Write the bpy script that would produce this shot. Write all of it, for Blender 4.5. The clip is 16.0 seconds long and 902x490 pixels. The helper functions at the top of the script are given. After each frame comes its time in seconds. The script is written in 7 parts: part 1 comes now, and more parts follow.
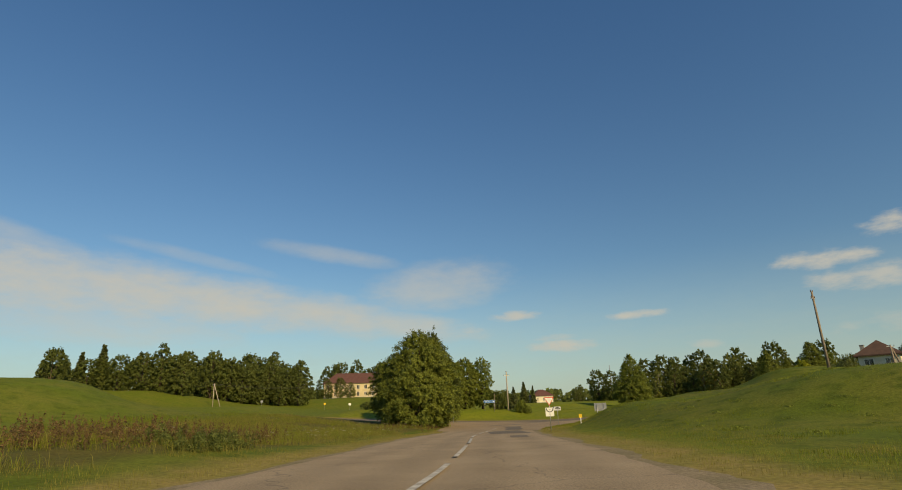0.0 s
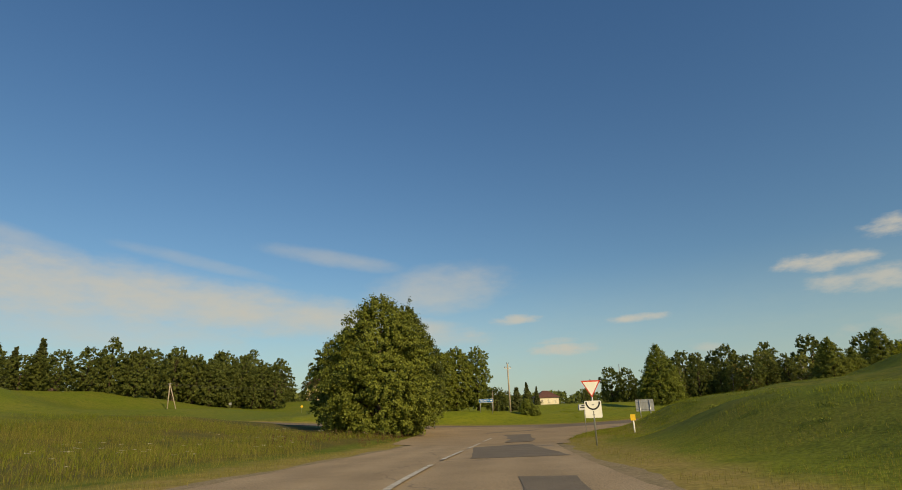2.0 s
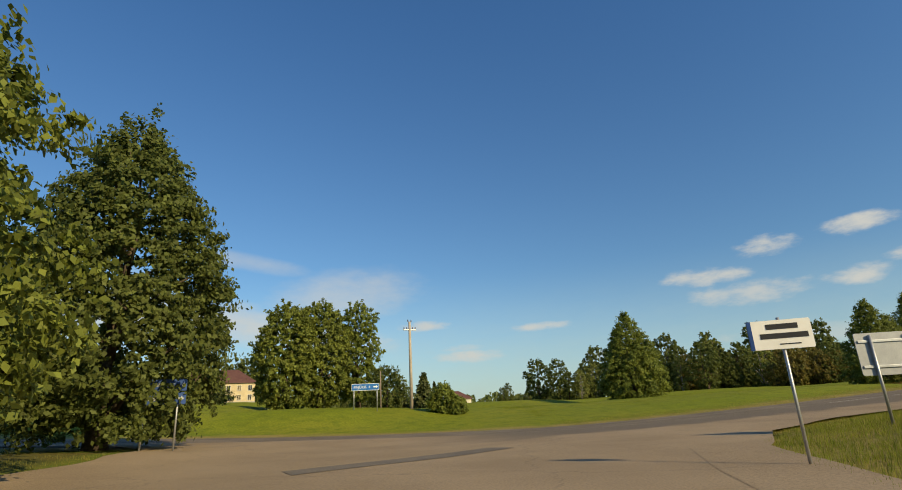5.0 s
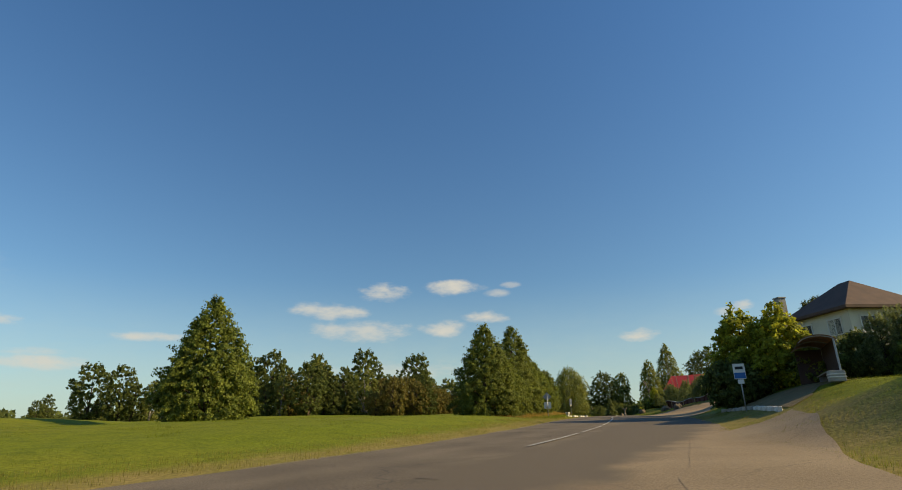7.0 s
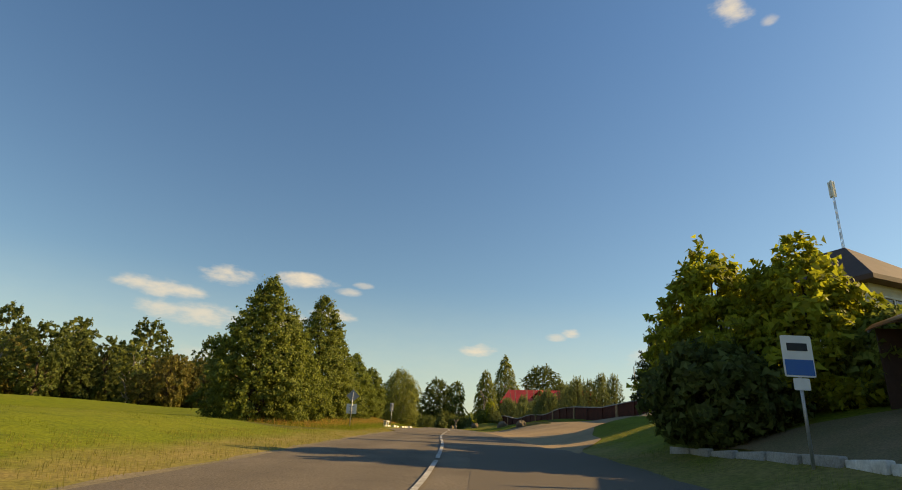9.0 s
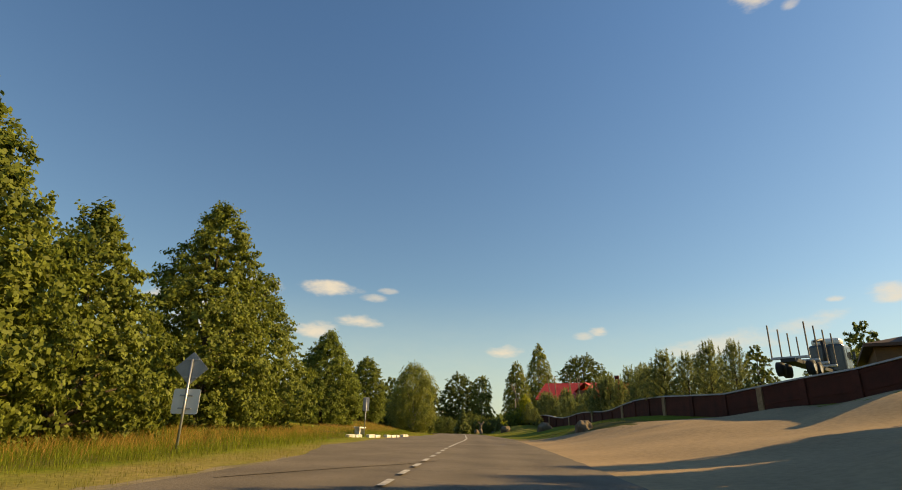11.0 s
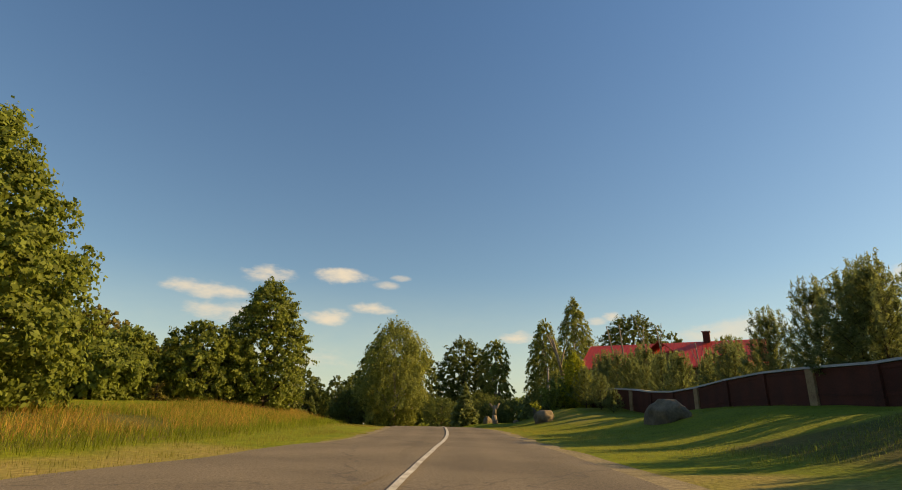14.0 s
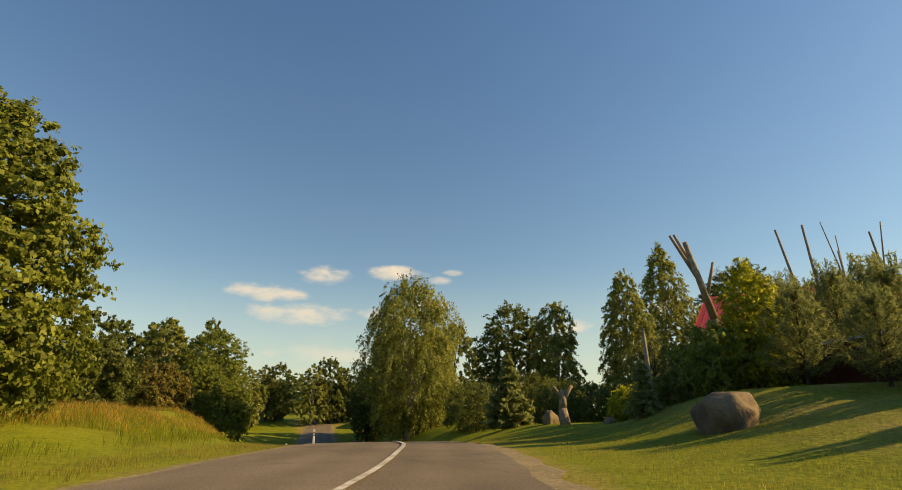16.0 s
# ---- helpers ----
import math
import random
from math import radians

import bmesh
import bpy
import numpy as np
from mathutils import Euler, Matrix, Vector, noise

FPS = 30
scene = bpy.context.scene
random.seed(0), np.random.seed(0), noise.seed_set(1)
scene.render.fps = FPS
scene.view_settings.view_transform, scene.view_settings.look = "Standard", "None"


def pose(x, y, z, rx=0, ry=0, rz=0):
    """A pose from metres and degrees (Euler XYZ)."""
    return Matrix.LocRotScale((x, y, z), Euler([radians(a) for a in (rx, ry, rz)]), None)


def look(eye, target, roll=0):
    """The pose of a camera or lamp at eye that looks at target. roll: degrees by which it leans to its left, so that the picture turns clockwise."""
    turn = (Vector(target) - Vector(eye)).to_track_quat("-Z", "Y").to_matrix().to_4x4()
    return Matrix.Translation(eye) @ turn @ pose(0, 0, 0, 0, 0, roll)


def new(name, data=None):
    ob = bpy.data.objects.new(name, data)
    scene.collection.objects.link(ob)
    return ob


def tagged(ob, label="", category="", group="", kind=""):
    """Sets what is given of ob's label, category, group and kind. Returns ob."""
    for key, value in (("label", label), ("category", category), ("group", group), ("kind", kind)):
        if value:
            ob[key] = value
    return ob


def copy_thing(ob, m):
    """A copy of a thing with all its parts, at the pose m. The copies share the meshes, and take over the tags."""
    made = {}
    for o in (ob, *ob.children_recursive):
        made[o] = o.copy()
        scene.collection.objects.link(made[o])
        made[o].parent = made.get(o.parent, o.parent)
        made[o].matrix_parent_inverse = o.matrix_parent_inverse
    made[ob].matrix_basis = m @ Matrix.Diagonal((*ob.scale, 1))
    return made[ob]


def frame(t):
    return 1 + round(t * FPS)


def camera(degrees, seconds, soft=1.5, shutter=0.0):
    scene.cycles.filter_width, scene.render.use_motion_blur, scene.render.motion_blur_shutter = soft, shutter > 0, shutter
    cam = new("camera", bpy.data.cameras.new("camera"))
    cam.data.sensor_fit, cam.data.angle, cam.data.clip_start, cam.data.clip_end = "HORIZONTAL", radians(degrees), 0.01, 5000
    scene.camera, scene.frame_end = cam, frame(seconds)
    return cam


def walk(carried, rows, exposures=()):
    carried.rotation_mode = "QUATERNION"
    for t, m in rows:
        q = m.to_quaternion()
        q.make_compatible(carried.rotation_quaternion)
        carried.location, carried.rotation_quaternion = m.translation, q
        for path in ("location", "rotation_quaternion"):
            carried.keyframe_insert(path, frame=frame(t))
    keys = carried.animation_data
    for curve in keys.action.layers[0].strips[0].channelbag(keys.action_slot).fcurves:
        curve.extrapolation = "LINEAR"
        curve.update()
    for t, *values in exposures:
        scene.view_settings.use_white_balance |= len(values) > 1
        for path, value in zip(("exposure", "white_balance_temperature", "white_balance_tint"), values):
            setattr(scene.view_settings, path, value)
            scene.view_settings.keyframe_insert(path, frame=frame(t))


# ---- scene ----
cam = camera(79.66, 16.0, soft=0.95)
# seconds, eye x, y, z, yaw, pitch, roll
PATH = [
    (0.0, -2.71, 1.82, 1.33, -4.89, 16.75, 2.00),
    (0.5, -1.62, 7.04, 1.22, -5.04, 16.61, 1.83),
    (1.0, -0.68, 12.26, 1.10, -5.19, 16.99, 2.12),
    (1.5, 0.11, 18.06, 0.98, -5.21, 16.79, 2.23),
    (2.0, 1.13, 24.05, 0.85, -4.83, 17.15, 2.17),
    (2.5, 2.02, 30.03, 0.70, -4.54, 17.28, 2.12),
    (3.0, 2.81, 36.15, 0.54, -4.30, 16.96, 1.89),
    (3.2, 3.21, 38.63, 0.47, -4.25, 17.07, 1.88),
    (5.3, 9.36, 64.90, -0.13, -19.70, 17.52, 3.71),
    (5.5, 10.18, 66.82, -0.14, -23.73, 17.52, 4.21),
    (6.0, 12.17, 70.81, -0.15, -33.70, 17.10, 3.46),
    (6.2, 13.51, 72.39, -0.13, -37.28, 16.93, 3.06),
    (6.5, 16.36, 75.06, -0.09, -43.26, 16.86, 2.91),
    (7.0, 22.08, 78.73, 0.03, -53.06, 18.49, 1.20),
    (7.5, 26.82, 81.12, 0.17, -60.87, 18.56, -2.25),
    (8.0, 31.16, 82.92, 0.34, -67.24, 19.29, -3.24),
    (8.2, 32.86, 83.55, 0.41, -68.65, 19.06, -3.23),
    (10.3, 57.74, 91.42, 1.11, -67.24, 19.14, -1.83),
    (10.5, 60.11, 92.18, 1.16, -66.59, 19.50, -1.56),
    (11.0, 65.88, 94.47, 1.28, -66.06, 19.24, -1.63),
    (11.5, 72.05, 96.57, 1.39, -66.21, 18.45, -1.06),
    (12.0, 78.99, 98.92, 1.49, -66.38, 18.97, -0.39),
    (12.5, 85.67, 101.29, 1.57, -66.23, 18.82, -0.83),
    (13.0, 92.08, 103.55, 1.63, -65.60, 18.42, -1.04),
    (13.5, 98.08, 106.04, 1.72, -65.29, 17.94, -1.30),
    (14.0, 103.64, 108.51, 1.80, -64.78, 17.80, -1.28),
    (14.5, 109.95, 110.85, 1.88, -63.90, 17.78, -1.04),
    (15.0, 116.05, 113.29, 1.96, -63.13, 17.53, -0.90),
    (15.5, 122.04, 115.68, 2.04, -61.83, 17.62, -0.59),
    (16.0, 127.95, 118.06, 2.12, -59.24, 17.04, 0.21),
]
walk(cam, [(t, pose(x, y, z, 90, 0, yaw) @ pose(0, 0, 0, pitch, 0, 0) @ pose(0, 0, 0, 0, 0, -roll)) for t, x, y, z, yaw, pitch, roll in PATH],
     [(0.0, -0.06, 7700, 4), (3.2, 0.0, 7700, 4), (5.3, 0.18, 6700, 4), (6.5, 0.18, 6600, 4), (7.0, 0.24, 7300, 4), (8.0, 0.4, 8600, 6), (10.5, 0.48, 9300, 8), (14.0, 0.45, 9600, 9), (16.0, 0.54, 9800, 9)])

# ---- sky and sun ----
SUN_AZ, SUN_UP = 149.0, 27.0  # degrees clockwise from +y, and above the horizon
sun = new("sun", bpy.data.lights.new("sun", "SUN"))
sun.data.energy, sun.data.angle, sun.data.color = 5.0, radians(0.5), (1.0, 0.79, 0.47)
sun.matrix_world = look((0, 0, 60), (-math.sin(radians(SUN_AZ)), -math.cos(radians(SUN_AZ)), 60 - math.tan(radians(SUN_UP))))

world = bpy.data.worlds.new("sky")
scene.world = world
world.use_nodes = True
wn, wl = world.node_tree.nodes, world.node_tree.links
wn.clear()


def wnode(kind, operation=""):
    n = wn.new(kind)
    if operation:
        n.operation = operation
    return n


def wmath(op, a, b=None):
    n = wnode("ShaderNodeMath", operation=op)
    for i, v in enumerate((a, b)):
        if v is None:
            continue
        if isinstance(v, (int, float)):
            n.inputs[i].default_value = v
        else:
            wl.new(v, n.inputs[i])
    return n.outputs[0]


def wdot(v, d):
    n = wnode("ShaderNodeVectorMath", operation="DOT_PRODUCT")
    wl.new(v, n.inputs[0])
    n.inputs[1].default_value = d
    return n.outputs["Value"]


SKY_STRENGTH = 0.11
sky = wnode("ShaderNodeTexSky")
sky.sky_type, sky.sun_disc, sky.sun_elevation, sky.sun_rotation = "NISHITA", False, radians(SUN_UP), radians(SUN_AZ)
sky.altitude, sky.air_density, sky.dust_density, sky.ozone_density = 100, 1.0, 0.6, 5.0
ways = wnode("ShaderNodeTexCoord").outputs["Generated"]
puff = wnode("ShaderNodeTexNoise")
puff.inputs["Scale"].default_value, puff.inputs["Detail"].default_value, puff.inputs["Roughness"].default_value = 19.0, 7.0, 0.6
stretch = wnode("ShaderNodeMapping")
stretch.inputs["Scale"].default_value = (1, 1, 2.6)
wl.new(ways, stretch.inputs["Vector"])
wl.new(stretch.outputs[0], puff.inputs["Vector"])
# each cloud: azimuth and height of its middle, its half width and half height in degrees, tilt, thickness
CLOUDS = [
    (-33.6, 11.6, 10.5, 4.2, -4, 0.9),
    (-26.3, 11.3, 12.4, 3.6, -5, 0.9),
    (-17.8, 10.6, 13.5, 3.1, -6, 0.9),
    (-8.9, 9.7, 12.6, 2.6, -7, 0.85),
    (-0.5, 8.5, 10.2, 1.9, -8, 0.7),
    (-35.0, 15.0, 9.2, 1.2, -14, 0.42),
    (-8.2, 15.8, 9.1, 1.1, -8, 0.42),
    (-20.8, 14.7, 9.1, 0.8, -10, 0.28),
    (3.2, 12.4, 9.6, 3.2, 6, 0.60),
    (-1.1, 11.5, 3.6, 1.0, 8, 0.45),
    (6.2, 7.7, 2.2, 0.6, 0, 0.50),
    (-28.6, 8.1, 14.4, 2.2, -3, 0.50),
    (11.3, 9.0, 3.3, 0.6, 2, 0.80),
    (15.9, 5.7, 4.0, 0.8, 0, 0.80),
    (15.1, 6.6, 3.0, 0.45, 0, 0.50),
    (23.7, 8.3, 3.7, 0.55, 2, 0.80),
    (29.5, 5.1, 2.4, 0.5, -5, 0.40),
    (45.6, 13.5, 3.4, 1.0, 0, 0.95),
    (53.3, 14.0, 3.5, 1.0, 0, 0.95),
    (57.8, 13.2, 1.6, 0.5, 0, 0.60),
    (59.5, 14.1, 1.2, 0.4, 0, 0.50),
    (39.9, 11.5, 4.5, 1.0, -4, 0.85),
    (43.7, 9.5, 5.4, 1.25, 0, 0.72),
    (52.0, 9.7, 3.2, 0.9, 4, 0.90),
    (56.7, 10.8, 2.8, 0.8, 0, 0.95),
    (72.2, 8.2, 2.1, 0.7, 0, 0.95),
    (47.8, 5.5, 8.6, 1.1, 0, 0.40),
    (80.1, 9.8, 1.3, 0.5, 0, 0.60),
    (81.6, 10.3, 1.2, 0.6, 0, 0.90),
    (93.3, 8.6, 6.9, 1.3, 8, 0.55),
    (99.9, 10.0, 3.6, 1.0, 10, 0.60),
    (102.3, 12.0, 0.9, 0.35, 0, 0.80),
    (106.1, 12.1, 1.8, 1.1, 0, 0.80),
    (100.2, 39.3, 2.0, 1.3, -20, 0.90),
    (103.8, 37.4, 0.9, 0.6, 0, 0.60),
]
total = None
for az, up, wide, tall, tilt, thick in CLOUDS:
    rag = 1.5 if wide < 9 else 0.55  # heaped clouds are ragged, the high veils smooth
    a, e, k = radians(az), radians(up), radians(tilt)
    mid = Vector((math.sin(a) * math.cos(e), math.cos(a) * math.cos(e), math.sin(e)))
    side = Vector((math.cos(a), -math.sin(a), 0))
    rise = side.cross(mid)
    s2, r2 = side * math.cos(k) + rise * math.sin(k), rise * math.cos(k) - side * math.sin(k)
    u = wmath("DIVIDE", wdot(ways, s2), math.sin(radians(wide)))
    v = wmath("DIVIDE", wdot(ways, r2), math.sin(radians(tall)))
    d = wmath("ADD", wmath("MULTIPLY", u, u), wmath("MULTIPLY", v, v))
    body = wmath("MULTIPLY", wmath("SUBTRACT", 1.0, d), 0.55)
    body = wmath("ADD", body, wmath("MULTIPLY", wmath("SUBTRACT", puff.outputs["Fac"], 0.5), rag))
    soft = wnode("ShaderNodeMapRange")
    soft.interpolation_type = "SMOOTHSTEP"
    wl.new(body, soft.inputs["Value"])
    soft.inputs["From Min"].default_value, soft.inputs["From Max"].default_value = 0.0, 0.75
    soft.inputs["To Max"].default_value = thick
    ahead = wnode("ShaderNodeMapRange")
    wl.new(wdot(ways, mid), ahead.inputs["Value"])
    ahead.inputs["From Min"].default_value, ahead.inputs["From Max"].default_value = 0.5, 0.6
    one = wmath("MULTIPLY", soft.outputs[0], ahead.outputs[0])
    total = one if total is None else wmath("MAXIMUM", total, one)
veil = wnode("ShaderNodeMapRange")
veil.interpolation_type = "SMOOTHSTEP"
wl.new(wdot(ways, (0, 0, 1)), veil.inputs["Value"])
veil.inputs["From Min"].default_value, veil.inputs["From Max"].default_value = 0.0, 0.26
veil.inputs["To Min"].default_value, veil.inputs["To Max"].default_value = 0.6, 0.0
low_haze = wmath("MULTIPLY", veil.outputs[0], wmath("ADD", wmath("MULTIPLY", puff.outputs["Fac"], 0.7), 0.65))
lit = wnode("ShaderNodeVectorMath", operation="MULTIPLY")
wl.new(sky.outputs[0], lit.inputs[0])
grade = wnode("ShaderNodeMapRange")  # deep blue overhead, paler and greener towards the land
grade.data_type = "FLOAT_VECTOR"
height_of = wnode("ShaderNodeCombineXYZ")
for sock in height_of.inputs:
    wl.new(wdot(ways, (0, 0, 1)), sock)
wl.new(height_of.outputs[0], grade.inputs["Vector"])
for sock, v in (("From_Min_FLOAT3", (0.2, 0.2, 0.2)), ("From_Max_FLOAT3", (0.65, 0.65, 0.65)), ("To_Min_FLOAT3", (0.87, 0.985, 1.0)), ("To_Max_FLOAT3", (0.69, 0.985, 1.2))):
    next(i for i in grade.inputs if i.identifier == sock).default_value = [c * (SKY_STRENGTH if sock[0] == "T" else 1) for c in v]
wl.new(grade.outputs["Vector"], lit.inputs[1])
mix = wnode("ShaderNodeMix")
mix.data_type = "RGBA"
wl.new(total, mix.inputs["Factor"])
hazy = wnode("ShaderNodeMix")
hazy.data_type = "RGBA"
wl.new(low_haze, hazy.inputs["Factor"])
wl.new(lit.outputs[0], hazy.inputs["A"])
hazy.inputs["B"].default_value = (0.43, 0.51, 0.50, 1)  # pale haze low over the land
wl.new(hazy.outputs["Result"], mix.inputs["A"])
mix.inputs["B"].default_value = (0.56, 0.545, 0.53, 1)
back, wout = wnode("ShaderNodeBackground"), wnode("ShaderNodeOutputWorld")
wl.new(mix.outputs["Result"], back.inputs["Color"])
wl.new(back.outputs[0], wout.inputs["Surface"])


# ---- materials ----
def material(name, colour, rough=0.8, second=None, scale=3.0, fine=None, fine_scale=40.0, bump=0.0, bump_scale=60.0, metal=0.0, vary=0.0, island=False, spec=0.3, through_light=None, tracks=0.0):
    """A surface of one or two colours broken up by a coarse noise, a fine grain of light and dark, a relief, and a spread from piece to piece."""
    m = bpy.data.materials.new(name)
    m.use_nodes = True
    nt = m.node_tree
    n, l = nt.nodes, nt.links
    b = n["Principled BSDF"]
    b.inputs["Roughness"].default_value, b.inputs["Metallic"].default_value = rough, metal
    b.inputs["Specular IOR Level"].default_value = spec
    at = n.new("ShaderNodeTexCoord").outputs["Object"]

    def grain(size, detail=5.0):
        t = n.new("ShaderNodeTexNoise")
        t.inputs["Scale"].default_value, t.inputs["Detail"].default_value = size, detail
        l.new(at, t.inputs["Vector"])
        return t.outputs["Fac"]

    def blend(fac, a, c, mode="MIX"):
        x = n.new("ShaderNodeMix")
        x.data_type, x.blend_type = "RGBA", mode
        for sock, v in (("Factor", fac), ("A", a), ("B", c)):
            if isinstance(v, tuple):
                x.inputs[sock].default_value = (*v, 1)
            elif isinstance(v, float):
                x.inputs[sock].default_value = v
            else:
                l.new(v, x.inputs[sock])
        return x.outputs["Result"]

    def spread(v, lo, hi, to0=0.0, to1=1.0):
        r = n.new("ShaderNodeMapRange")
        l.new(v, r.inputs["Value"])
        for sock, x in zip(("From Min", "From Max", "To Min", "To Max"), (lo, hi, to0, to1)):
            r.inputs[sock].default_value = x
        return r.outputs[0]

    c = colour
    if second:
        c = blend(spread(grain(scale), 0.35, 0.65), colour, second)
    if fine:
        g = spread(grain(fine_scale, 3.0), 0.3, 0.7, 1 - fine, 1 + fine)
        x = n.new("ShaderNodeVectorMath")
        x.operation = "SCALE"
        if isinstance(c, tuple):
            x.inputs[0].default_value = c
        else:
            l.new(c, x.inputs[0])
        l.new(g, x.inputs["Scale"])
        c = x.outputs[0]
    if vary:
        src = n.new("ShaderNodeNewGeometry").outputs["Random Per Island"] if island else n.new("ShaderNodeObjectInfo").outputs["Random"]
        x = n.new("ShaderNodeVectorMath")
        x.operation = "SCALE"
        if isinstance(c, tuple):
            x.inputs[0].default_value = c
        else:
            l.new(c, x.inputs[0])
        l.new(spread(src, 0, 1, 1 - vary, 1 + vary), x.inputs["Scale"])
        c = x.outputs[0]
    if tracks:  # polished wheel tracks along a lane
        a = n.new("ShaderNodeAttribute")
        a.attribute_name = "across"
        w = n.new("ShaderNodeMath")
        w.operation = "COSINE"
        k = n.new("ShaderNodeMath")
        k.operation = "MULTIPLY"
        k.inputs[1].default_value = 3.6
        l.new(a.outputs["Fac"], k.inputs[0])
        l.new(k.outputs[0], w.inputs[0])
        x = n.new("ShaderNodeVectorMath")
        x.operation = "SCALE"
        l.new(c, x.inputs[0])
        l.new(spread(w.outputs[0], -1, 1, 1 - tracks, 1 + tracks), x.inputs["Scale"])
        c = x.outputs[0]
        v = n.new("ShaderNodeTexVoronoi")
        v.feature = "DISTANCE_TO_EDGE"
        v.inputs["Scale"].default_value = 0.16
        wob = n.new("ShaderNodeVectorMath")
        wob.operation = "ADD"
        nz = n.new("ShaderNodeTexNoise")
        nz.inputs["Scale"].default_value, nz.inputs["Detail"].default_value = 1.4, 6.0
        l.new(at, nz.inputs["Vector"])
        l.new(at, wob.inputs[0])
        l.new(nz.outputs["Color"], wob.inputs[1])
        l.new(wob.outputs[0], v.inputs["Vector"])
        c = blend(spread(v.outputs["Distance"], 0.0, 0.006, min(0.55, tracks * 7), 0.0), c, (0.06, 0.052, 0.045))
    if isinstance(c, tuple):
        b.inputs["Base Color"].default_value = (*c, 1)
    else:
        l.new(c, b.inputs["Base Color"])
    if bump:
        bp = n.new("ShaderNodeBump")
        bp.inputs["Strength"].default_value, bp.inputs["Distance"].default_value = bump, 0.02
        l.new(grain(bump_scale, 4.0), bp.inputs["Height"])
        l.new(bp.outputs[0], b.inputs["Normal"])
    if through_light:
        tr = n.new("ShaderNodeBsdfTranslucent")
        if isinstance(c, tuple):
            tr.inputs["Color"].default_value = (*c, 1)
        else:
            l.new(c, tr.inputs["Color"])
        mx = n.new("ShaderNodeMixShader")
        mx.inputs[0].default_value = through_light
        l.new(b.outputs[0], mx.inputs[1])
        l.new(tr.outputs[0], mx.inputs[2])
        l.new(mx.outputs[0], n["Material Output"].inputs["Surface"])
    return m


ASPHALT_OLD = material("worn_asphalt", (0.265, 0.20, 0.128), 0.9, (0.325, 0.248, 0.162), 0.45, 0.3, 34, 0.5, 90, tracks=0.07)
ASPHALT_NEW = material("grey_asphalt", (0.128, 0.101, 0.072), 0.88, (0.178, 0.141, 0.10), 0.45, 0.36, 34, 0.5, 90, tracks=0.08)


def worn_mouth():
    """Old brownish asphalt that gives way to the grey of the main road along it."""
    m = material("mouth_asphalt", (0.235, 0.173, 0.107), 0.9, (0.29, 0.216, 0.136), 0.35, 0.22, 30, 0.5, 90, tracks=0.04)
    n, l = m.node_tree.nodes, m.node_tree.links
    b = n["Principled BSDF"]
    old = b.inputs["Base Color"].links[0].from_socket
    at = n.new("ShaderNodeTexCoord").outputs["Object"]
    xyz = n.new("ShaderNodeSeparateXYZ")
    l.new(at, xyz.inputs[0])
    cloud = n.new("ShaderNodeTexNoise")
    cloud.inputs["Scale"].default_value, cloud.inputs["Detail"].default_value = 0.6, 6.0
    l.new(at, cloud.inputs["Vector"])

    def calc(op, p, q, w=0.0):
        k = n.new("ShaderNodeMath")
        k.operation = op
        for i, v in enumerate((p, q, w)):
            if isinstance(v, float):
                k.inputs[i].default_value = v
            else:
                l.new(v, k.inputs[i])
        return k.outputs[0]

    def ramp(v, lo, hi):
        r = n.new("ShaderNodeMapRange")
        r.interpolation_type = "SMOOTHSTEP"
        l.new(v, r.inputs["Value"])
        r.inputs["From Min"].default_value, r.inputs["From Max"].default_value = lo, hi
        return r.outputs[0]

    # the newer surface starts along the main road's edge, east of the old road
    over = calc("MULTIPLY_ADD", xyz.outputs["X"], -0.13, xyz.outputs["Y"])
    over = calc("MULTIPLY_ADD", cloud.outputs["Fac"], 2.4, over)
    grey = calc("MULTIPLY", ramp(over, 78.8, 79.9), ramp(calc("MULTIPLY_ADD", cloud.outputs["Fac"], 4.0, xyz.outputs["X"]), 13.0, 20.0))
    x = n.new("ShaderNodeMix")
    x.data_type = "RGBA"
    l.new(grey, x.inputs["Factor"])
    l.new(old, x.inputs["A"])
    x.inputs["B"].default_value = (0.138, 0.110, 0.08, 1)
    l.new(x.outputs["Result"], b.inputs["Base Color"])
    return m


ASPHALT_MOUTH = worn_mouth()
PATCH = material("tar_patch", (0.13, 0.108, 0.085), 0.85, (0.165, 0.138, 0.105), 1.2, 0.25, 40, 0.4, 90)
LINE_PAINT = material("worn_road_paint", (0.56, 0.53, 0.48), 0.8, (0.30, 0.27, 0.23), 3.5, 0.25, 30, 0.2, 90)
GRAVEL = material("sandy_gravel", (0.37, 0.25, 0.135), 0.95, (0.29, 0.198, 0.108), 0.25, 0.14, 5, 0.25, 120)
DIRT = material("dry_dirt", (0.25, 0.195, 0.12), 0.95, (0.185, 0.15, 0.08), 0.9, 0.3, 14, 0.7, 40)
PAVING = material("old_paving", (0.24, 0.165, 0.085), 0.95, (0.17, 0.135, 0.06), 0.8, 0.25, 25, 0.4, 60)
CONCRETE = material("weathered_concrete", (0.42, 0.39, 0.34), 0.9, (0.30, 0.28, 0.25), 2.0, 0.2, 30, 0.4, 60)
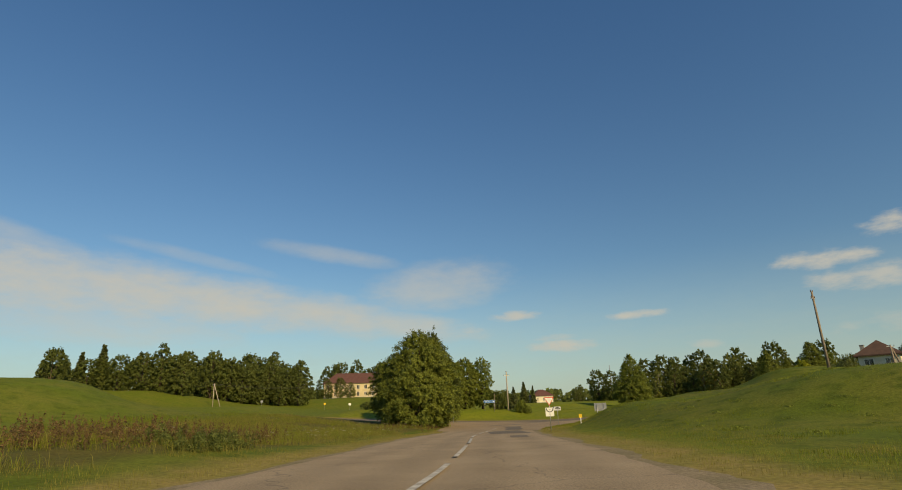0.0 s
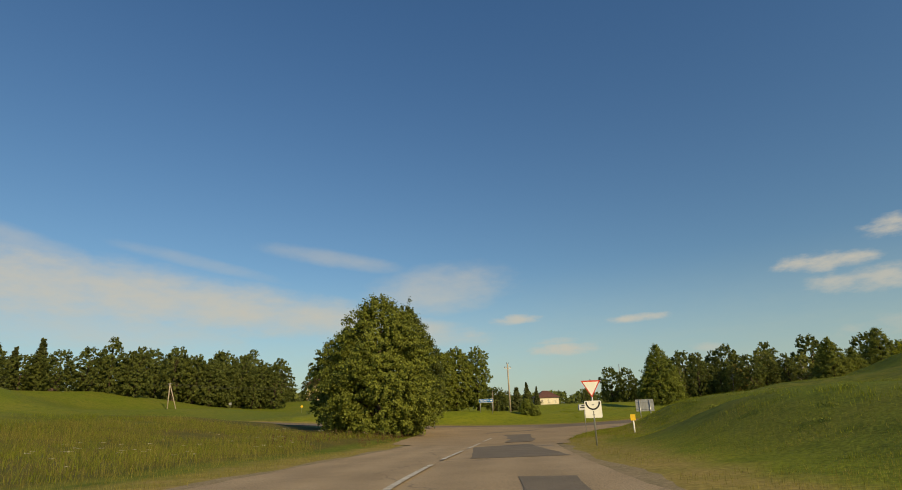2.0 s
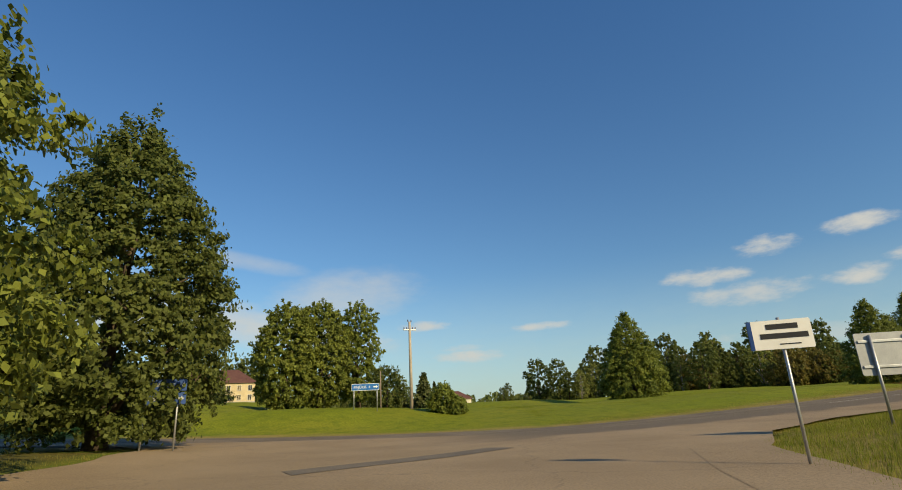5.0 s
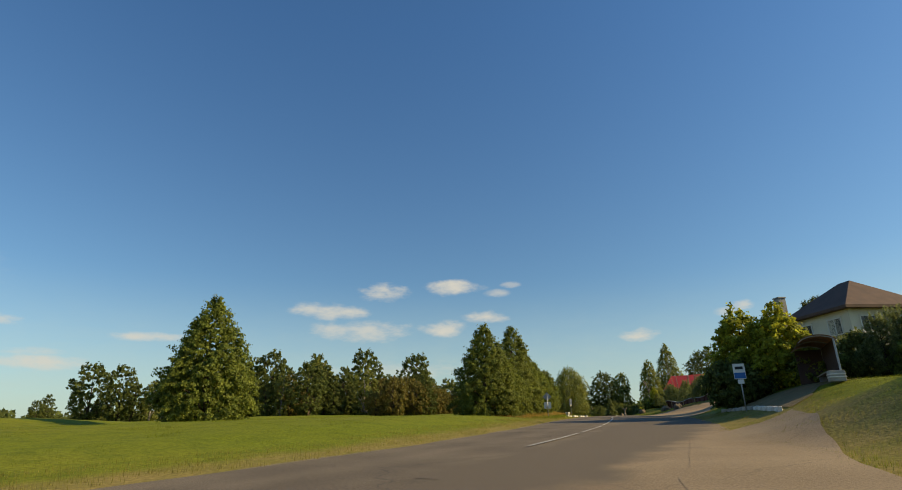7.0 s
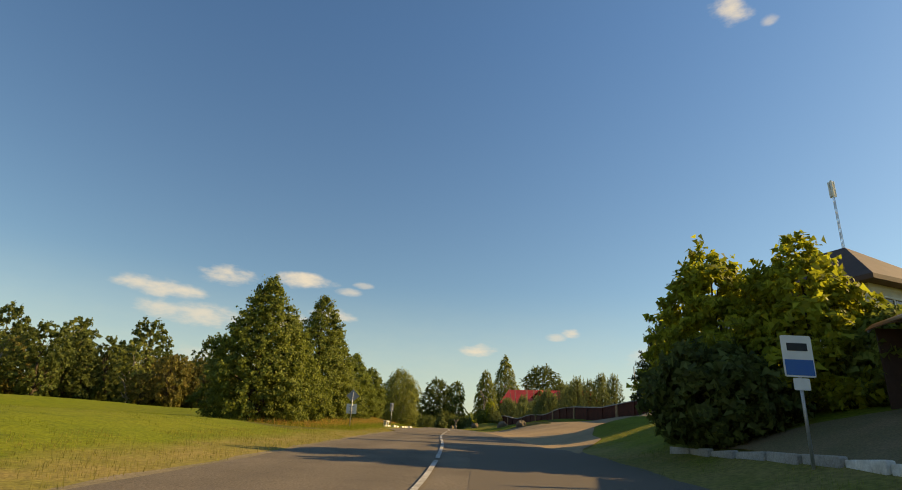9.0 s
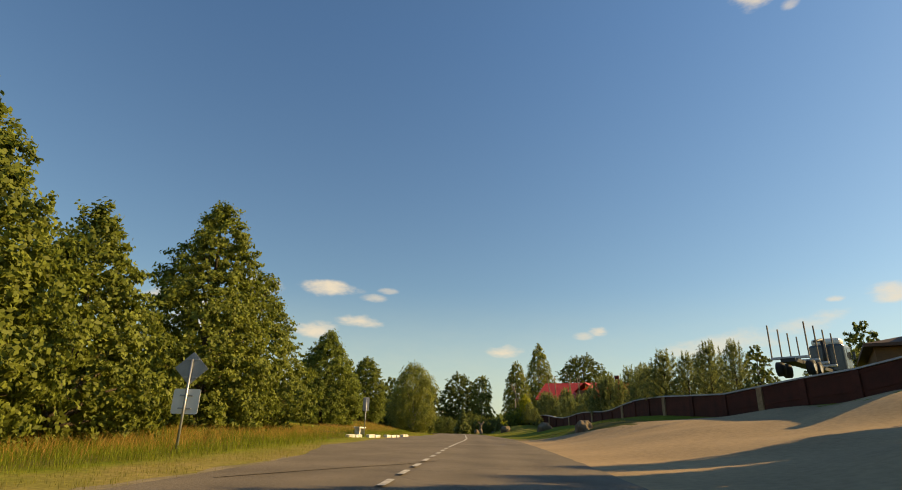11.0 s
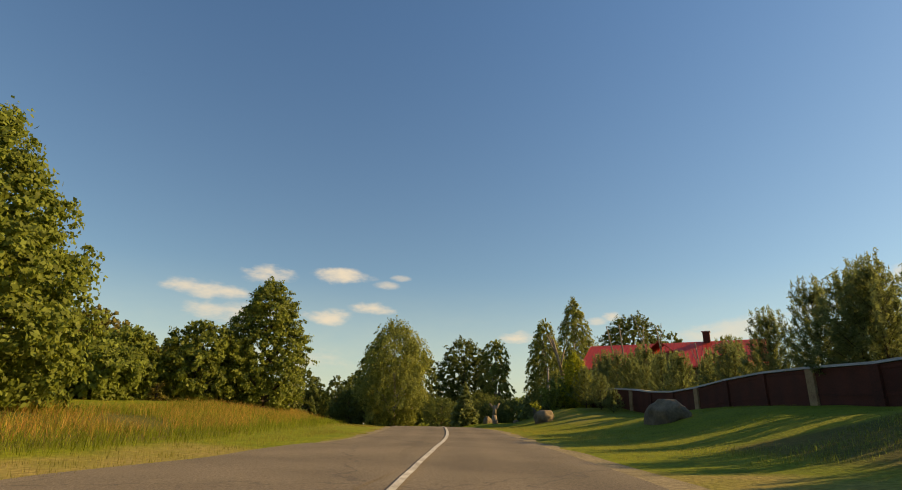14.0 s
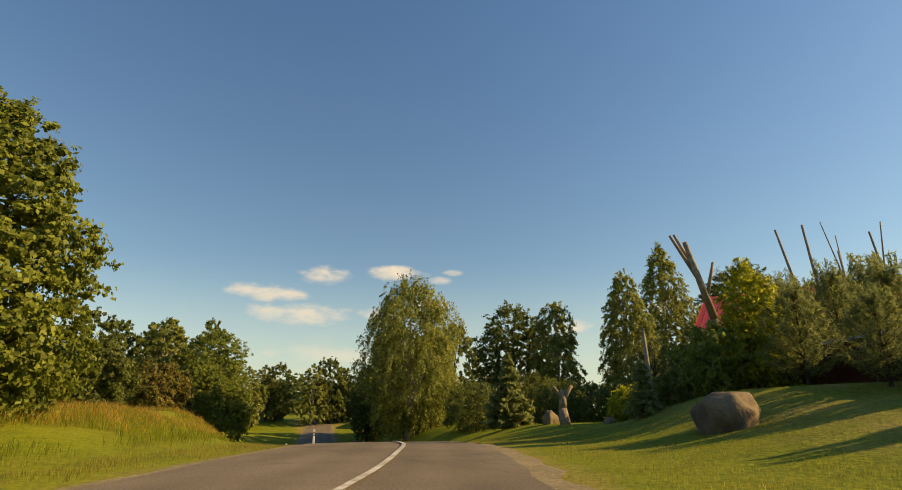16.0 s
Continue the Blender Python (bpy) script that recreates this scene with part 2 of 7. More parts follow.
POLE_CONCRETE = material("pole_concrete", (0.40, 0.34, 0.27), 0.9, (0.30, 0.26, 0.21), 2.0, 0.15, 30, 0.3, 60)
WHITEWASH = material("whitewashed_concrete", (0.78, 0.75, 0.68), 0.85, (0.55, 0.50, 0.42), 3.0, 0.12, 30, 0.4, 50)
STEEL = material("galvanised_steel", (0.42, 0.43, 0.44), 0.45, (0.34, 0.35, 0.36), 6.0, 0.1, 60, metal=0.7)
SIGN_BACK = material("grey_sign_back", (0.34, 0.35, 0.36), 0.5, (0.28, 0.29, 0.30), 3.0, 0.08, 40, metal=0.3)
SIGN_WHITE = material("white_sign_sheet", (0.80, 0.79, 0.74), 0.45, (0.72, 0.71, 0.66), 2.0)
SIGN_RED = material("red_sign_sheet", (0.62, 0.06, 0.035), 0.45, (0.55, 0.07, 0.04), 3.0)
SIGN_BLUE = material("blue_sign_sheet", (0.02, 0.13, 0.42), 0.45, (0.03, 0.15, 0.40), 3.0)
SIGN_DARKBLUE = material("dark_blue_sign_sheet", (0.015, 0.05, 0.19), 0.45, (0.02, 0.06, 0.2), 3.0)
SIGN_YELLOW = material("yellow_marker_paint", (0.80, 0.52, 0.03), 0.5, (0.66, 0.42, 0.05), 4.0)
SIGN_BLACK = material("black_sign_sheet", (0.02, 0.02, 0.022), 0.5, (0.03, 0.03, 0.03), 3.0)
BARK = material("tree_bark", (0.10, 0.075, 0.05), 0.95, (0.06, 0.045, 0.032), 5.0, 0.3, 20, 0.8, 25)
PALE_BARK = material("weathered_trunk", (0.34, 0.26, 0.18), 0.95, (0.22, 0.165, 0.11), 5.0, 0.3, 20, 0.8, 25)
BIRCH_BARK = material("birch_bark", (0.52, 0.47, 0.40), 0.9, (0.16, 0.13, 0.10), 4.0, 0.2, 14, 0.4, 25)


def leafy(name, colour, second, light=0.35, rough=0.6):
    return material(name, colour, rough, second, 0.7, None, vary=0.42, island=True, spec=0.22, through_light=light)


LEAF_LINDEN = leafy("linden_leaf", (0.205, 0.232, 0.042), (0.15, 0.178, 0.034), 0.44)
LEAF_DARK = leafy("dark_leaf", (0.155, 0.18, 0.045), (0.115, 0.14, 0.036), 0.54)
LEAF_MID = leafy("green_leaf", (0.225, 0.26, 0.05), (0.17, 0.205, 0.042), 0.54)
LEAF_BIRCH = leafy("birch_leaf", (0.29, 0.30, 0.08), (0.22, 0.245, 0.06), 0.55)
LEAF_YELLOW = leafy("yellow_green_leaf", (0.40, 0.40, 0.04), (0.28, 0.30, 0.034), 0.56)
LEAF_RUST = leafy("rusty_leaf", (0.24, 0.185, 0.05), (0.17, 0.165, 0.04), 0.5)
NEEDLE = leafy("pine_needle", (0.25, 0.28, 0.10), (0.19, 0.215, 0.075), 0.6)
NEEDLE_DARK = leafy("spruce_needle", (0.11, 0.125, 0.04), (0.08, 0.095, 0.032), 0.3)
GRASS_BLADE = leafy("grass_blade", (0.21, 0.24, 0.025), (0.165, 0.195, 0.02), 0.5)
GRASS_DRY = leafy("dry_grass_blade", (0.50, 0.27, 0.07), (0.38, 0.25, 0.06), 0.5)
GRASS_TAN = leafy("tall_meadow_grass", (0.32, 0.265, 0.07), (0.23, 0.22, 0.045), 0.58)
UMBEL = leafy("cream_umbel", (0.48, 0.45, 0.32), (0.38, 0.37, 0.24), 0.4)
WEED_RUST = leafy("rusty_dock_seed", (0.15, 0.09, 0.04), (0.12, 0.08, 0.035), 0.3)
BRICK_RED = material("red_brick_face", (0.10, 0.028, 0.017), 0.9, (0.065, 0.02, 0.013), 1.2, 0.25, 25, 0.4, 60, vary=0.12)
ROOF_RED = material("red_metal_roof", (0.60, 0.04, 0.02), 0.5, (0.54, 0.045, 0.022), 1.2, 0.06, 30, spec=0.4)
ROOF_BROWN = material("brown_roof_sheet", (0.12, 0.06, 0.045), 0.6, (0.10, 0.045, 0.038), 1.0, 0.1, 30)
ROOF_SLATE = material("grey_brown_roof", (0.115, 0.068, 0.05), 0.75, (0.09, 0.055, 0.042), 1.5, 0.12, 30)
RENDER_CREAM = material("cream_render", (0.56, 0.46, 0.28), 0.9, (0.48, 0.39, 0.24), 0.9, 0.1, 30, 0.2, 60)
RENDER_WHITE = material("pale_render", (0.66, 0.61, 0.48), 0.9, (0.58, 0.53, 0.42), 0.9, 0.08, 30, 0.2, 60)
TIMBER = material("brown_timber", (0.20, 0.105, 0.05), 0.8, (0.15, 0.08, 0.04), 3.0, 0.2, 20, 0.3, 30)
TIMBER_GREY = material("weathered_timber", (0.26, 0.21, 0.16), 0.9, (0.19, 0.155, 0.12), 3.0, 0.2, 20, 0.3, 30)
SHEET_BROWN = material("brown_shelter_sheet", (0.075, 0.042, 0.03), 0.6, (0.06, 0.035, 0.026), 2.0, 0.12, 25)
POLYCARB = material("amber_roof_sheet", (0.30, 0.17, 0.09), 0.35, (0.24, 0.13, 0.07), 2.0, through_light=0.12)
GLASS_DARK = material("dark_window_glass", (0.03, 0.035, 0.04), 0.08, (0.04, 0.045, 0.05), 1.0, spec=0.6)
FRAME_WHITE = material("white_window_frame", (0.70, 0.68, 0.62), 0.6, (0.62, 0.60, 0.55), 3.0)
ROCK = material("grey_granite", (0.20, 0.15, 0.095), 0.9, (0.10, 0.076, 0.05), 1.3, 0.2, 12, 0.7, 14)
CAR_PAINT = material("dark_cab_paint", (0.05, 0.065, 0.075), 0.25, (0.06, 0.07, 0.08), 2.0, spec=0.6)
RUBBER = material("tyre_rubber", (0.025, 0.025, 0.025), 0.85, (0.035, 0.035, 0.033), 5.0)
WIRE = material("dark_wire", (0.05, 0.05, 0.05), 0.6, (0.06, 0.06, 0.06), 3.0)
PORCELAIN = material("insulator_porcelain", (0.10, 0.06, 0.04), 0.3, (0.12, 0.07, 0.05), 8.0)

# the ground: mown green, drier beside the roads, rank meadow in places
GROUND = bpy.data.materials.new("meadow_ground")
GROUND.use_nodes = True
gn, gl = GROUND.node_tree.nodes, GROUND.node_tree.links
gb = gn["Principled BSDF"]
gb.inputs["Roughness"].default_value, gb.inputs["Specular IOR Level"].default_value = 0.95, 0.1
gat = gn.new("ShaderNodeTexCoord").outputs["Object"]


def gnoise(size, detail=5.0):
    t = gn.new("ShaderNodeTexNoise")
    t.inputs["Scale"].default_value, t.inputs["Detail"].default_value = size, detail
    gl.new(gat, t.inputs["Vector"])
    return t.outputs["Fac"]


def gmix(fac, a, b):
    x = gn.new("ShaderNodeMix")
    x.data_type = "RGBA"
    for sock, v in (("Factor", fac), ("A", a), ("B", b)):
        if isinstance(v, tuple):
            x.inputs[sock].default_value = (*v, 1)
        else:
            gl.new(v, x.inputs[sock])
    return x.outputs["Result"]


def grange(v, lo, hi, a=0.0, b=1.0):
    r = gn.new("ShaderNodeMapRange")
    gl.new(v, r.inputs["Value"])
    for sock, x in zip(("From Min", "From Max", "To Min", "To Max"), (lo, hi, a, b)):
        r.inputs[sock].default_value = x
    return r.outputs[0]


def gattr(name):
    a = gn.new("ShaderNodeAttribute")
    a.attribute_name = name
    return a.outputs["Fac"]


def gadd(a, b):
    x = gn.new("ShaderNodeMath")
    x.operation = "ADD"
    gl.new(a, x.inputs[0])
    gl.new(b, x.inputs[1])
    return x.outputs[0]


green = gmix(grange(gnoise(0.12), 0.35, 0.65), (0.145, 0.175, 0.012), (0.178, 0.188, 0.018))
green = gmix(grange(gnoise(1.3), 0.45, 0.72), green, (0.112, 0.138, 0.012))
rank = gmix(grange(gnoise(0.22), 0.38, 0.62), (0.096, 0.128, 0.014), (0.13, 0.138, 0.022))
rank = gmix(grange(gnoise(1.1, 8.0), 0.48, 0.68), rank, (0.068, 0.094, 0.011))
green = gmix(gattr("rank"), green, rank)
meadow = gmix(grange(gnoise(0.5), 0.35, 0.65), (0.118, 0.098, 0.026), (0.072, 0.078, 0.016))
gcol = gmix(grange(gadd(gattr("meadow"), grange(gnoise(0.35), 0, 1, -0.25, 0.25)), 0.3, 0.75), green, meadow)
dry = gmix(grange(gnoise(0.9), 0.35, 0.65), (0.26, 0.20, 0.065), (0.20, 0.175, 0.042))
gcol = gmix(grange(gadd(gattr("verge"), grange(gnoise(0.8), 0, 1, -0.4, 0.4)), 0.35, 0.8), gcol, dry)
gfine = gn.new("ShaderNodeVectorMath")
gfine.operation = "SCALE"
gl.new(gcol, gfine.inputs[0])
gl.new(grange(gnoise(9.0, 6.0), 0.3, 0.7, 0.72, 1.28), gfine.inputs["Scale"])
gl.new(gfine.outputs[0], gb.inputs["Base Color"])
gbump = gn.new("ShaderNodeBump")
gbump.inputs["Strength"].default_value, gbump.inputs["Distance"].default_value = 0.6, 0.05
gl.new(gnoise(11.0, 9.0), gbump.inputs["Height"])
gl.new(gbump.outputs[0], gb.inputs["Normal"])


# ---- the lie of the land ----
# centre lines: x, y, z
ROAD_A = [(-9.0, -32.0, 1.2), (-5.3, -8.0, 0.6), (-4.2, 2.1, 0.41), (-2.15, 12.6, 0.18), (-0.35, 24.4, -0.07), (1.3, 36.5, -0.38), (4.3, 52.0, -0.8), (8.0, 68.0, -1.06), (13.0, 84.0, -1.06)]
ROAD_B = [(-75.0, 95.0, 3.6), (-45.0, 96.0, 2.2), (-20.0, 94.0, 0.6), (0.0, 91.0, -0.6), (14.0, 87.5, -1.0), (22.0, 85.0, -0.95), (33.0, 85.6, -0.58), (46.0, 88.6, -0.18), (58.0, 92.5, 0.19), (72.0, 97.8, 0.45), (85.5, 102.7, 0.65), (98.0, 107.4, 0.8), (110.0, 112.3, 0.96), (119.0, 115.9, 1.1), (124.9, 118.6, 1.2), (131.0, 121.7, 1.27), (136.5, 124.9, 1.27), (142.0, 128.6, 1.15), (148.0, 134.0, 0.75), (155.0, 142.0, -0.3), (163.0, 151.0, -1.4), (176.0, 164.5, -2.1), (190.0, 178.0, -2.7), (212.0, 199.0, -2.0), (240.0, 225.0, 0.5)]
LAND = [(-12, 16, 0.75), (-30, 80, 1.6), (-50, 144, 3.3), (-88, 125, 10), (-48, 68, 6.0), (-98, 177, 9.7), (-16, 103, 1.0), (-25, 165, 1.5),
        (9, 17, 0.2), (25, 31, 2.85), (36.5, 51, 3.1), (21.5, 72, -0.1), (13, 55, -0.5), (26, 77, 0.0), (48, 70, 3.25), (24, 58, 1.5), (33, 64, 2.2), (41, 62, 4.6), (18, 42, 1.3), (40, 74, 1.7),
        (24, 123, 0.2), (36, 145, 1.5), (45, 210, 2.0), (50, 127, 0.4), (76, 138, 0.6), (73, 111, 0.5), (95, 170, 2.4), (86, 117, 1.0), (104, 119, 1.35),
        (109, 134, 2.2), (124, 137, 2.35), (142, 138, 2.3), (151, 152, 2.4), (136, 133, 1.9), (138, 148, 2.5), (148, 143, 1.9), (153, 148.5, 1.3)]
LAND_RIGHT = [(51, 80, 1.6), (78, 86, 2.3), (107, 85, 4.7), (117, 95, 3.2), (105.5, 101.7, 2.6), (131, 107.0, 2.7), (129, 112, 1.9), (140, 119, 2.15), (148, 116.7, 2.9), (155, 128.5, 1.5), (175, 141, 0.9), (190, 115, 5.5), (150, 85, 6.0), (114, 85, 6.0), (-2, 114, 1.9), (5, 110, 0.9), (200, 160, 0.5), (170, 190, 1.2), (-25, 258, 7.0), (45, 245, 2.0), (55, 83.8, 2.0), (58.5, 84.6, 2.2), (54.8, 80.4, 1.75), (62, 84, 2.1), (47, 79.6, 1.0), (95, 85.5, 3.9), (92, 81, 4.1), (101, 89, 3.3), (87, 88, 1.8), (90, 93.5, 1.2), (97, 97, 1.5), (83, 93, 0.9), (104, 94, 2.5), (96, 92, 2.1), (101, 101, 1.4), (103, 82, 4.8)]
def dense(line, step=1.0):
    """Catmull-Rom through the centre line's points, about every step metres."""
    out = []
    n = len(line)
    for i in range(n - 1):
        p0, p1, p2, p3 = line[max(i - 1, 0)], line[i], line[i + 1], line[min(i + 2, n - 1)]
        m = max(2, int(math.dist(p1[:2], p2[:2]) / step))
        for k in range(m):
            u = k / m
            out.append(tuple(0.5 * (2 * b + (c - a) * u + (2 * a - 5 * b + 4 * c - d) * u * u + (3 * b - a - 3 * c + d) * u ** 3) for a, b, c, d in zip(p0, p1, p2, p3)))
    out.append(tuple(line[-1]))
    return out
LINE_A, LINE_B = dense(ROAD_A), dense(ROAD_B)
# the inner curve of the junction, level with the roads
INNER = dense([(5.8, 56.3, -0.85), (9.8, 66.4, -1.05), (13.8, 73.1, -1.05), (19.0, 78.0, -1.0), (25.7, 81.1, -0.85), (34.0, 83.8, -0.58)])
MAIN = np.array(LINE_A + LINE_B)
ROADS = np.array(LINE_A + LINE_B + INNER)
KNOWN = np.array(LAND + LAND_RIGHT + [p for p in ROAD_A + ROAD_B])
def ease(a, b, v):
    u = np.clip((v - a) / (b - a), 0, 1)
    return u * u * (3 - 2 * u)
def ground(x, y):
    """The ground's height at arrays of places: the lie of the land, levelled beside the roads."""
    x, y = np.atleast_1d(np.asarray(x, float)), np.atleast_1d(np.asarray(y, float))
    out = np.empty(len(x))
    for s in range(0, len(x), 4000):
        a, b = x[s:s + 4000], y[s:s + 4000]
        d2 = (a[:, None] - KNOWN[:, 0]) ** 2 + (b[:, None] - KNOWN[:, 1]) ** 2 + 16
        w = d2 ** -2.0
        z = (w * KNOWN[:, 2]).sum(1) / w.sum(1)
        far = np.hypot(a - 60, b - 90)
        z += ease(200, 600, far) * (3 + 5 * np.sin(a * 0.006) * np.cos(b * 0.005))
        r2 = (a[:, None] - ROADS[:, 0]) ** 2 + (b[:, None] - ROADS[:, 1]) ** 2
        k = r2.argmin(1)
        r = np.sqrt(r2[np.arange(len(a)), k])
        wr = (r2 + 1.0) ** -2.0
        zr = (wr * ROADS[:, 2]).sum(1) / wr.sum(1)
        u = ease(4.2, 11.0, r)
        out[s:s + 4000] = zr * (1 - u) + z * u - 0.07 * (1 - ease(3.4, 4.6, r))
    return out


from mathutils import geometry
from mathutils.bvhtree import BVHTree

# ---- building helpers ----
def mesh_of(name, verts, faces, mat, smooth=False):
    me = bpy.data.meshes.new(name)
    me.from_pydata(verts, [], faces)
    me.materials.append(mat)
    if smooth:
        me.polygons.foreach_set("use_smooth", [True] * len(me.polygons))
    me.update()
    return me


def part(name, bm, mat, parent=None, label="", smooth=False):
    """A bmesh or a mesh as one object, under its thing where there is one."""
    if isinstance(bm, bmesh.types.BMesh):
        me = bpy.data.meshes.new(name)
        bm.to_mesh(me)
        bm.free()
        me.materials.append(mat)
        if smooth:
            me.polygons.foreach_set("use_smooth", [True] * len(me.polygons))
    else:
        me = bm
    ob = new(name, me)
    ob.parent = parent
    if label:
        tagged(ob, label)
    return ob


def thing(name, x, y, z, turn, label, category, group=""):
    """An empty at a thing's base that carries its parts; turn: degrees."""
    ob = new(name)
    ob.empty_display_size = 0.2
    ob.matrix_basis = pose(x, y, z, 0, 0, turn)
    return tagged(ob, label, category, group)


def box(bm, x0, y0, z0, x1, y1, z1, bevel=0.0, turn=None):
    made = bmesh.ops.create_cube(bm, size=1)["verts"]
    m = Matrix.Translation(((x0 + x1) / 2, (y0 + y1) / 2, (z0 + z1) / 2)) @ Matrix.Diagonal((x1 - x0, y1 - y0, z1 - z0, 1))
    if turn is not None:
        m = turn @ m
    bmesh.ops.transform(bm, matrix=m, verts=made)
    if bevel:
        edges = list({e for v in made for e in v.link_edges})
        bmesh.ops.bevel(bm, geom=edges, offset=bevel, segments=2, affect="EDGES", profile=0.5)
    return bm


def boxed(*args, bevel=0.0):
    return box(bmesh.new(), *args, bevel=bevel)


def rod(bm, a, b, r0, r1=None, sides=10):
    """A tapered round bar from a to b."""
    a, b = Vector(a), Vector(b)
    d = b - a
    made = bmesh.ops.create_cone(bm, cap_ends=True, segments=sides, radius1=r0, radius2=r0 if r1 is None else r1, depth=d.length)["verts"]
    bmesh.ops.transform(bm, matrix=Matrix.Translation((a + b) / 2) @ d.to_track_quat("Z", "Y").to_matrix().to_4x4(), verts=made)
    return bm


def prism(bm, outline, z0, z1):
    """An upright prism over a plan outline (anticlockwise)."""
    low = [bm.verts.new((x, y, z0)) for x, y in outline]
    high = [bm.verts.new((x, y, z1)) for x, y in outline]
    bm.faces.new(low[::-1])
    bm.faces.new(high)
    for i in range(len(low)):
        j = (i + 1) % len(low)
        bm.faces.new((low[i], low[j], high[j], high[i]))
    return bm


def gz(x, y):
    return float(ground(x, y)[0])


def road_z(x, y):
    """The road surface's height beside the nearest stretch of centre line."""
    x, y = np.atleast_1d(np.asarray(x, float)), np.atleast_1d(np.asarray(y, float))
    w = ((x[:, None] - ROADS[:, 0]) ** 2 + (y[:, None] - ROADS[:, 1]) ** 2 + 1.0) ** -2.0
    return (w * ROADS[:, 2]).sum(1) / w.sum(1)


# ---- ground ----
TURF = []  # the ground sheet, to lay things on


def ground_sheet():
    def lines(lo, hi, step, far):
        inner = list(np.arange(lo, hi + step / 2, step))
        out, d = [], step
        while inner[0] - sum(out) > -far:
            d *= 1.35
            out.append(d)
        before = [lo - sum(out[:k + 1]) for k in range(len(out))][::-1]
        after = [inner[-1] + sum(out[:k + 1]) for k in range(len(out))]
        return np.array(before + inner + after)
    xs, ys = lines(-45, 200, 1.25, 2600), lines(-12, 190, 1.25, 2600)
    gx, gy = np.meshgrid(xs, ys)
    x, y = gx.ravel(), gy.ravel()
    z = ground(x, y)
    rough = np.array([noise.noise(Vector((a * 0.35, b * 0.35, 0))) for a, b in zip(x, y)])
    r = np.full(len(x), 1e9)
    for s in range(0, len(x), 4000):
        r[s:s + 4000] = np.sqrt(((x[s:s + 4000, None] - ROADS[:, 0]) ** 2 + (y[s:s + 4000, None] - ROADS[:, 1]) ** 2).min(1))
    level = (x > 40) & (x < 118) & (y > 76) & (y < 108)
    z += rough * 0.12 * ease(5.5, 12, r) * ~level
    n, m = len(xs), len(ys)
    i = np.arange((m - 1) * (n - 1))
    a = (i // (n - 1)) * n + i % (n - 1)
    faces = np.stack([a, a + 1, a + n + 1, a + n], 1)
    TURF.append(BVHTree.FromPolygons(np.stack([x, y, z], 1).tolist(), faces.tolist()))
    me = mesh_of("ground", np.stack([x, y, z], 1).tolist(), faces.tolist(), GROUND, True)
    verge = np.where(x > 114, 1 - ease(2.6, 4.6, r), 1 - ease(4.6, 8.0, r))
    verge = np.where((x > 13) & (x < 60) & (y < 84.5) & (y > 50), np.maximum(verge, 1 - ease(6.0, 10.5, r)), verge)
    lawn = (x > 134) * (x < 172) * (1 - ease(123, 128, y)) * ease(4.6, 8.5, r) * ease(110, 114, y)  # tan in patches
    verge = np.maximum(verge, 0.52 * lawn)
    left = (x < 2) & (y < 92)
    meadow = np.where(left, ease(6.5, 9, r) * (1 - 0.75 * ease(14, 34, r)) * (y < 84), 0) + np.where((x > 62) & (y > 96) & (x < 120), ease(6.0, 8, r) * (1 - ease(11, 15, r)), 0)
    rank = ((x > 2) & (y < 76)) * ease(5.5, 9, r) * 1.0 + ((x < 4) & (y < 88)) * 0.9 + ((x < -14) & (y >= 88)) * 0.7
    for name, value in (("verge", verge), ("meadow", meadow), ("rank", rank)):
        me.attributes.new(name, "FLOAT", "POINT").data.foreach_set("value", value)
    return tagged(new("ground", me), "rolling grass fields with mown verges", "ground", kind="structure")


ground_sheet()


def on_ground(x, y):
    """Heights of the ground sheet itself at arrays of places."""
    return np.array([TURF[0].ray_cast(Vector((a, b, 60)), Vector((0, 0, -1)))[0].z for a, b in zip(x, y)])


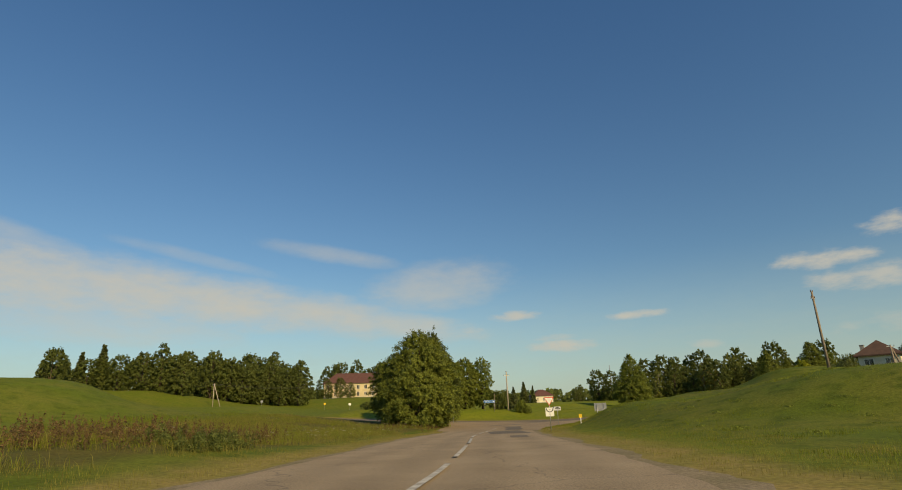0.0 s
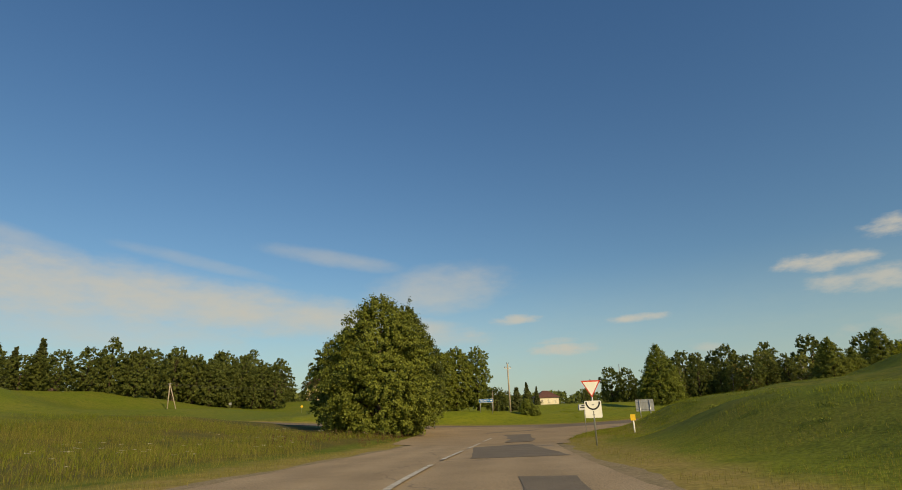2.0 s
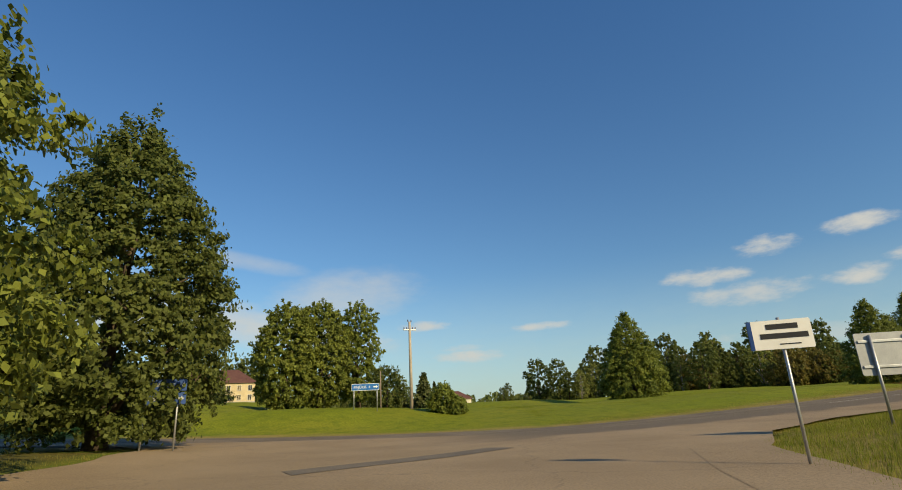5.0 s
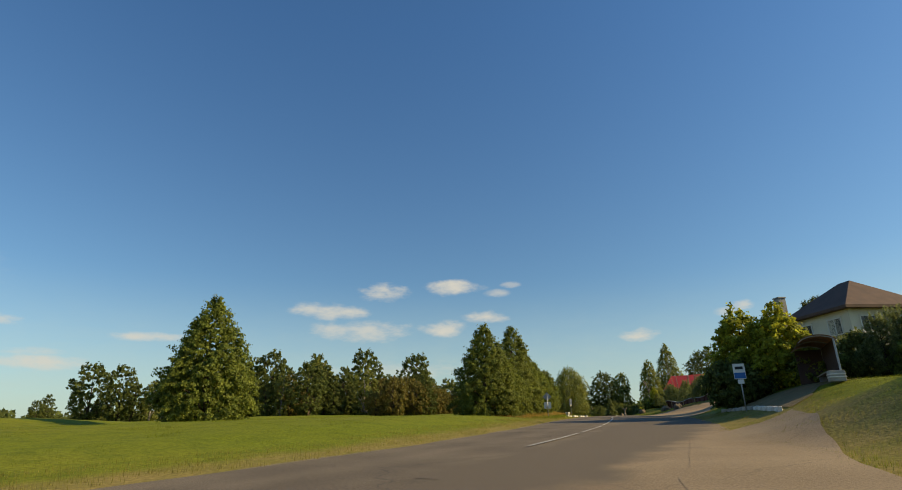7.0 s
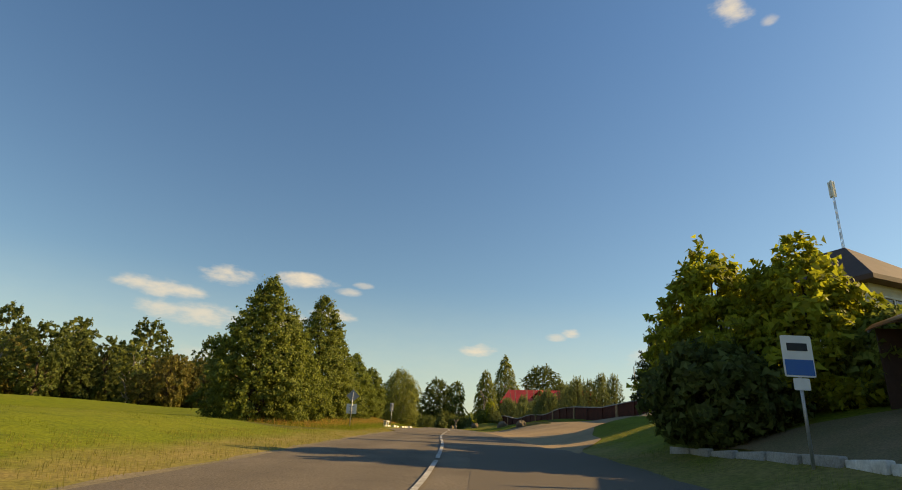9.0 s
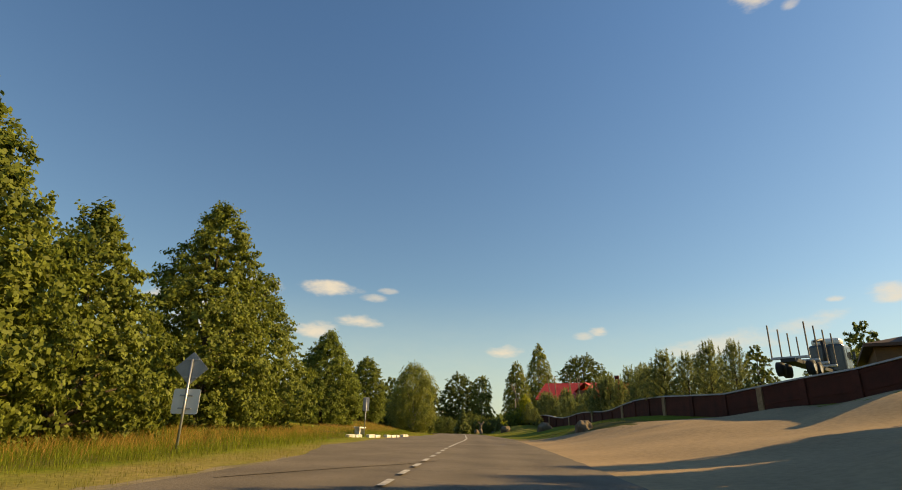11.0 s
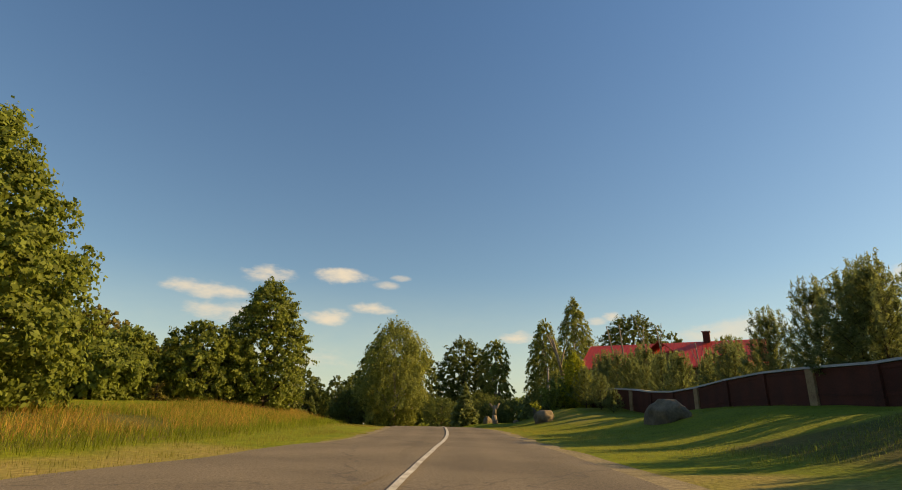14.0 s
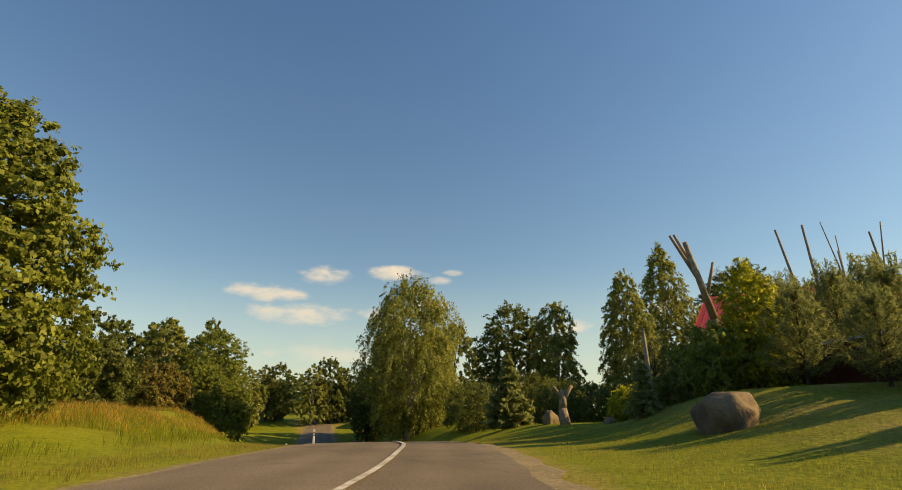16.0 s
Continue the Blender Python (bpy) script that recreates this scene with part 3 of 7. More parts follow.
def strip(name, line, left, right, lift, mat, label, category, ragged=0.0, over=(0, 1e9), cols=12, height=road_z, narrow=None):
    """A band along a centre line from left to right of it (metres; right is plus), laid on the road."""
    pts = np.array(line)
    d = np.gradient(pts[:, :2], axis=0)
    d /= np.linalg.norm(d, axis=1)[:, None]
    side = np.stack([d[:, 1], -d[:, 0]], 1)
    run = np.concatenate([[0], np.cumsum(np.hypot(*np.diff(pts[:, :2], axis=0).T))])
    keep = (run >= over[0]) & (run <= over[1])
    pts, side, run = pts[keep], side[keep], run[keep]
    verts, faces = [], []
    for i, (p, s, q) in enumerate(zip(pts, side, run)):
        for k in range(cols + 1):
            u = left + (right - left) * k / cols
            if narrow:  # the road draws in along this run of it
                u *= 1 - (1 - narrow[2]) * float(ease(narrow[0], narrow[1], np.array(q)))
            if ragged and k in (0, cols):
                u += (noise.noise(Vector((q * 0.9, k, 3))) + 0.6 * noise.noise(Vector((q * 2.7, k, 9)))) * ragged
            verts.append((p[0] + s[0] * u, p[1] + s[1] * u, 0.0))
    v = np.array(verts)
    v[:, 2] = height(v[:, 0], v[:, 1]) + lift
    n = cols + 1
    for i in range(len(pts) - 1):
        for k in range(cols):
            a = i * n + k
            faces.append((a, a + 1, a + n + 1, a + n))
    me = mesh_of(name, v.tolist(), faces, mat, True)
    across = np.tile(left + (right - left) * np.arange(n) / cols, len(pts))
    me.attributes.new("across", "FLOAT", "POINT").data.foreach_set("value", across)
    ob = new(name, me)
    return tagged(ob, label, category, kind="structure")


def patch_sheet(name, outline, lift, mat, label, category, height, cell=1.0):
    """A sheet inside a plan outline with a worn edge, draped on the land."""
    o = np.array(outline, float)
    pts = []
    for i in range(len(o)):
        p, q = o[i], o[(i + 1) % len(o)]
        k = max(1, int(np.hypot(*(q - p)) / 0.9))
        pts += [p + (q - p) * j / k for j in range(k)]
    o = np.array(pts)
    o += np.array([[noise.noise(Vector((p[0] * 0.3, p[1] * 0.3, 1))), noise.noise(Vector((p[0] * 0.3, p[1] * 0.3, 7)))] for p in o]) * 0.3
    gx, gy = np.meshgrid(np.arange(o[:, 0].min(), o[:, 0].max(), cell), np.arange(o[:, 1].min(), o[:, 1].max(), cell))
    g = np.stack([gx.ravel(), gy.ravel()], 1)
    inside = np.zeros(len(g), bool)
    for (x0, y0), (x1, y1) in zip(o, np.roll(o, -1, 0)):
        inside ^= ((y0 > g[:, 1]) != (y1 > g[:, 1])) & (g[:, 0] < (x1 - x0) * (g[:, 1] - y0) / (y1 - y0 + 1e-9) + x0)
    n = len(o)
    flat = [Vector(p) for p in o.tolist() + g[inside].tolist()]
    v, _, faces = geometry.delaunay_2d_cdt(flat, [(i, (i + 1) % n) for i in range(n)], [], 1, 1e-4)[:3]
    v = np.array([(p.x, p.y) for p in v])
    z = height(v[:, 0], v[:, 1]) + lift
    up = []
    for f in faces:
        (x0, y0), (x1, y1), (x2, y2) = (v[i] for i in f)
        up.append(tuple(f) if (x1 - x0) * (y2 - y0) - (x2 - x0) * (y1 - y0) > 0 else tuple(f)[::-1])
    ob = new(name, mesh_of(name, np.column_stack([v, z]).tolist(), up, mat, True))
    return tagged(ob, label, category, kind="structure")


DRAW_IN = (188.0, 206.0, 0.70)
strip("road_shoulder", LINE_A, -4.9, 4.9, -0.012, DIRT, "dusty gravel shoulder of the old road", "shoulder", 0.35)
strip("road_shoulder", LINE_B, -4.5, 4.4, -0.016, DIRT, "dusty gravel shoulder of the main road", "shoulder", 0.3, narrow=DRAW_IN)
strip("road_old", LINE_A, -3.95, 3.95, 0.012, ASPHALT_OLD, "sun-bleached brownish asphalt road", "road", 0.12)
strip("road_main", LINE_B, -3.9, 3.7, 0.02, ASPHALT_NEW, "grey asphalt main road with a worn centre line", "road", 0.1, narrow=DRAW_IN)
# the mouth of the old road, flared into the main one
MOUTH = [(0.0, 58.0), (0.5, 64.0), (1.6, 72.0), (2.6, 79.0), (2.5, 84.2), (0.4, 87.2), (-6.0, 89.0), (-16.0, 90.2), (-16.0, 92.6), (-8.0, 91.2), (0.0, 89.8), (7.0, 88.2), (14.0, 86.3), (22.0, 83.9), (27.0, 83.7), (33.0, 84.5),
         (36.0, 84.6), (38.0, 83.4), (38.5, 82.0), (36.0, 80.9), (32.0, 79.6), (25.5, 78.0), (20.5, 75.6), (17.0, 72.0), (13.5, 65.5), (10.6, 58.0), (9.0, 52.0), (5.0, 52.0)]
INNER_EDGE = [(8.0, 54.0), (11.0, 58.6), (13.9, 65.5), (17.2, 71.6), (20.8, 75.2), (25.8, 77.6), (33.0, 79.2), (41.0, 80.2), (47.0, 81.6), (40.0, 83.2), (30.0, 81.0), (22.0, 77.6), (16.0, 72.6), (11.0, 64.0)]
def over_ground(x, y):
    """The road's surface, or the turf where that stands higher; thin where the old road begins to widen."""
    return np.maximum(road_z(x, y), on_ground(x, y)) - 0.012 * (1 - ease(54.0, 62.0, np.asarray(y)))


patch_sheet("road_shoulder", INNER_EDGE, 0.032, ASPHALT_MOUTH, "worn asphalt edge inside the junction's curve", "shoulder", over_ground, 0.6)
strip("bus_bay", LINE_B, 0.5, 5.6, 0.024, ASPHALT_MOUTH, "worn asphalt bay in front of the bus stop", "road", 0.08, (104, 140))
patch_sheet("road_mouth", MOUTH, 0.028, ASPHALT_MOUTH, "wide worn asphalt mouth of the junction", "road", over_ground, 0.7)
for i, (outline, lift) in enumerate((
        ([(2.7, 31.0), (3.5, 30.8), (4.1, 34.4), (3.0, 34.7)], 0.02), ([(2.9, 41.2), (4.2, 50.6), (7.0, 52.4), (6.0, 41.0)], 0.02),
        ([(6.4, 54.8), (7.9, 55.2), (9.0, 61.0), (10.6, 68.5), (8.6, 69.0), (7.6, 62.0)], 0.036), ([(8.0, 73.2), (13.5, 76.4), (13.0, 77.2), (7.8, 74.2)], 0.036))):
    patch_sheet("tar_patch", outline, lift, PATCH, "dark tar patch on the old asphalt", "asphalt patch", road_z, 0.8)


# ---- painted lines ----
def dashes(line, start, end, dash, gap, offset=0.0, wide=0.12, lift=0.05, drift=None):
    pts = np.array(line)
    run = np.concatenate([[0], np.cumsum(np.hypot(*np.diff(pts[:, :2], axis=0).T))])
    s = start
    while s < end:
        q = np.linspace(s, min(s + dash, end), max(3, int(min(dash, end - s) / 1.0) + 2))
        x, y = np.interp(q, run, pts[:, 0]), np.interp(q, run, pts[:, 1])
        d = np.stack([np.gradient(x), np.gradient(y)], 1)
        d /= np.linalg.norm(d, axis=1)[:, None]
        verts, faces = [], []
        for k in range(len(q)):
            mid = float(np.interp(q[k], drift[0], drift[1])) if drift else offset
            for u in (mid - wide / 2, mid + wide / 2):
                u += noise.noise(Vector((q[k] * 1.7, u, 2))) * 0.015
                verts.append([x[k] + d[k, 1] * u, y[k] - d[k, 0] * u, 0])
        v = np.array(verts)
        v[:, 2] = road_z(v[:, 0], v[:, 1]) + lift
        faces = [(2 * k, 2 * k + 1, 2 * k + 3, 2 * k + 2) for k in range(len(q) - 1)]
        ob = new("road_marking", mesh_of("road_marking", v.tolist(), faces, LINE_PAINT))
        tagged(ob, "worn white centre line paint", "road marking", kind="structure")
        s += dash + gap


dashes(LINE_A, 8.0, 96.0, 6.0, 2.2, 0.0, 0.13)
PAINT_DRIFT = ((105, 118, 130, 147, 167, 175, 181, 188, 198, 212, 218, 224), (0.0, -0.1, -0.25, -0.5, -0.53, -0.38, -0.1, 0.15, 0.0, 0.15, 0.4, 0.38))
dashes(LINE_B, 111.0, 150.0, 6.0, 0.6, wide=0.10, drift=PAINT_DRIFT)
dashes(LINE_B, 150.0, 168.0, 1.0, 1.0, wide=0.13, drift=PAINT_DRIFT)
dashes(LINE_B, 168.0, 262.0, 100.0, 1.0, wide=0.11, drift=PAINT_DRIFT)

# the sandy lot beside the main road, and the paving round the bus stop
LOT = [(59.5, 89.2), (66.0, 91.9), (76.0, 95.7), (88.0, 100.2), (100.0, 104.9), (109.0, 108.4), (106.6, 104.6), (104.2, 101.4), (103.8, 99.4), (106.4, 96.6), (107.4, 94.0), (101.0, 89.9), (95.0, 86.0), (91.0, 81.5), (86.0, 83.0), (82.0, 87.6), (76.0, 90.4), (68.0, 89.2)]
patch_sheet("lot", LOT, 0.03, GRAVEL, "bare sandy gravel lot with tyre tracks", "gravel lot", on_ground)
STOP = [(48.0, 81.8), (52.0, 83.2), (57.0, 85.2), (56.8, 84.2), (56.0, 82.0), (55.6, 79.4), (53.6, 79.0), (52.4, 80.8), (49.6, 81.0)]
patch_sheet("pavement", STOP, 0.03, PAVING, "trodden brown dirt over old paving beside the bus stop", "pavement", on_ground, 0.6)


# ---- trees ----
def leaf_cloud(name, at, out, size, mat, rng, long=1.5, fold=0.25, droop=0.0, folded=True):
    """Many small leaves in one mesh, folded quads or plain triangles: at their places, facing roughly out."""
    n = len(at)
    out = out + rng.normal(0, 0.55, (n, 3))
    out /= np.linalg.norm(out, axis=1)[:, None]
    stem = rng.normal(0, 1, (n, 3))
    stem[:, 2] -= droop
    stem -= out * (stem * out).sum(1)[:, None]
    stem /= np.linalg.norm(stem, axis=1)[:, None]
    side = np.cross(out, stem)
    s = (size * rng.uniform(0.65, 1.3, n))[:, None]
    c = 4 if folded else 3
    v = np.empty((n, c, 3))
    if folded:
        v[:, 0] = at - stem * s * long * 0.5
        v[:, 1] = at + side * s * 0.5 + out * s * fold * 0.4
        v[:, 2] = at + stem * s * long * 0.5 - out * s * fold * 0.3
        v[:, 3] = at - side * s * 0.5 + out * s * fold * 0.4
    else:
        v[:, 0] = at - stem * s * long * 0.5 - side * s * 0.5
        v[:, 1] = at - stem * s * long * 0.5 + side * s * 0.5
        v[:, 2] = at + stem * s * long * 0.5
    me = bpy.data.meshes.new(name)
    me.vertices.add(c * n)
    me.vertices.foreach_set("co", v.ravel())
    me.loops.add(c * n)
    me.loops.foreach_set("vertex_index", np.arange(c * n))
    me.polygons.add(n)
    me.polygons.foreach_set("loop_start", np.arange(0, c * n, c))
    me.polygons.foreach_set("loop_total", np.full(n, c))
    me.materials.append(mat)
    me.update(calc_edges=True)
    return me


PROFILES = {  # crown radius, as a share of the widest, from the crown's foot to its top
    "cone": ((0, 0.84), (0.1, 0.97), (0.22, 1.0), (0.42, 0.90), (0.62, 0.66), (0.8, 0.40), (0.92, 0.22), (1, 0.05)),
    "egg": ((0, 0.72), (0.12, 0.94), (0.3, 1.0), (0.52, 0.88), (0.75, 0.60), (0.9, 0.34), (1, 0.08)),
    "round": ((0, 0.45), (0.2, 0.88), (0.45, 1.0), (0.7, 0.9), (0.88, 0.62), (1, 0.2)),
    "column": ((0, 0.7), (0.15, 0.95), (0.5, 1.0), (0.8, 0.8), (0.93, 0.5), (1, 0.15)),
    "spruce": ((0, 1.0), (0.15, 0.88), (0.4, 0.62), (0.7, 0.32), (1, 0.02)),
}


def tree(label, x, y, height, radius, shape="egg", leaf=None, leaves=7000, size=0.26, foot=0.06, bark=None, seed=1, clumps=90, clump=0.26, trunk=None, category="tree", group="", droop=0.0, turn=0.0, name="tree", lean=0.0, sink=0.15):
    """A tapered trunk, limbs that carry the crown, and a crown of leaf clumps with gaps between them."""
    rng = np.random.default_rng(seed)
    leaf, bark = leaf or LEAF_MID, bark or BARK
    near_by = leaves > 9000
    leaves, size = int(leaves * (3.2 if near_by else 2.1)), size * (0.48 if near_by else 0.6)
    ob = thing(name, x, y, gz(x, y) - sink, turn, label, category, group)
    top = height
    low = foot * height
    r0 = trunk or max(0.07, 0.02 * height + 0.02 * radius)
    us, rs = zip(*PROFILES[shape])
    # boughs push the crown's skin out unevenly
    k = np.arange(clumps)
    bu = np.interp((k + 0.5) / clumps, np.linspace(0, 1, 60), np.interp(np.linspace(0, 1, 60), np.cumsum(np.interp(np.linspace(0, 1, 200), us, rs)) / np.interp(np.linspace(0, 1, 200), us, rs).sum(), np.linspace(0, 1, 200)))
    ba = k * 2.39996 + rng.normal(0, 0.25, clumps)
    push = rng.uniform(-1, 1, clumps)
    span = top - low

    def skin(u, ang):
        w = np.interp(u, us, rs) * radius * 0.94
        return np.stack([np.cos(ang) * w, np.sin(ang) * w, low + u * span], 1)

    mid = skin(bu, ba)
    # sprays of leaves all over the skin, some deeper in
    sprays = max(40, leaves // (30 if leaves > 15000 else 16))
    grid = np.linspace(0, 1, 200)
    cdf = np.cumsum(np.interp(grid, us, rs) + 0.08)
    u = np.interp(rng.uniform(0, 1, sprays), cdf / cdf[-1], grid)
    ang = rng.uniform(0, 2 * math.pi, sprays)
    p = skin(u, ang)
    near = np.empty(sprays, int)
    gap = np.empty(sprays)
    for i0 in range(0, sprays, 500):
        d2 = ((p[i0:i0 + 500, None] - mid[None]) ** 2).sum(2)
        near[i0:i0 + 500] = d2.argmin(1)
        gap[i0:i0 + 500] = np.sqrt(d2.min(1))
    cell = gap.mean() * 1.6
    swell = 0.84 + 0.6 * clump * push[near] + 1.15 * clump * (1 - np.minimum(gap / cell, 1.2) ** 2)
    swell *= 1 - 0.5 * rng.uniform(0, 1, sprays) ** 2.6 + 0.03 * rng.normal(0, 1, sprays)
    p[:, :2] *= swell[:, None]
    p[:, 2] += rng.normal(0, 0.02, sprays) * height + (swell - 1) * 0.25 * radius * (u - 0.25)
    slope = -np.gradient(np.interp(grid, us, rs)) / np.gradient(grid) * radius / span
    out = np.stack([np.cos(ang), np.sin(ang), np.clip(np.interp(u, grid, slope), -0.6, 1.6)], 1)
    out /= np.linalg.norm(out, axis=1)[:, None]
    lobe = p - mid[near] * np.array([0.62, 0.62, 1.0]) + np.array([0, 0, 0.02 * height])
    lobe /= np.linalg.norm(lobe, axis=1)[:, None]
    length = (0.15 + 0.058 * radius) * rng.uniform(0.6, 1.35, sprays)
    way = out + np.stack([0 * u, 0 * u, np.where(u > 0.9, 0.9, -0.45 - droop * 0.9)], 1) + rng.normal(0, 0.25, (sprays, 3))
    way /= np.linalg.norm(way, axis=1)[:, None]
    which = rng.integers(0, sprays, leaves)
    along = rng.uniform(-0.7, 0.75, leaves) * (1 + 0.8 * droop)
    at = p[which] + way[which] * (along * length[which])[:, None] + rng.normal(0, 0.27, (leaves, 3)) * length[which][:, None] * np.array([1, 1, 0.8])
    at[:, 0] += lean * at[:, 2]
    mid[:, :2] *= 0.8
    mid[:, 0] += lean * mid[:, 2]
    at[:, 2] = np.maximum(at[:, 2], 0.12)
    crown = leaf_cloud("crown", at, (0.34 * out + 0.56 * lobe)[which] + np.array([0, 0, 0.12]), size, leaf, rng, droop=0.5 + droop, folded=near_by)
    part("crown", crown, leaf, ob)
    # trunk
    bm = bmesh.new()
    bend = [Vector((lean * height * k + 0.15 * r0 * 4 * math.sin(seed + 5 * k), 0.15 * r0 * 4 * math.cos(seed * 2 + 4 * k), height * 0.86 * k)) for k in (0, 0.12, 0.3, 0.5, 0.75, 1)]
    for i in range(5):
        f0, f1 = 1 - 0.17 * i * 1.05, 1 - 0.17 * (i + 1) * 1.05
        rod(bm, bend[i], bend[i + 1], r0 * f0 * (1.35 if i == 0 else 1), r0 * f1, 9)
    # limbs to the outer clumps
    for i in rng.choice(clumps, min(16, clumps), replace=False):
        tip = Vector(mid[i])
        k = max(0.08, min(0.8, (tip.z / height) - 0.18))
        root = Vector((lean * height * k, 0, height * 0.86 * k))
        knee = root.lerp(tip, 0.5) + Vector((0, 0, 0.08 * height * 0.5))
        rr = r0 * (1 - 0.85 * k) * 0.42
        rod(bm, root, knee, rr, rr * 0.7, 6)
        rod(bm, knee, tip, rr * 0.7, rr * 0.25, 6)
    part("trunk", bm, bark, ob, smooth=True)
    return ob


def conifer(label, x, y, height, radius, leaf=None, seed=1, tiers=11, per=8, needles=7000, size=0.24, upward=0.1, category="tree", group="", name="spruce_tree", open_crown=False, sink=0.1):
    """A straight trunk with whorls of boughs, each one clothed with thin needle sprays."""
    rng = np.random.default_rng(seed)
    leaf = leaf or NEEDLE_DARK
    ob = thing(name, x, y, gz(x, y) - sink, rng.uniform(0, 360), label, category, group)
    bm = bmesh.new()
    rod(bm, (0, 0, 0), (0, 0, height * 0.55), 0.022 * height, 0.012 * height, 8)
    rod(bm, (0, 0, height * 0.55), (0, 0, height * 0.97), 0.012 * height, 0.004 * height, 7)
    at, out = [], []
    count = tiers * per
    for t in range(tiers):
        u = (t + 0.4) / tiers
        z = height * (0.04 + 0.92 * u)
        reach = radius * ((1 - u) ** 0.85 if not open_crown else (1 - u) ** 0.62 * 0.95 + 0.05)
        for k in range(per):
            a = 2 * math.pi * (k + rng.uniform(-0.3, 0.3)) / per + t
            r = reach * rng.uniform(0.72, 1.12)
            way = Vector((math.cos(a), math.sin(a), upward * (1 + u) + rng.uniform(-0.08, 0.08)))
            tip = Vector((0, 0, z)) + way * r * (1.0 if not open_crown else 0.85)
            rod(bm, (0, 0, z), tip, 0.006 * height * (1 - 0.6 * u), 0.002 * height, 5)
            m = max(8, int(needles / count * (0.4 + 1.2 * (1 - u))))
            q = rng.uniform(0.12, 1.04, m) ** 0.75
            p = np.array([0, 0, z]) + np.outer(q * r, np.array(way))
            p += rng.normal(0, 1, (m, 3)) * ((0.05 if open_crown else 0.08) + (0.07 if open_crown else 0.13) * r * (1.1 - q))[:, None] * np.array([1, 1, 0.7])
            at.append(p)
            out.append(np.tile(np.array(way) * 0.4 + np.array([0, 0, 0.8]), (m, 1)))
            if open_crown:  # candles that point up from the bough's end
                c = rng.uniform(0, 1, 40)
                at.append(np.array(tip) + np.stack([rng.normal(0, 0.04, 40), rng.normal(0, 0.04, 40), c * 0.14 * height], 1))
                out.append(rng.normal(0, 1, (40, 3)))
    lead = rng.uniform(0, 1, 60)
    at.append(np.stack([rng.normal(0, 0.04, 60), rng.normal(0, 0.04, 60), height * (0.9 + 0.12 * lead)], 1))
    out.append(rng.normal(0, 1, (60, 3)))
    at, out = np.concatenate(at), np.concatenate(out)
    at[:, 2] = np.maximum(at[:, 2], 0.08)
    part("trunk", bm, BARK, ob, smooth=True)
    part("needles", leaf_cloud("needles", at, out, size, leaf, rng, long=5.5 if open_crown else 2.6, fold=0.12, droop=-0.9 if open_crown else 0.3, folded=False), leaf, ob)
    return ob


def again(ob, x, y, scale, turn, tall=1.0, sink=0.15):
    """A copy of a tree elsewhere, at another size and turn."""
    m = Matrix.Translation((x, y, gz(x, y) - sink * scale)) @ Matrix.Rotation(radians(turn), 4, "Z") @ Matrix.Diagonal((scale, scale, scale * tall, 1))
    return copy_thing(ob, m)


# beside the old road
tree("broad dense linden with leaves down to the grass", -1.4, 72.0, 11.7, 5.2, "egg", LEAF_LINDEN, 26000, 0.27, 0.02, seed=3, clumps=190, clump=0.21, name="linden_tree")
# seen from its shaded side: the darker leaf colour carries that shade
tree("tall linden at the junction's corner, leaves darkened for shade", 0.9, 84.6, 13.0, 4.4, "egg", LEAF_DARK, 22000, 0.27, 0.06, seed=4, clumps=150, clump=0.12, name="linden_tree")
tree("broad linden beside its taller neighbour", -4.0, 74.4, 8.8, 3.5, "round", LEAF_LINDEN, 14000, 0.27, 0.02, seed=18, clumps=130, clump=0.24, name="linden_tree")
tree("tall thick linden beside the main road", 5.8, 112.5, 9.4, 2.8, "round", LEAF_LINDEN, 11000, 0.30, 0.03, seed=5, clumps=110, clump=0.25, name="linden_tree", group="lindens behind the junction")
tree("tall thick linden beside the main road", 8.8, 114.8, 10.0, 3.0, "round", LEAF_LINDEN, 12000, 0.30, 0.04, seed=6, clumps=110, clump=0.25, name="linden_tree", group="lindens behind the junction")
tree("slim green lime tree beside the lindens", 12.3, 115.8, 10.2, 2.1, "column", LEAF_MID, 7000, 0.28, 0.1, seed=7, clumps=70, clump=0.34, name="linden_tree", group="lindens behind the junction")
# the lone tree in the field and the row along the main road
tree("lone conical linden standing in the mown field", 48.2, 125.6, 11.4, 4.0, "cone", LEAF_MID, 17000, 0.30, 0.02, seed=8, clumps=150, clump=0.23, name="linden_tree")
tree("tall conical linden in the roadside row", 72.5, 112.3, 10.2, 3.6, "cone", LEAF_LINDEN, 18000, 0.25, 0.02, seed=9, clumps=140, clump=0.24, name="linden_tree", group="roadside lindens")
tree("shorter linden in the roadside row", 77.8, 114.0, 8.2, 3.2, "cone", LEAF_LINDEN, 11000, 0.25, 0.02, seed=10, clumps=100, clump=0.26, name="linden_tree", group="roadside lindens")
tree("tallest conical linden in the roadside row", 85.8, 116.7, 12.0, 3.5, "cone", LEAF_LINDEN, 18000, 0.25, 0.02, seed=11, clumps=140, clump=0.24, name="linden_tree", group="roadside lindens")
tree("shorter linden in the roadside row", 91.6, 118.8, 9.6, 3.5, "cone", LEAF_LINDEN, 10000, 0.25, 0.02, seed=12, clumps=90, clump=0.26, name="linden_tree", group="roadside lindens")
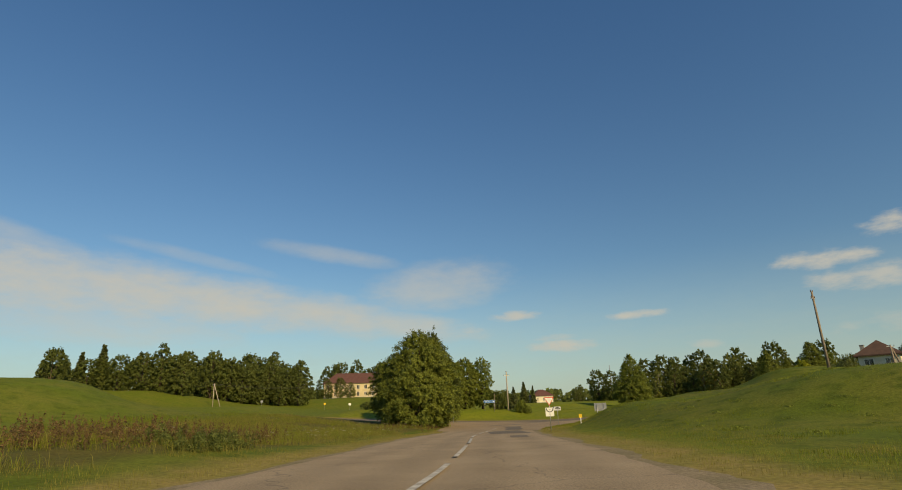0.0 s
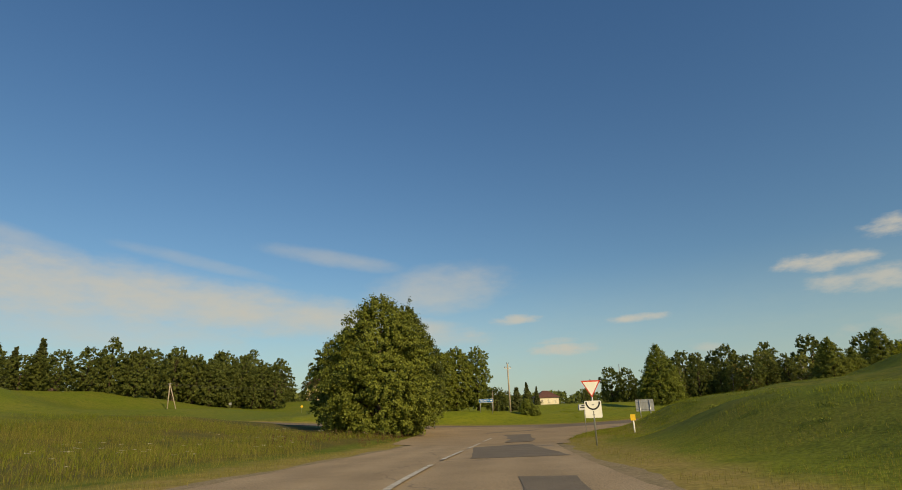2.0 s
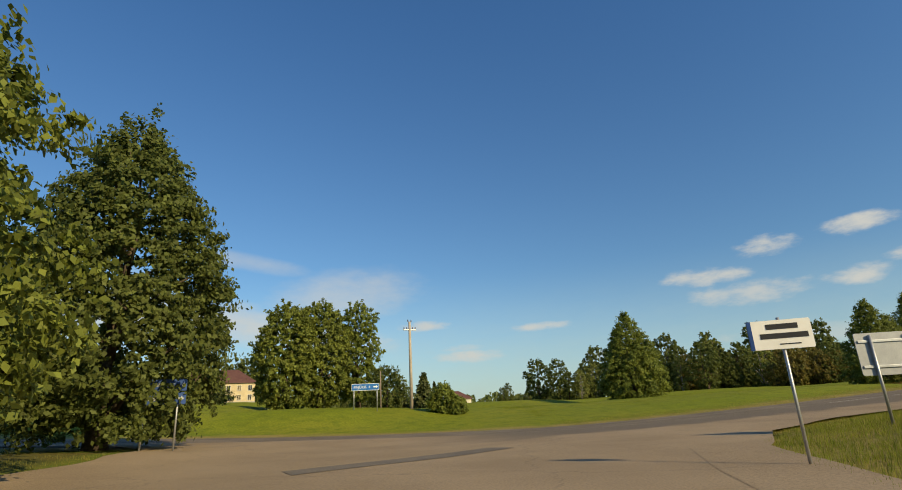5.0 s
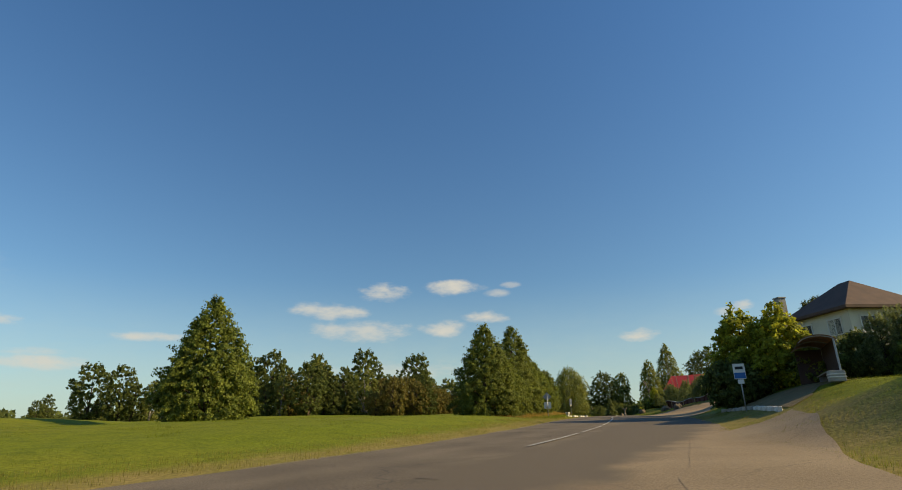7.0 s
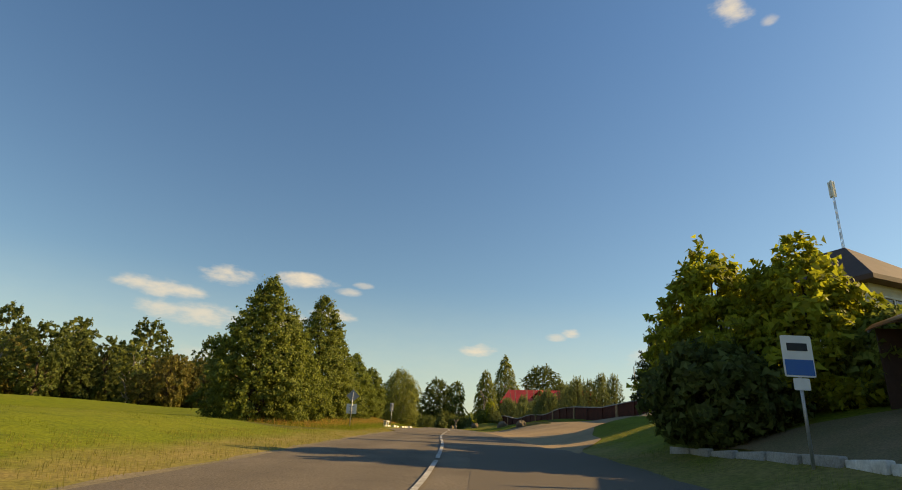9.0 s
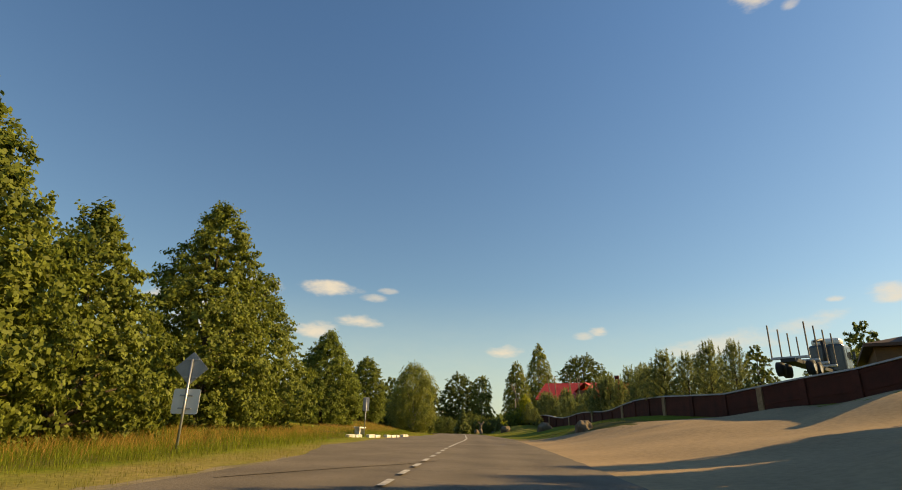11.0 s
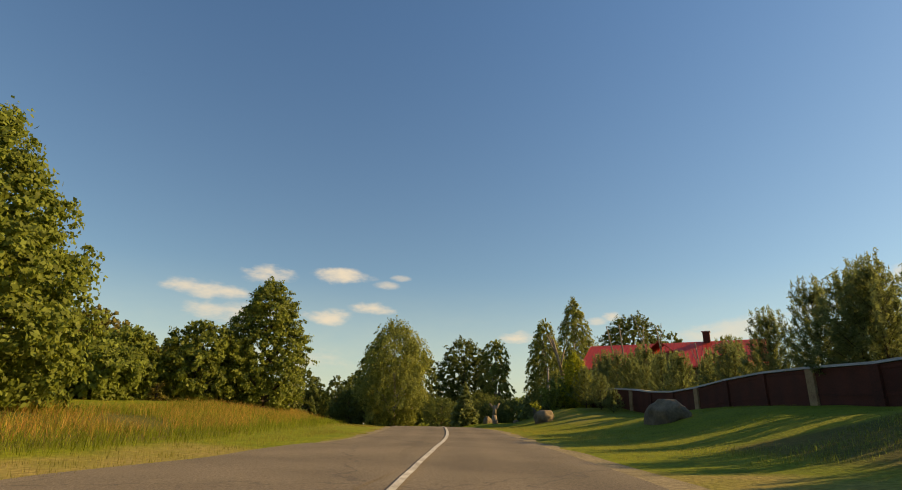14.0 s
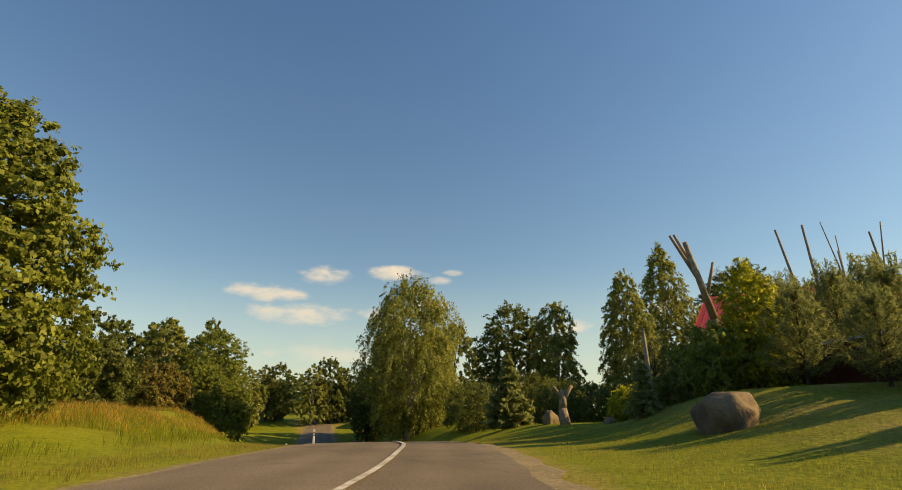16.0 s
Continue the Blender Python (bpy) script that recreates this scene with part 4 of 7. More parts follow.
tree("full linden behind the whitewashed kerb", 111.0, 127.6, 8.9, 3.6, "cone", LEAF_MID, 17000, 0.25, 0.02, seed=13, clumps=140, clump=0.23, name="linden_tree", group="roadside lindens")
tree("slender linden with an uneven crown", 133.6, 137.2, 9.6, 3.1, "egg", LEAF_LINDEN, 15000, 0.25, 0.03, seed=14, clumps=110, clump=0.26, name="linden_tree", group="roadside lindens")
tree("low ragged linden with browned leaves", 129.4, 138.6, 5.6, 2.3, "round", LEAF_LINDEN, 8000, 0.24, 0.03, seed=15, clumps=70, clump=0.30, name="linden_tree", group="roadside lindens")
tree("small round linden in the long grass", 125.6, 140.4, 4.5, 1.8, "round", LEAF_MID, 6000, 0.24, 0.03, seed=16, clumps=60, clump=0.32, name="linden_tree", group="roadside lindens")
tree("dense bush behind the roadside lindens", 121.0, 136.0, 3.0, 1.8, "round", LEAF_MID, 5000, 0.26, 0.02, seed=17, clumps=60, clump=0.32, name="bush", category="bush")

# by the bus stop and behind the shelter
tree("yellow-green maple behind the bus stop", 59.4, 84.7, 5.4, 2.0, "egg", LEAF_YELLOW, 9000, 0.24, 0.05, seed=21, clumps=80, clump=0.3, name="maple_tree")
tree("yellow-green maple beside the shelter", 58.2, 82.6, 4.7, 1.7, "egg", LEAF_YELLOW, 6000, 0.24, 0.05, seed=22, clumps=60, clump=0.32, name="maple_tree")
tree("dark overgrown bush behind the bus stop", 57.6, 85.0, 2.6, 1.6, "round", LEAF_DARK, 6000, 0.24, 0.0, seed=23, clumps=60, clump=0.34, name="bush", category="bush")
for i, (bx, by, bh, br) in enumerate(((57.4, 81.0, 2.4, 1.3), (58.0, 79.0, 2.6, 1.3), (57.0, 76.6, 2.3, 1.3))):
    tree("untrimmed green bush in the hedge", bx, by, bh, br, "egg", LEAF_DARK if i % 2 else LEAF_MID, 4200, 0.2, 0.0, seed=30 + i, clumps=46, clump=0.34, name="bush", category="bush", group="hedge behind the shelter")
conifer("big dark pine with upright shoots, placed to shade the lot", 80.4, 85.4, 6.6, 2.9, NEEDLE_DARK, 41, 11, 9, 20000, 0.075, 0.35, name="pine_tree", open_crown=True)
# added behind the big pine to throw shade on the lot's edge
conifer("dark pine with upright shoots, placed to shade the lot", 79.0, 81.2, 7.4, 2.6, NEEDLE_DARK, 45, 11, 9, 12000, 0.09, 0.35, name="pine_tree", open_crown=True)
conifer("dark pine with upright shoots, placed to shade the lot", 82.4, 79.8, 7.8, 3.2, NEEDLE_DARK, 42, 11, 9, 14000, 0.09, 0.35, name="pine_tree", open_crown=True)
conifer("dark pine with upright shoots, placed to shade the lot", 87.0, 79.8, 7.2, 3.0, NEEDLE_DARK, 43, 11, 9, 14000, 0.09, 0.35, name="pine_tree", open_crown=True)
# an added pine, out of the camera's view, only for its cast shade
conifer("dark pine with upright shoots, placed to shade the lot", 75.4, 81.6, 6.5, 2.8, NEEDLE_DARK, 46, 11, 9, 12000, 0.09, 0.35, name="pine_tree", open_crown=True)
conifer("dark pine with upright shoots, placed to shade the lot", 91.6, 78.6, 7.2, 2.8, NEEDLE_DARK, 44, 11, 9, 14000, 0.09, 0.35, name="pine_tree", open_crown=True)

# young pines behind the brick wall
pine_a = conifer("young pine behind the brick wall", 115.6, 96.6, 4.9, 2.1, NEEDLE, 51, 8, 7, 10500, 0.042, 0.6, name="pine_tree", open_crown=True, group="pines behind the wall")
pine_b = conifer("young pine behind the brick wall", 128.6, 103.2, 4.6, 2.1, NEEDLE, 52, 8, 7, 10500, 0.042, 0.6, name="pine_tree", open_crown=True, group="pines behind the wall")
pine_c = conifer("young pine behind the brick wall", 138.4, 107.2, 3.8, 1.8, NEEDLE, 53, 7, 7, 9500, 0.04, 0.65, name="pine_tree", open_crown=True, group="pines behind the wall")
for i, (px, py, ph) in enumerate(((113.6, 94.8, 4.4), (112.0, 93.2, 4.7), (118.0, 98.0, 4.0), (120.4, 99.0, 3.8), (122.0, 99.0, 4.5), (125.0, 101.4, 4.0), (110.2, 91.6, 4.3), (116.8, 93.6, 4.5), (124.0, 97.4, 4.7),
                                  (127.6, 102.7, 5.0), (130.6, 104.2, 4.8), (133.6, 105.7, 4.2), (136.6, 107.2, 3.2), (139.6, 108.6, 3.0), (142.6, 110.1, 3.6), (145.6, 111.5, 3.8), (148.6, 112.9, 3.0), (151.6, 114.4, 4.1), (154.6, 115.8, 5.0),
                                  (157.6, 117.2, 5.6), (160.6, 118.2, 5.8), (134.6, 101.4, 6.4), (131.6, 99.6, 6.2), (147.2, 108.2, 4.0), (153.2, 111.0, 4.6), (156.2, 112.5, 4.4),
                                  (159.2, 113.9, 6.2), (162.2, 115.1, 6.4))):
    again((pine_a, pine_b, pine_c)[i % 3], px, py, 0.78 * ph / (4.9, 4.6, 3.8)[i % 3], 67 * i, 1.28)

# a hedge of young pines behind the shelter, and growth on the road side of the wall
for i, (px, py, ps) in enumerate(((57.0, 78.0, 0.62), (57.6, 76.4, 0.72), (57.0, 74.6, 0.66), (56.4, 72.8, 0.74), (58.6, 75.2, 0.8), (55.2, 71.4, 0.7), (58.4, 77.2, 0.7), (54.4, 69.8, 0.75), (59.6, 79.6, 0.6))):
    again((pine_a, pine_b, pine_c)[i % 3], px, py, ps, 50 * i, 1.0)
for i, (px, py, ps) in enumerate(((145.2, 115.8, 0.7), (143.0, 114.6, 0.55), (147.9, 117.4, 0.85), (152.0, 119.8, 0.7), (153.6, 119.6, 0.8), (156.6, 121.0, 0.9))):
    again((pine_b, pine_c, pine_a)[i % 3], px, py, ps * (0.75 if px < 150 else 0.9), 40 * i, 0.95)
for i, (bx, by, bh, br) in enumerate(((150.2, 119.8, 2.7, 1.5), (159.0, 122.4, 2.6, 1.7))):
    tree("rank green bush in front of the yard wall", bx, by, bh, br, "round", LEAF_DARK if i % 2 else LEAF_MID, 2600, 0.18, 0.0, seed=150 + i, clumps=40, clump=0.36, name="bush", category="bush", group="bushes along the wall")

# far side of the crest
birch = tree("large weeping birch beyond the crest", 175.0, 151.0, 16.2, 4.9, "round", LEAF_BIRCH, 20000, 0.30, 0.05, BIRCH_BARK, 61, 60, 0.34, droop=1.4, name="birch_tree")
tree("tall dark oak beyond the crest", 192.0, 147.0, 14.6, 4.6, "round", LEAF_DARK, 13000, 0.36, 0.08, seed=62, clumps=110, clump=0.27, name="oak_tree")
tree("narrow birch among the garden trees", 189.0, 140.2, 13.6, 2.5, "column", LEAF_BIRCH, 8000, 0.32, 0.06, BIRCH_BARK, 63, 80, 0.34, droop=1.0, name="birch_tree")
tree("tall birch behind the boulders", 192.0, 132.6, 15.4, 3.1, "egg", LEAF_BIRCH, 10000, 0.34, 0.06, BIRCH_BARK, 64, 90, 0.3, droop=1.2, name="birch_tree")
tree("tall birch beside the red roofed house", 203.0, 129.9, 19.6, 4.0, "egg", LEAF_BIRCH, 13000, 0.36, 0.06, BIRCH_BARK, 65, 110, 0.27, droop=0.8, name="birch_tree")
tree("large dark oak behind the red roofed house", 215.5, 121.4, 18.6, 6.4, "round", LEAF_DARK, 14000, 0.42, 0.15, seed=66, clumps=110, clump=0.26, name="oak_tree")
tree("yellow-green maple among the pines", 150.3, 118.7, 4.7, 1.25, "egg", LEAF_YELLOW, 6500, 0.15, 0.05, seed=160, clumps=70, clump=0.3, name="maple_tree")
conifer("small spruce on the garden slope", 160.6, 133.2, 4.6, 1.7, NEEDLE, 67, 9, 9, 5000, 0.17, 0.0, name="spruce_tree")
conifer("tiny spruce beside the boulder", 148.6, 122.4, 1.9, 0.7, NEEDLE, 69, 6, 6, 900, 0.1, 0.1, name="spruce_tree")
for i, (bx, by, bh, br, lf) in enumerate(((169.0, 121.4, 3.6, 2.2, LEAF_MID), (167.0, 116.6, 3.4, 2.0, LEAF_DARK), (172.0, 131.5, 3.4, 2.4, LEAF_DARK), (164.5, 126.5, 2.2, 1.3, LEAF_YELLOW), (176.0, 136.0, 4.0, 2.8, LEAF_DARK), (168.0, 139.5, 3.8, 2.6, LEAF_DARK),
                                           (164.0, 121.4, 4.0, 2.4, LEAF_DARK), (181.0, 128.0, 6.2, 3.4, LEAF_DARK), (186.0, 122.0, 7.0, 3.2, LEAF_DARK), (158.4, 121.8, 3.0, 1.9, LEAF_DARK), (183.0, 141.0, 5.2, 3.0, LEAF_DARK), (180.0, 152.5, 5.0, 3.0, LEAF_DARK))):
    tree("rounded garden bush on the slope" if lf is not LEAF_YELLOW else "bright yellow-green garden bush", bx, by, bh, br, "round", lf, 6200, 0.17, 0.0, seed=70 + i, clumps=50, clump=0.34, name="bush", category="bush", group="garden bushes")

# left of the falling road
for i, (bx, by, bh, br, lf) in enumerate(((151.0, 165.0, 6.4, 3.0, LEAF_DARK), (160.0, 171.0, 7.0, 3.2, LEAF_RUST), (168.0, 176.0, 8.4, 3.4, LEAF_MID), (146.0, 163.5, 4.8, 2.8, LEAF_MID), (138.0, 163.0, 5.0, 2.6, LEAF_RUST), (131.0, 162.0, 5.0, 2.8, LEAF_RUST), (168.0, 171.0, 6.5, 2.8, LEAF_MID), (173.0, 180.0, 12.0, 4.2, LEAF_MID))):
    tree("leafy tree at the edge of the falling road", bx, by, bh, br, "round", lf, 9500, 0.32, 0.03, seed=90 + i, clumps=70, clump=0.3, group="trees by the falling road")

# bushes round the tall pole
for i, (bx, by, bh, br, lf) in enumerate(((14.4, 109.2, 3.6, 1.5, LEAF_DARK), (17.8, 103.6, 2.2, 0.95, LEAF_MID), (18.8, 103.0, 1.3, 0.7, LEAF_MID), (-1.5, 117.0, 1.8, 2.2, LEAF_DARK), (-5.5, 116.0, 1.7, 2.2, LEAF_DARK), (-9.5, 115.0, 1.6, 2.2, LEAF_DARK))):
    tree("scrubby bush in the rough grass", bx, by, bh, br, "round", lf, 3000, 0.2, 0.0, seed=110 + i, clumps=40, clump=0.36, name="bush", category="bush", group="scrub by the junction")
conifer("small spruce behind the tall pole", 20.4, 124.0, 4.4, 1.6, NEEDLE_DARK, 118, 9, 8, 3500, 0.22, 0.0)
conifer("small spruce behind the tall pole", 17.6, 125.5, 3.4, 1.5, NEEDLE_DARK, 119, 8, 8, 3000, 0.22, 0.0)

# woods: a few kinds, repeated along the field's edges
wood_a = tree("tall leafy tree at the field's edge", 96.0, 172.0, 11.0, 4.0, "round", LEAF_DARK, 3000, 0.50, 0.04, seed=121, clumps=46, clump=0.25, group="woods")
wood_b = tree("tall leafy tree at the field's edge", 104.0, 176.0, 11.5, 3.6, "egg", LEAF_DARK, 3000, 0.49, 0.04, seed=122, clumps=46, clump=0.25, group="woods")
wood_c = tree("leafy tree with browned leaves at the field's edge", 122.0, 166.0, 9.0, 3.8, "round", LEAF_RUST, 2700, 0.49, 0.03, seed=123, clumps=40, clump=0.27, group="woods")
wood_d = tree("pale birch at the field's edge", 110.0, 170.0, 11.0, 2.6, "column", LEAF_BIRCH, 1900, 0.54, 0.04, BIRCH_BARK, 124, 50, 0.4, group="woods")
wood_e = conifer("dark spruce at the edge of the woods", -92.0, 171.0, 12.5, 3.2, NEEDLE_DARK, 125, 12, 9, 3600, 0.5, -0.05, group="woods")
WOODS = (wood_a, wood_b, wood_c, wood_d, wood_e)


def belt(a, b, n, depth, kinds, lo, hi, seed):
    """Trees strewn along a line from a to b, some metres deep."""
    r = np.random.default_rng(seed)
    ax, bx = np.array(a, float), np.array(b, float)
    d = (bx - ax) / np.linalg.norm(bx - ax)
    for i in range(n):
        p = ax + (bx - ax) * (i + r.uniform(0.1, 0.9)) / n + np.array([-d[1], d[0]]) * r.uniform(0, depth)
        again(WOODS[kinds[r.integers(len(kinds))]], p[0], p[1], r.uniform(lo, hi), r.uniform(0, 360), r.uniform(0.82, 1.25))


belt((60.0, 184.0), (92.0, 176.0), 11, 12, (0, 0, 1, 3), 0.55, 1.0, 1)
belt((90.0, 178.0), (132.0, 164.0), 15, 10, (0, 1, 2, 3), 0.6, 1.15, 2)
belt((84.0, 200.0), (140.0, 178.0), 13, 14, (0, 1, 0), 0.95, 1.6, 3)
belt((104.0, 160.0), (142.0, 153.0), 13, 8, (2, 2, 1, 2), 0.55, 0.8, 4)
belt((-44.0, 218.0), (-74.0, 204.0), 14, 8, (0, 1, 0), 1.0, 1.3, 5)
belt((-46.0, 236.0), (-92.0, 222.0), 16, 10, (0, 1, 0, 1), 1.25, 1.45, 6)
belt((-50.0, 262.0), (-130.0, 240.0), 16, 10, (0, 1), 1.4, 1.7, 18)
belt((-10.0, 292.0), (-46.0, 290.0), 9, 8, (0, 1), 1.3, 1.6, 19)
belt((-26.0, 246.0), (-40.0, 246.0), 3, 3, (0, 1), 0.6, 0.75, 20)
belt((-72.0, 184.0), (-84.0, 176.0), 4, 4, (0, 1), 0.95, 1.15, 7)
belt((-88.0, 174.0), (-98.0, 168.0), 5, 5, (0, 1, 4), 0.8, 0.95, 8)
belt((40.0, 282.0), (2.0, 300.0), 8, 10, (0, 1), 0.7, 0.9, 9)
belt((88.0, 236.0), (64.0, 236.0), 5, 5, (0, 1), 0.42, 0.55, 10)
belt((56.0, 262.0), (40.0, 262.0), 4, 5, (0, 4), 0.5, 0.8, 11)
belt((170.0, 190.0), (210.0, 230.0), 12, 10, (0, 1, 3), 1.0, 1.4, 13)
belt((215.0, 190.0), (190.0, 160.0), 8, 8, (0, 1), 0.9, 1.2, 14)
belt((190.0, 96.0), (240.0, 130.0), 10, 14, (0, 1, 1), 0.6, 0.85, 15)
belt((110.0, 62.0), (185.0, 92.0), 16, 12, (0, 1, 3, 1), 0.5, 0.72, 16)
belt((-130.0, 205.0), (-110.0, 170.0), 6, 10, (0,), 0.9, 1.15, 17)

belt((205.0, 222.0), (255.0, 196.0), 12, 10, (0, 1, 3), 1.0, 1.3, 21)
belt((176.0, 184.0), (204.0, 212.0), 8, 6, (0, 1), 0.8, 1.1, 22)
belt((206.0, 184.0), (182.0, 158.0), 7, 5, (0, 1, 3), 0.7, 1.0, 23)


def far_woods(n, seed):
    """The woods that close the view all round, too far to tell one tree from the next."""
    rng = np.random.default_rng(seed)
    a = rng.uniform(0, 2 * math.pi, n)
    crown = np.floor(a / 0.012)
    top = 11 + 5 * np.array([noise.noise(Vector((c * 0.37, 0, 0))) + 0.7 * noise.noise(Vector((c * 1.9, 5, 0))) for c in crown])
    r = 330 + 40 * rng.uniform(0, 1, n) + 60 * np.sin(a * 5 + 1)
    h = rng.uniform(0, 1, n) ** 0.7
    bulge = np.sqrt(np.clip(1 - ((a / 0.012) % 1 * 2 - 1) ** 2, 0.05, 1))
    x, y = 60 + r * np.cos(a), 90 + r * np.sin(a)
    at = np.column_stack([x, y, ground(x, y) + h * top * (0.65 + 0.35 * bulge)])
    out = np.column_stack([-np.cos(a), -np.sin(a), 0.5 + 0 * a])
    me = leaf_cloud("far_woods", at, out, 2.0, LEAF_DARK, rng, folded=False)
    return tagged(new("far_woods", me), "distant mixed woods along the skyline", "woods", kind="stuff")


far_woods(45000, 3)


# ---- signs and posts ----
def post(parent, h, r=0.03, x=0.0, y=0.0, mat=None, z=-0.2):
    return part("post", rod(bmesh.new(), (x, y, z), (x, y, h), r, r, 10), mat or STEEL, parent, smooth=True)


def plate(outline, thick=0.012):
    """A flat sheet standing in the local xz plane, facing -y."""
    bm = bmesh.new()
    front = [bm.verts.new((x, 0, z)) for x, z in outline]
    back = [bm.verts.new((x, thick, z)) for x, z in outline]
    bm.faces.new(front)
    bm.faces.new(back[::-1])
    for i in range(len(front)):
        j = (i + 1) % len(front)
        bm.faces.new((front[j], front[i], back[i], back[j]))
    bmesh.ops.recalc_face_normals(bm, faces=bm.faces)
    return bm


def rect(x0, z0, x1, z1, r=0.03):
    """A rectangle with rounded corners, anticlockwise."""
    pts = []
    for cx, cz, a in ((x1 - r, z0 + r, -90), (x1 - r, z1 - r, 0), (x0 + r, z1 - r, 90), (x0 + r, z0 + r, 180)):
        pts += [(cx + r * math.cos(radians(a + k)), cz + r * math.sin(radians(a + k))) for k in (0, 45, 90)]
    return pts


def shifted(ob, y):
    ob.location.y = y
    return ob


def clamps(parent, heights, wide=0.1):
    for z in heights:
        part("clamp", boxed(-wide / 2, -0.005, z - 0.02, wide / 2, 0.05, z + 0.02, bevel=0.005), STEEL, parent)


def writing(text, size, x, z, mat, parent, y=-0.006):
    cu = bpy.data.curves.new("lettering", "FONT")
    cu.body, cu.size, cu.align_x, cu.align_y, cu.extrude = text, size, "CENTER", "CENTER", 0.001
    cu.materials.append(mat)
    ob = new("lettering", cu)
    ob.parent = parent
    ob.matrix_basis = pose(x, y, z, 90, 0, 0)
    return ob


def bars(parent, spans, mat, y=-0.005):
    """Unreadable writing as plain bars: x0, z0, x1, z1."""
    for x0, z0, x1, z1 in spans:
        part("writing_bar", boxed(x0, y, z0, x1, y + 0.004, z1), mat, parent)


def arrow(x, z, s, way=1):
    return [(x - way * s, z - 0.28 * s), (x + way * 0.1 * s, z - 0.28 * s), (x + way * 0.1 * s, z - 0.7 * s), (x + way * s, z), (x + way * 0.1 * s, z + 0.7 * s), (x + way * 0.1 * s, z + 0.28 * s), (x - way * s, z + 0.28 * s)][::way]


def give_way(x, y, turn):
    ob = thing("give_way_sign", x, y, gz(x, y), turn, "give-way triangle over a white diagram plate on a grey post", "road sign")
    post(ob, 2.62, 0.035, 0, 0.05)
    t = 0.40
    tri = part("triangle", plate([(-t, 2.58), (0, 2.58 - t * 1.73), (t, 2.58)]), SIGN_RED, ob, "white triangle with a red rim")
    shifted(part("triangle_face", plate([(-t * 0.80, 2.52), (0, 2.52 - t * 1.38), (t * 0.80, 2.52)], 0.006), SIGN_WHITE, tri), -0.006)
    pl = part("diagram_plate", plate(rect(-0.34, 1.08, 0.34, 1.76, 0.05)), SIGN_WHITE, ob, "square white plate with a thick black curve")
    arc = [(math.cos(radians(a)) * 0.30, 1.72 + math.sin(radians(a)) * 0.33) for a in range(180, 361, 12)]
    inner = [(math.cos(radians(a)) * 0.24, 1.72 + math.sin(radians(a)) * 0.27) for a in range(360, 179, -12)]
    bm = bmesh.new()
    for i in range(len(arc) - 1):
        n = len(inner)
        q = [arc[i], arc[i + 1], inner[n - 2 - i], inner[n - 1 - i]]
        bm.faces.new([bm.verts.new((px, -0.006, pz)) for px, pz in q])
    bmesh.ops.remove_doubles(bm, verts=bm.verts, dist=0.001)
    part("curve", bm, SIGN_BLACK, pl)
    part("stem", boxed(-0.012, -0.007, 1.08, 0.012, -0.003, 1.34), SIGN_BLACK, pl)
    clamps(ob, (1.2, 1.6, 2.3))


give_way(8.7, 46.9, -14)


def street_sign(x, y, turn):
    ob = thing("street_name_sign", x, y, gz(x, y), turn, "white street name board on a thin leaning grey post", "street sign")
    post(ob, 2.2, 0.025, 0, 0.04)
    b = part("board", plate(rect(-0.42, 1.72, 0.42, 2.16, 0.02), 0.02), SIGN_WHITE, ob)
    part("edge_band", boxed(-0.46, -0.004, 1.72, -0.40, 0.026, 2.16, bevel=0.004), SIGN_DARKBLUE, b, "blue strip with a small crest")
    bars(b, ((-0.20, 2.02, 0.24, 2.10), (-0.30, 1.88, 0.36, 1.96)), SIGN_BLACK)
    bars(b, ((-0.05, 1.785, 0.24, 1.80),), SIGN_BLACK)


street_sign(15.1, 68.5, -30)


def two_post_board(x, y, turn):
    ob = thing("road_board", x, y, gz(x, y), turn, "grey back of a square board on two posts", "road sign")
    for px in (-0.42, 0.42):
        post(ob, 2.0, 0.035, px, -0.05)
    part("panel", plate(rect(-0.75, 1.05, 0.75, 2.05, 0.04), 0.02), SIGN_BACK, ob)
    for z in (1.25, 1.85):
        part("rail", boxed(-0.7, -0.03, z - 0.03, 0.7, 0.0, z + 0.03, bevel=0.006), STEEL, ob)


two_post_board(21.6, 71.9, -20)


def marker(x, y):
    ob = thing("marker_post", x, y, gz(x, y), -15, "short white post with a yellow gas marker plate", "marker post")
    post(ob, 0.85, 0.045, mat=SIGN_WHITE)
    part("plate", plate(rect(-0.15, 0.66, 0.13, 1.0, 0.02), 0.015), SIGN_YELLOW, ob, "yellow enamel plate").location.y = -0.06


marker(14.0, 56.0)


def place_sign(x, y, turn):
    ob = thing("direction_sign", x, y, gz(x, y), turn, "blue direction board with white letters on two posts", "direction sign")
    for px in (-0.85, 0.85):
        post(ob, 1.92, 0.04, px, 0.05)
    rim = part("board", plate(rect(-1.02, 1.42, 1.02, 1.92, 0.05), 0.025), SIGN_WHITE, ob, "blue board with a white rim")
    shifted(part("board_face", plate(rect(-0.99, 1.45, 0.99, 1.89, 0.04), 0.006), SIGN_BLUE, rim), -0.007)
    writing("PAJŪRIS  4", 0.27, -0.25, 1.66, SIGN_WHITE, rim, -0.012)
    shifted(part("arrow", plate(arrow(0.76, 1.67, 0.17), 0.004), SIGN_WHITE, rim), -0.014)


